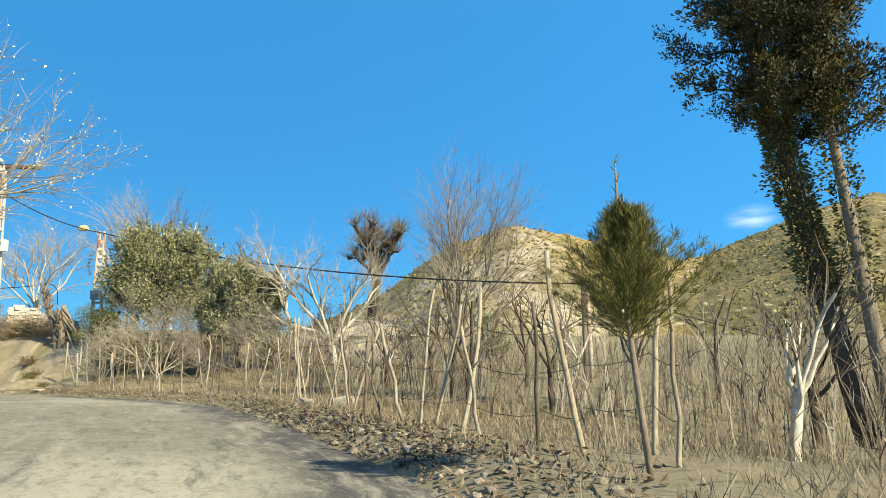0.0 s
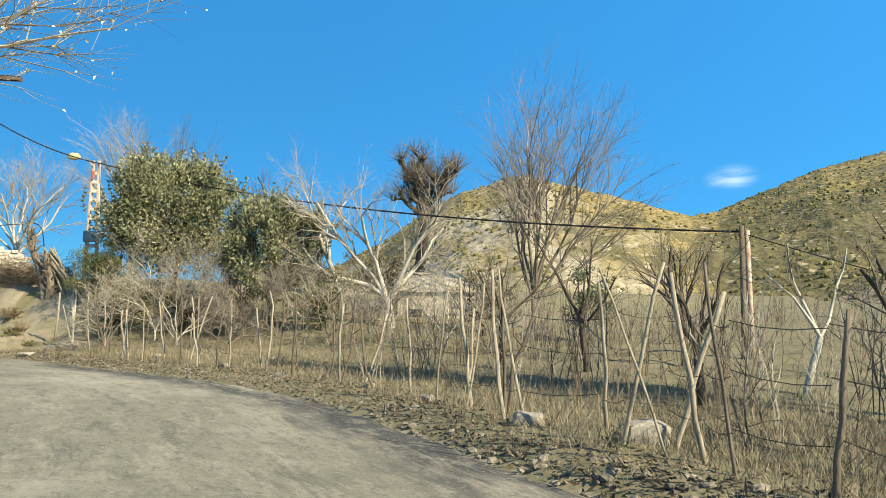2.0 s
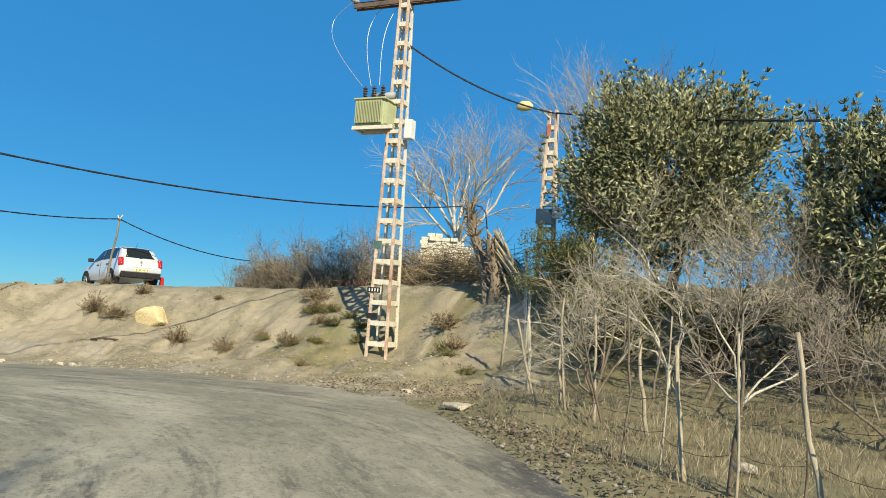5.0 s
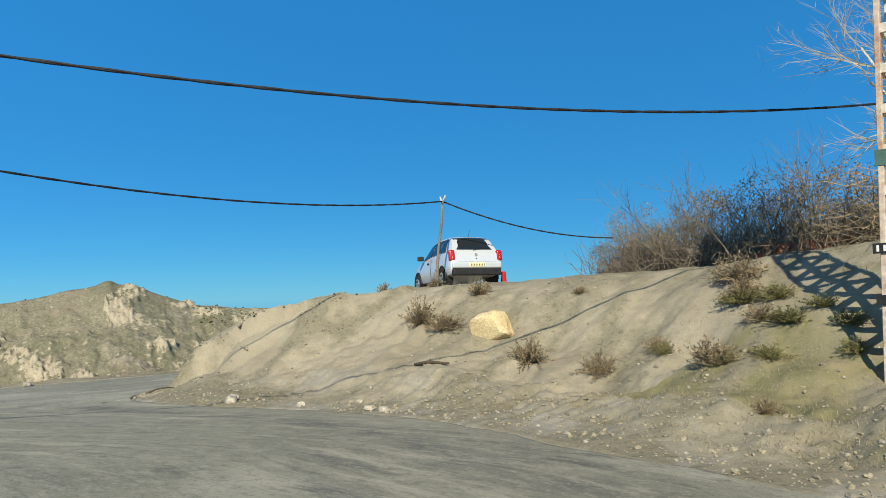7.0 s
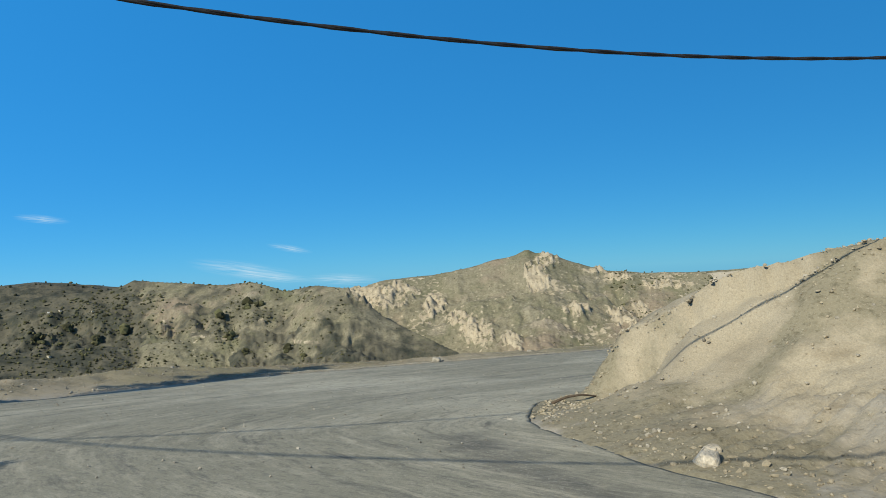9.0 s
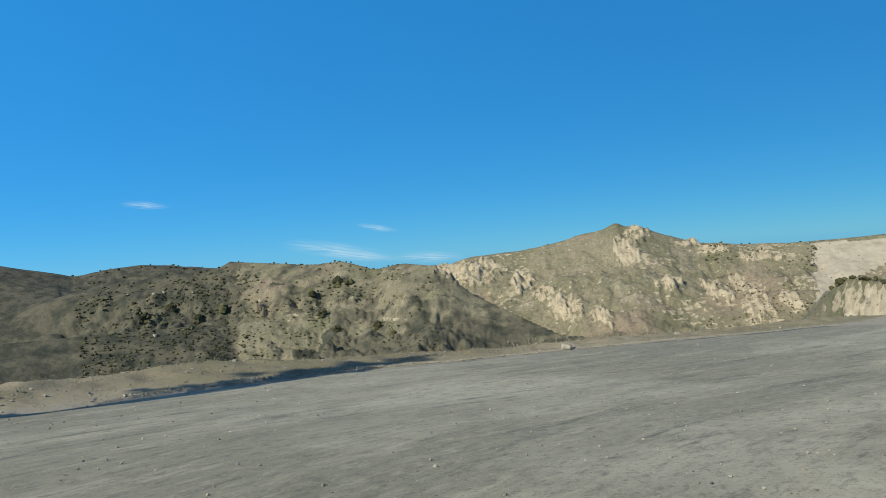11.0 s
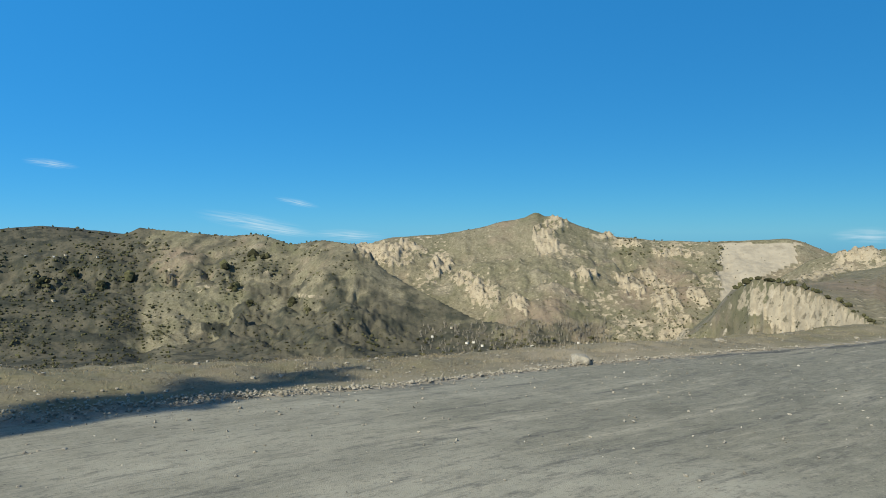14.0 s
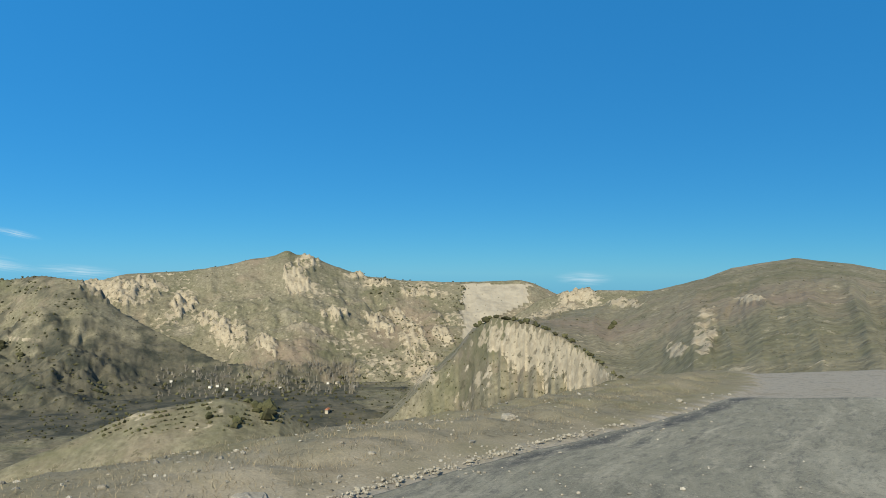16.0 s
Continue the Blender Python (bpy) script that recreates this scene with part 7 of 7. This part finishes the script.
for i, (x, y, s) in enumerate(((-30.0, 40.9, 1.0), (-28.3, 40.6, 1.0), (-26.7, 40.3, 0.95), (-25.6, 39.9, 0.7))):
    rng_ = random.Random(250 + i)
    at = spot(x, y)
    heap = empty("brushwood_heap", (at[0], at[1], land_at(*at) - 0.05), "brown heap of cut brushwood along the bank's top", "brushwood", "heaps of cut brushwood")
    sg, lg = Geo(), Geo()
    for _ in range(650):
        v = Vector((rng_.gauss(0, 0.55), rng_.gauss(0, 0.35), abs(rng_.gauss(0, 0.33))))
        bough(sg, v * s * 1.3, Vector((rng_.gauss(0, 1), rng_.gauss(0, .6), rng_.gauss(0.05, .3))), s * rng_.uniform(0.4, 1.1), 0.010, 0.004, rng_, 3, 0.2, -0.02, 3)
    leaf_cloud(lg, (0, 0, 0.3 * s), (1.2 * s, 0.7 * s, 0.45 * s), 2200, 0.05, 0.014, rng_, 0.2, 30)
    part("brushwood", sg, SHRUB, heap)
    part("foliage", lg, DEAD_LEAF, heap, "withered brown leaves")
# stack of white building blocks behind the heaps
stack_at = (-23.76, 33.97)
stack_z = land_at(*stack_at)
stack = empty("block_stack", (*stack_at, stack_z), "stack of rough white building blocks", "blocks", turn=32)
rng_b = random.Random(6)
g = Geo()
g.box((0, 0, 0), (0.235, 0.3, 0.122))
WHITE_BLOCK = surf("white_stone_block", [(0.40, 0.37, 0.30), (0.60, 0.56, 0.47), (0.50, 0.46, 0.38)], 3, 0.95, 0.5, 14)
block_mesh = bevelled(g, 0.012, 1).mesh("block", WHITE_BLOCK)
rows_ = int((4.47 - stack_z) / 0.125)
for r in range(rows_):
    for k in range(7):
        if r > rows_ - 4 and k > 5 - (r - rows_ + 3) or (r == rows_ - 1 and k in (0, 3)):
            continue
        ob = new("block", block_mesh)
        ob.parent = stack
        ob.matrix_basis = pose(-0.72 + k * 0.24 + (0.06 if r % 2 else 0) + rng_b.gauss(0, .012), rng_b.gauss(0, .03), 0.06 + r * 0.125, 0, 0, rng_b.gauss(0, 4))
# low red brick wall under the hedge
def brick_wall(at, length, rows, turn):
    z = land_at(*at) - 0.1
    wall = empty("brick_wall", (at[0], at[1], z), "low wall of bare red hollow bricks", "wall", turn=turn)
    bm_ = bevelled(_one_brick(), 0.006, 1).mesh("brick", surf("red_hollow_brick", [(0.20, 0.075, 0.045), (0.32, 0.13, 0.08)], 6, 0.9, 0.4, coords="pos"))
    for r in range(rows):
        for k in range(int(length / 0.31)):
            ob = new("brick", bm_)
            ob.parent = wall
            ob.location = (k * 0.31 + (0.155 if r % 2 else 0), 0, 0.1 + r * 0.2)
    return wall


def _one_brick():
    g = Geo()
    g.box((0, 0, 0), (0.298, 0.15, 0.188))
    return g


brick_wall(spot(-33.4, 40.3), 2.4, 2, 10)
# sticks leant against the old pollard
bundle = empty("stick_bundle", (*spot(-24.3, 38.0), land_at(*spot(-24.3, 38.0))), "bundle of pale sticks leaning on the old pollard", "sticks")
rng_s = random.Random(4)
for k in range(26):
    g = Geo()
    b = Vector((0.75 + rng_s.gauss(0.15, 0.2), rng_s.gauss(-0.2, .15), -0.05))
    t = Vector((-0.2 + rng_s.gauss(0, .12), -0.05 + rng_s.gauss(0, .1), rng_s.uniform(1.2, 1.7)))
    g.tube([b, b.lerp(t, .5) + Vector((rng_s.gauss(0, .03), 0, 0)), t], rng_s.uniform(0.015, 0.028), 5)
    part("stick", g, STAKE, bundle)

# ---- white house beyond the hedge, small ruin in the trees ----
WHITEWASH = surf("white_rendered_wall", [(0.66, 0.63, 0.56), (0.76, 0.73, 0.66)], 1.2, 0.9, 0.2, 12, amount=0.08)
ROOF_TILE = surf("terracotta_roof", [(0.33, 0.13, 0.07), (0.45, 0.20, 0.12)], 3, 0.9, 0.4, 12)
STONEWALL = surf("rough_stone_render", [(0.34, 0.30, 0.23), (0.50, 0.45, 0.36)], 1.6, 0.95, 0.6, 9)
WINDOW = glass_mat("dark_window", (0.03, 0.035, 0.04), 0.15)


def house(name, at, z, size, turn, label, roof=None, wall=None, group="", windows=((-0.3, 0.55), (0.3, 0.55)), flat=False, storeys=1):
    """A small house: walls, roof and windows set into the front and one side."""
    w, d, h = size
    hs = empty(name, (at[0], at[1], z), label, "house", group, turn)
    g = Geo()
    g.box((0, 0, h / 2 - 0.5), (w, d, h + 1.0))
    part("wall", g, wall or WHITEWASH, hs)
    g = Geo()
    if flat:
        g.box((0, 0, h + 0.06), (w * 1.04, d * 1.04, 0.16))
        g.box((0, -d * 0.5, h + 0.3), (w * 1.04, 0.15, 0.45))
    else:
        e = 0.06 * w
        v = [(-w / 2 - e, -d / 2 - e, h), (w / 2 + e, -d / 2 - e, h), (w / 2 + e, d / 2 + e, h), (-w / 2 - e, d / 2 + e, h), (-w / 2 + d * 0.25, 0, h + d * 0.33), (w / 2 - d * 0.25, 0, h + d * 0.33)]
        b = len(g.v)
        g.v += v
        g.f += [(0, 1, 5, 4), (1, 2, 5), (2, 3, 4, 5), (3, 0, 4), (3, 2, 1, 0)]
    part("roof", g, roof or ROOF_TILE, hs)
    for sx, sz in windows:
        for st_ in range(storeys):
            g = Geo()
            zc = h * (sz if storeys == 1 else (st_ + 0.55) / storeys)
            g.box((sx * w, -d / 2 + 0.0, zc), (w * 0.14, 0.12, h * 0.3 / storeys))
            part("window", g, WINDOW, hs)
    return hs


ruin_at = spot(-7.3, 38.4)
house("stone_hut", ruin_at, land_at(*ruin_at) - 1.3, (3.0, 2.2, 1.9), 20, "small pale stone hut hidden behind bare trees", roof=STONEWALL, wall=STONEWALL)
# post with two arms of old timber in the thicket
wp = spot(2.42, 27.4)
wz0 = land_at(*wp)
timber = empty("timber_post", (wp[0], wp[1], wz0), "weathered double timber post carrying a cable", "utility pole")
for dx in (-0.05, 0.12):
    g = Geo()
    g.tube([Vector((dx, 0, -0.3)), Vector((dx * 0.7, 0, 4.55 * U - wz0 + (0.1 if dx < 0 else 0.0)))], [0.07, 0.055], 8)
    part("upright", g, RUSTY if dx > 0 else DARK_STAKE, timber, smooth=True)

# ---- thicket of bare saplings beyond the fence ----
rng_t = random.Random(44)
def sapling(g, x, y, h, rng_, stems):
    z = land_at(x, y) - 0.03
    h = min(h, max(0.5, 1.55 + 0.035 * math.hypot(x + 2, y - 4) - z))
    for _ in range(stems):
        a, l = rng_.uniform(0, 6.28), rng_.uniform(0.04, 0.3)
        p2, d2, r2 = bough(g, Vector((x + rng_.gauss(0, .12), y + rng_.gauss(0, .12), z)), Vector((math.cos(a) * l, math.sin(a) * l, 1)), h * rng_.uniform(0.6, 1.1), 0.007 + 0.007 * h / 3, 0.004, rng_, 4, 0.09, 0.03, 3)
        for k in range(1, 5):
            for _j in range(2):
                d = d2[k] + Vector((rng_.gauss(0, .5), rng_.gauss(0, .5), rng_.gauss(.2, .3)))
                bough(g, p2[k], d, h * rng_.uniform(0.12, 0.3), 0.005, 0.002, rng_, 2, 0.2, 0.03, 3)


def field_point(lo, hi, dlo, dhi):
    f = rng_t.uniform(lo * PER, hi * PER)
    i = int(f)
    d = rng_t.uniform(dlo, dhi)
    p = RIGHT[i] + (RIGHT[min(i + 1, len(RIGHT) - 1)] - RIGHT[i]) * (f - i) + np.array([tan_r[i][1], -tan_r[i][0]]) * d
    return p, d


g1, g2 = Geo(), Geo()
for k in range(460):
    p, d = field_point(2.0, 7.5, 1.6, 26)
    sapling(g1 if k % 5 else g2, p[0], p[1], rng_t.uniform(0.7, 1.7) * (1.0 if d < 8 else 1.2), rng_t, rng_t.randint(2, 4))
for k in range(240):
    p, d = field_point(0.4, 3.0, 2.2, 26)
    sapling(g1 if k % 5 else g2, p[0], p[1], rng_t.uniform(0.7, 1.35), rng_t, rng_t.randint(2, 4))
for k in range(150):
    p, d = field_point(7.0, 10.2, 5.0, 14)
    sapling(g1 if k % 2 else g2, p[0], p[1], rng_t.uniform(0.9, 1.9), rng_t, rng_t.randint(2, 4))
tagged(g1.thing("sapling_thicket", TWIG), "grey-brown thicket of bare saplings beyond the fence", "thicket", kind="stuff")
tagged(g2.thing("sapling_thicket", PALE_TWIG), "pale bare saplings mixed through the thicket", "thicket", kind="stuff")
# low bare trees standing in the thicket
for i, (x, y, h) in enumerate(((-0.9, 12.6, 2.3), (0.6, 15.0, 2.8), (2.6, 17.5, 3.0), (1.2, 20.5, 3.3), (4.2, 11.5, 2.6), (-1.6, 17.2, 2.8), (5.6, 22, 3.6), (-2.6, 22.5, 3.4), (3.0, 9.0, 2.2), (7.5, 16.5, 3.2), (-4.4, 24.6, 3.2), (0.2, 25.5, 3.6))):
    bare_tree("pollarded_fig", spot(x, y), h * 0.72, "low bare tree with stubby pale limbs in the thicket", 300 + i, PALE_BARK if i % 5 == 3 else DARK_BARK, TWIG, limbs=3 + i % 3, trunk=0.42, r=0.05, last=3, kids=4, spreadk=0.55, up=1.4, limb_len=h * 0.42)

# ---- grass and weeds ----
rng_g = random.Random(12)
GREEN_SHRUB = leafy("greenish_weeds", [(0.075, 0.075, 0.03), (0.19, 0.175, 0.075), (0.14, 0.12, 0.055)])
g = Geo()
def tuft(g, x, y, z, h, rng_, blades, spread_=0.35):
    for _ in range(blades):
        d = Vector((rng_.gauss(0, spread_), rng_.gauss(0, spread_), 1))
        g.leaf(Vector((x + rng_.gauss(0, .06), y + rng_.gauss(0, .06), z - 0.01)), d, h * rng_.uniform(0.5, 1.3), 0.0022 + 0.006 * h, rng_)


pts = []
for _ in range(9500):
    f = rng_g.uniform(1.0 * PER, 10.8 * PER)
    i = int(f)
    d = 0.5 + abs(rng_g.gauss(0, 3.2))
    p = RIGHT[i] + (RIGHT[i + 1] - RIGHT[i]) * (f - i) + np.array([tan_r[i][1], -tan_r[i][0]]) * d + np.array([rng_g.gauss(0, .3), rng_g.gauss(0, .3)])
    if (f > 9.5 * PER or f < 3.6 * PER) and rng_g.random() < 0.6:
        continue
    pts.append((p[0], p[1], 0.06 + 0.085 * min(1, d / 1.5)))
zz = land(np.array([p[0] for p in pts]), np.array([p[1] for p in pts]))
for (x, y, h), z in zip(pts, zz):
    tuft(g, x, y, z, h * rng_g.uniform(0.6, 1.6), rng_g, 7, 0.5)
tagged(g.thing("dry_grass", STRAW), "long straw-coloured dry grass along the fence", "grass", kind="stuff")
g = Geo()
pts = []
for _ in range(5200):
    f = rng_g.uniform(18.6 * PER, 27 * PER)
    i = int(f)
    t_ = (LEFT[i + 1] - LEFT[i]) / np.linalg.norm(LEFT[i + 1] - LEFT[i])
    d = 0.7 + abs(rng_g.gauss(0, 3.0))
    p = LEFT[i] + (LEFT[i + 1] - LEFT[i]) * (f - i) + np.array([-t_[1], t_[0]]) * d
    pts.append((p[0], p[1], 0.05 + 0.05 * rng_g.random()))
for _ in range(3000):
    f = rng_g.uniform(10.5 * PER, 14 * PER)
    i = int(f)
    d = 0.8 + abs(rng_g.gauss(0, 4.0))
    p = RIGHT[i] + (RIGHT[i + 1] - RIGHT[i]) * (f - i) + np.array([tan_r[i][1], -tan_r[i][0]]) * d
    if fbm(np.array([p[0] * .4]), np.array([p[1] * .4]), 3, 77)[0] > -0.05:
        pts.append((p[0], p[1], 0.05 + 0.06 * rng_g.random()))
zz = land(np.array([p[0] for p in pts]), np.array([p[1] for p in pts]))
for (x, y, h), z in zip(pts, zz):
    tuft(g, x, y, z, h, rng_g, 5, 0.6)
tagged(g.thing("short_grass", STRAW), "short withered grass on verge and bank", "grass", kind="stuff")

bush_spots = [(-40.55, 34.1, .42), (-39.5, 34.4, .36), (-35.7, 34.6, .34), (-36.0, 34.85, .26), (-33.6, 35.0, .28), (-33.0, 36.2, .24), (-40.0, 35.8, .26), (-36.8, 37.1, .16), (-32.4, 38.1, .42), (-31.9, 37.7, .3), (-30.6, 35.2, .28), (-25.7, 37.2, .42), (-29.0, 39.7, .3), (-30.8, 36.8, .2), (-44.3, 34.6, .2), (-43.3, 36.1, .25), (-24.6, 36.2, .25), (-28.0, 33.4, .16)]
bush_spots += [(-32.7, 36.05, .3), (-31.8, 37.5, .42), (-30.2, 36.9, .4), (-29.7, 37.2, .34), (-30.4, 35.3, .26), (-29.75, 35.7, .34), (-25.0, 36.25, .36), (-28.6, 36.4, .28), (-24.1, 35.1, .24), (-23.0, 34.5, .26), (-31.0, 37.6, .36), (-29.0, 36.9, .3)]
for i, (x, y, s) in enumerate(bush_spots):
    at = spot(x, y)
    rng_ = random.Random(400 + i)
    g = Geo()
    dry_bush(g, (0, 0, 0), s * (1.25 if i < 18 else 0.9), rng_, 75)
    ob = g.thing("dry_bush", SHRUB if i < 18 else GREEN_SHRUB)
    ob.location = (at[0], at[1], land_at(*at) - 0.02)
    ob.scale = (rng_.uniform(0.8, 1.5), rng_.uniform(0.8, 1.3), rng_.uniform(0.8, 1.2) if i < 18 else rng_.uniform(0.55, 0.9))
    tagged(ob, "dry brown thistly bush growing on the bank" if i < 18 else "low greenish weed clump growing on the bank", "bush", "bank bushes")

# ---- far slopes: scrub and hamlets ----
rng_m = random.Random(8)
at_, size_ = [], []


def far_bush(az, el, lo, hi, clump=1):
    """Bushes at a bearing and slope of sight; lo and hi: their half width in degrees of sight."""
    for _k in range(clump):
        hit = on_range(az + rng_m.gauss(0, 0.10 * (clump > 1)), el + rng_m.gauss(0, 0.06 * (clump > 1)))
        if hit:
            at_.append(hit[:3])
            size_.append(1.7 * hit[3] * math.radians(lo + (hi - lo) * rng_m.random() ** 2))


sow = np.random.RandomState(22)
s_az, s_el = sow.uniform(42, 126, 52000), sow.uniform(-11.5, 0.8, 52000)
s_here = fbm(s_az * 0.55, s_el * 0.9, 4, 300)
for az, el, here in zip(s_az, s_el, s_here):
    if az > 113.5:
        want, lo, hi = (0.55 if el < -0.6 else 0.15), 0.015, 0.08
    elif az > 100:
        want, lo, hi = (0.28 * (here > -0.05) + 0.08 if -5.6 < el < -0.9 else 0.2), 0.015, 0.07
    elif az > 80 and el < -8.0:
        want, lo, hi = 0.30, 0.02, 0.10
    elif az > 80:
        want, lo, hi = (0.12 if el < -5 else 0.06), 0.012, 0.035
    elif az > 65 and el < -6.5:
        want, lo, hi = 0.25, 0.015, 0.06
    elif az > 72.5:
        want, lo, hi = 0.30 * (here > 0.0) + 0.04, 0.015, 0.055
    else:
        want, lo, hi = 0.05, 0.012, 0.035
    if rng_m.random() < want * (0.4 + 1.5 * max(0, here + 0.3)):
        far_bush(az, el, lo, hi)
for az, el, n, hi in ((107.6, -2.0, 9, 0.24), (106.6, -1.8, 5, 0.2), (109.6, -2.6, 12, 0.26), (109.0, -4.2, 8, 0.2), (104.8, -5.4, 14, 0.22), (103.6, -5.9, 10, 0.2), (107.9, -5.2, 7, 0.2), (87.9, -10.2, 6, 0.3), (87.0, -10.5, 7, 0.34), (88.6, -9.7, 5, 0.28), (87.2, -11.0, 8, 0.36), (89.4, -11.2, 6, 0.26), (91.4, -10.7, 2, 0.22), (61.6, -4.0, 6, 0.19), (116.2, -3.2, 14, 0.25), (119.8, -2.8, 16, 0.2), (118.0, -3.8, 16, 0.22), (121.5, -3.4, 14, 0.2)):
    far_bush(az, el, hi * 0.5, hi, n)
for _ in range(95):
    az = rng_m.uniform(57.5, 72.5)
    lip_el = float(np.interp(az, w_az, np.degrees(np.arctan2(lip_z[0] - EYE_W, lip_r[0]))))
    far_bush(az, lip_el + rng_m.uniform(-0.25, 0.18), 0.05, 0.16)
tagged(rock_field("far_scrub", at_, size_, FAR_SHRUB, 21, 0.85, 0.2), "dark scrub dotted over the far mountain slopes", "scrub", kind="stuff")
g = Geo()
for _ in range(330):
    az, el = rng_m.uniform(80.5, 95), rng_m.uniform(-9.2, -7.0)
    hit = on_range(az, el)
    if not hit or hit[3] < 800:
        continue
    x, y, z, r = hit
    h = rng_m.uniform(5, 13) * (1.3 if az < 84 else 0.8)
    for k in range(6):
        an = rng_m.uniform(0, 6.28)
        g.tube([Vector((x + rng_m.gauss(0, 1.0), y + rng_m.gauss(0, 1.0), z)), Vector((x + math.cos(an) * 1.3, y + math.sin(an) * 1.3, z + h * rng_m.uniform(0.6, 1)))], [0.32, 0.1], 3, False)
tagged(g.thing("poplar_grove", PALE_TWIG), "bare grey poplars round the valley hamlet", "trees", kind="stuff")
for az, el, w, roof in ((92.6, -7.35, 7, 1), (91.4, -8.55, 8, 1), (90.9, -8.5, 6, 1), (90.2, -8.75, 8, 1), (94.1, -8.1, 6, 1), (86.4, -8.7, 6, 1), (82.9, -8.4, 8, 1), (82.2, -8.45, 9, 1), (80.9, -8.7, 9, 1), (82.9, -10.5, 15, 0), (120.9, -1.50, 10, 1), (120.2, -1.50, 17, 1), (122.6, -1.45, 8, 1), (121.0, -4.6, 13, 1), (118.2, -1.6, 5, 1)):
    hit = on_range(az, el)
    if hit:
        x, y, z, r = hit
        house("hamlet_house", (x, y), z + 0.6, (w * 0.85, 4, 2.3 if roof else 4.0), -90 + az + rng_m.uniform(-25, 25), "pale house with tiled roof in the far valley" if roof == 0 else "white flat-roofed house on the far slope", group="far houses", flat=bool(roof), roof=STONEWALL if roof else None, wall=(WHITEWASH, STONEWALL)[int(w) % 2])
# scrub on the northern hill
HILL_SCRUB = leafy("yellowish_scrub", [(0.08, 0.08, 0.025), (0.19, 0.165, 0.06), (0.14, 0.125, 0.045)], 0.4)
g = Geo()
count = 0
while count < 3600:
    az, r = rng_m.uniform(-45, 24), rng_m.uniform(46, 150)
    j = int((az - n_az[0]) / (n_az[1] - n_az[0]))
    i = int(np.searchsorted(n_r, r)) - 1
    if r > nd[0][j] + 2 or i >= len(n_r) - 1:
        continue
    x, y = nx[i, j], ny[i, j]
    if fbm(np.array([x * 0.05]), np.array([y * 0.05]), 3, 310)[0] + rng_m.uniform(-.4, .4) < 0:
        continue
    s = rng_m.uniform(0.1, 0.34)
    g.rock((x, y, nz_[i, j] + s * 0.25), s, rng_m, 1, 0.9)
    count += 1
tagged(g.thing("hill_scrub", HILL_SCRUB), "low green scrub dotted over the terraced hill", "scrub", kind="stuff")
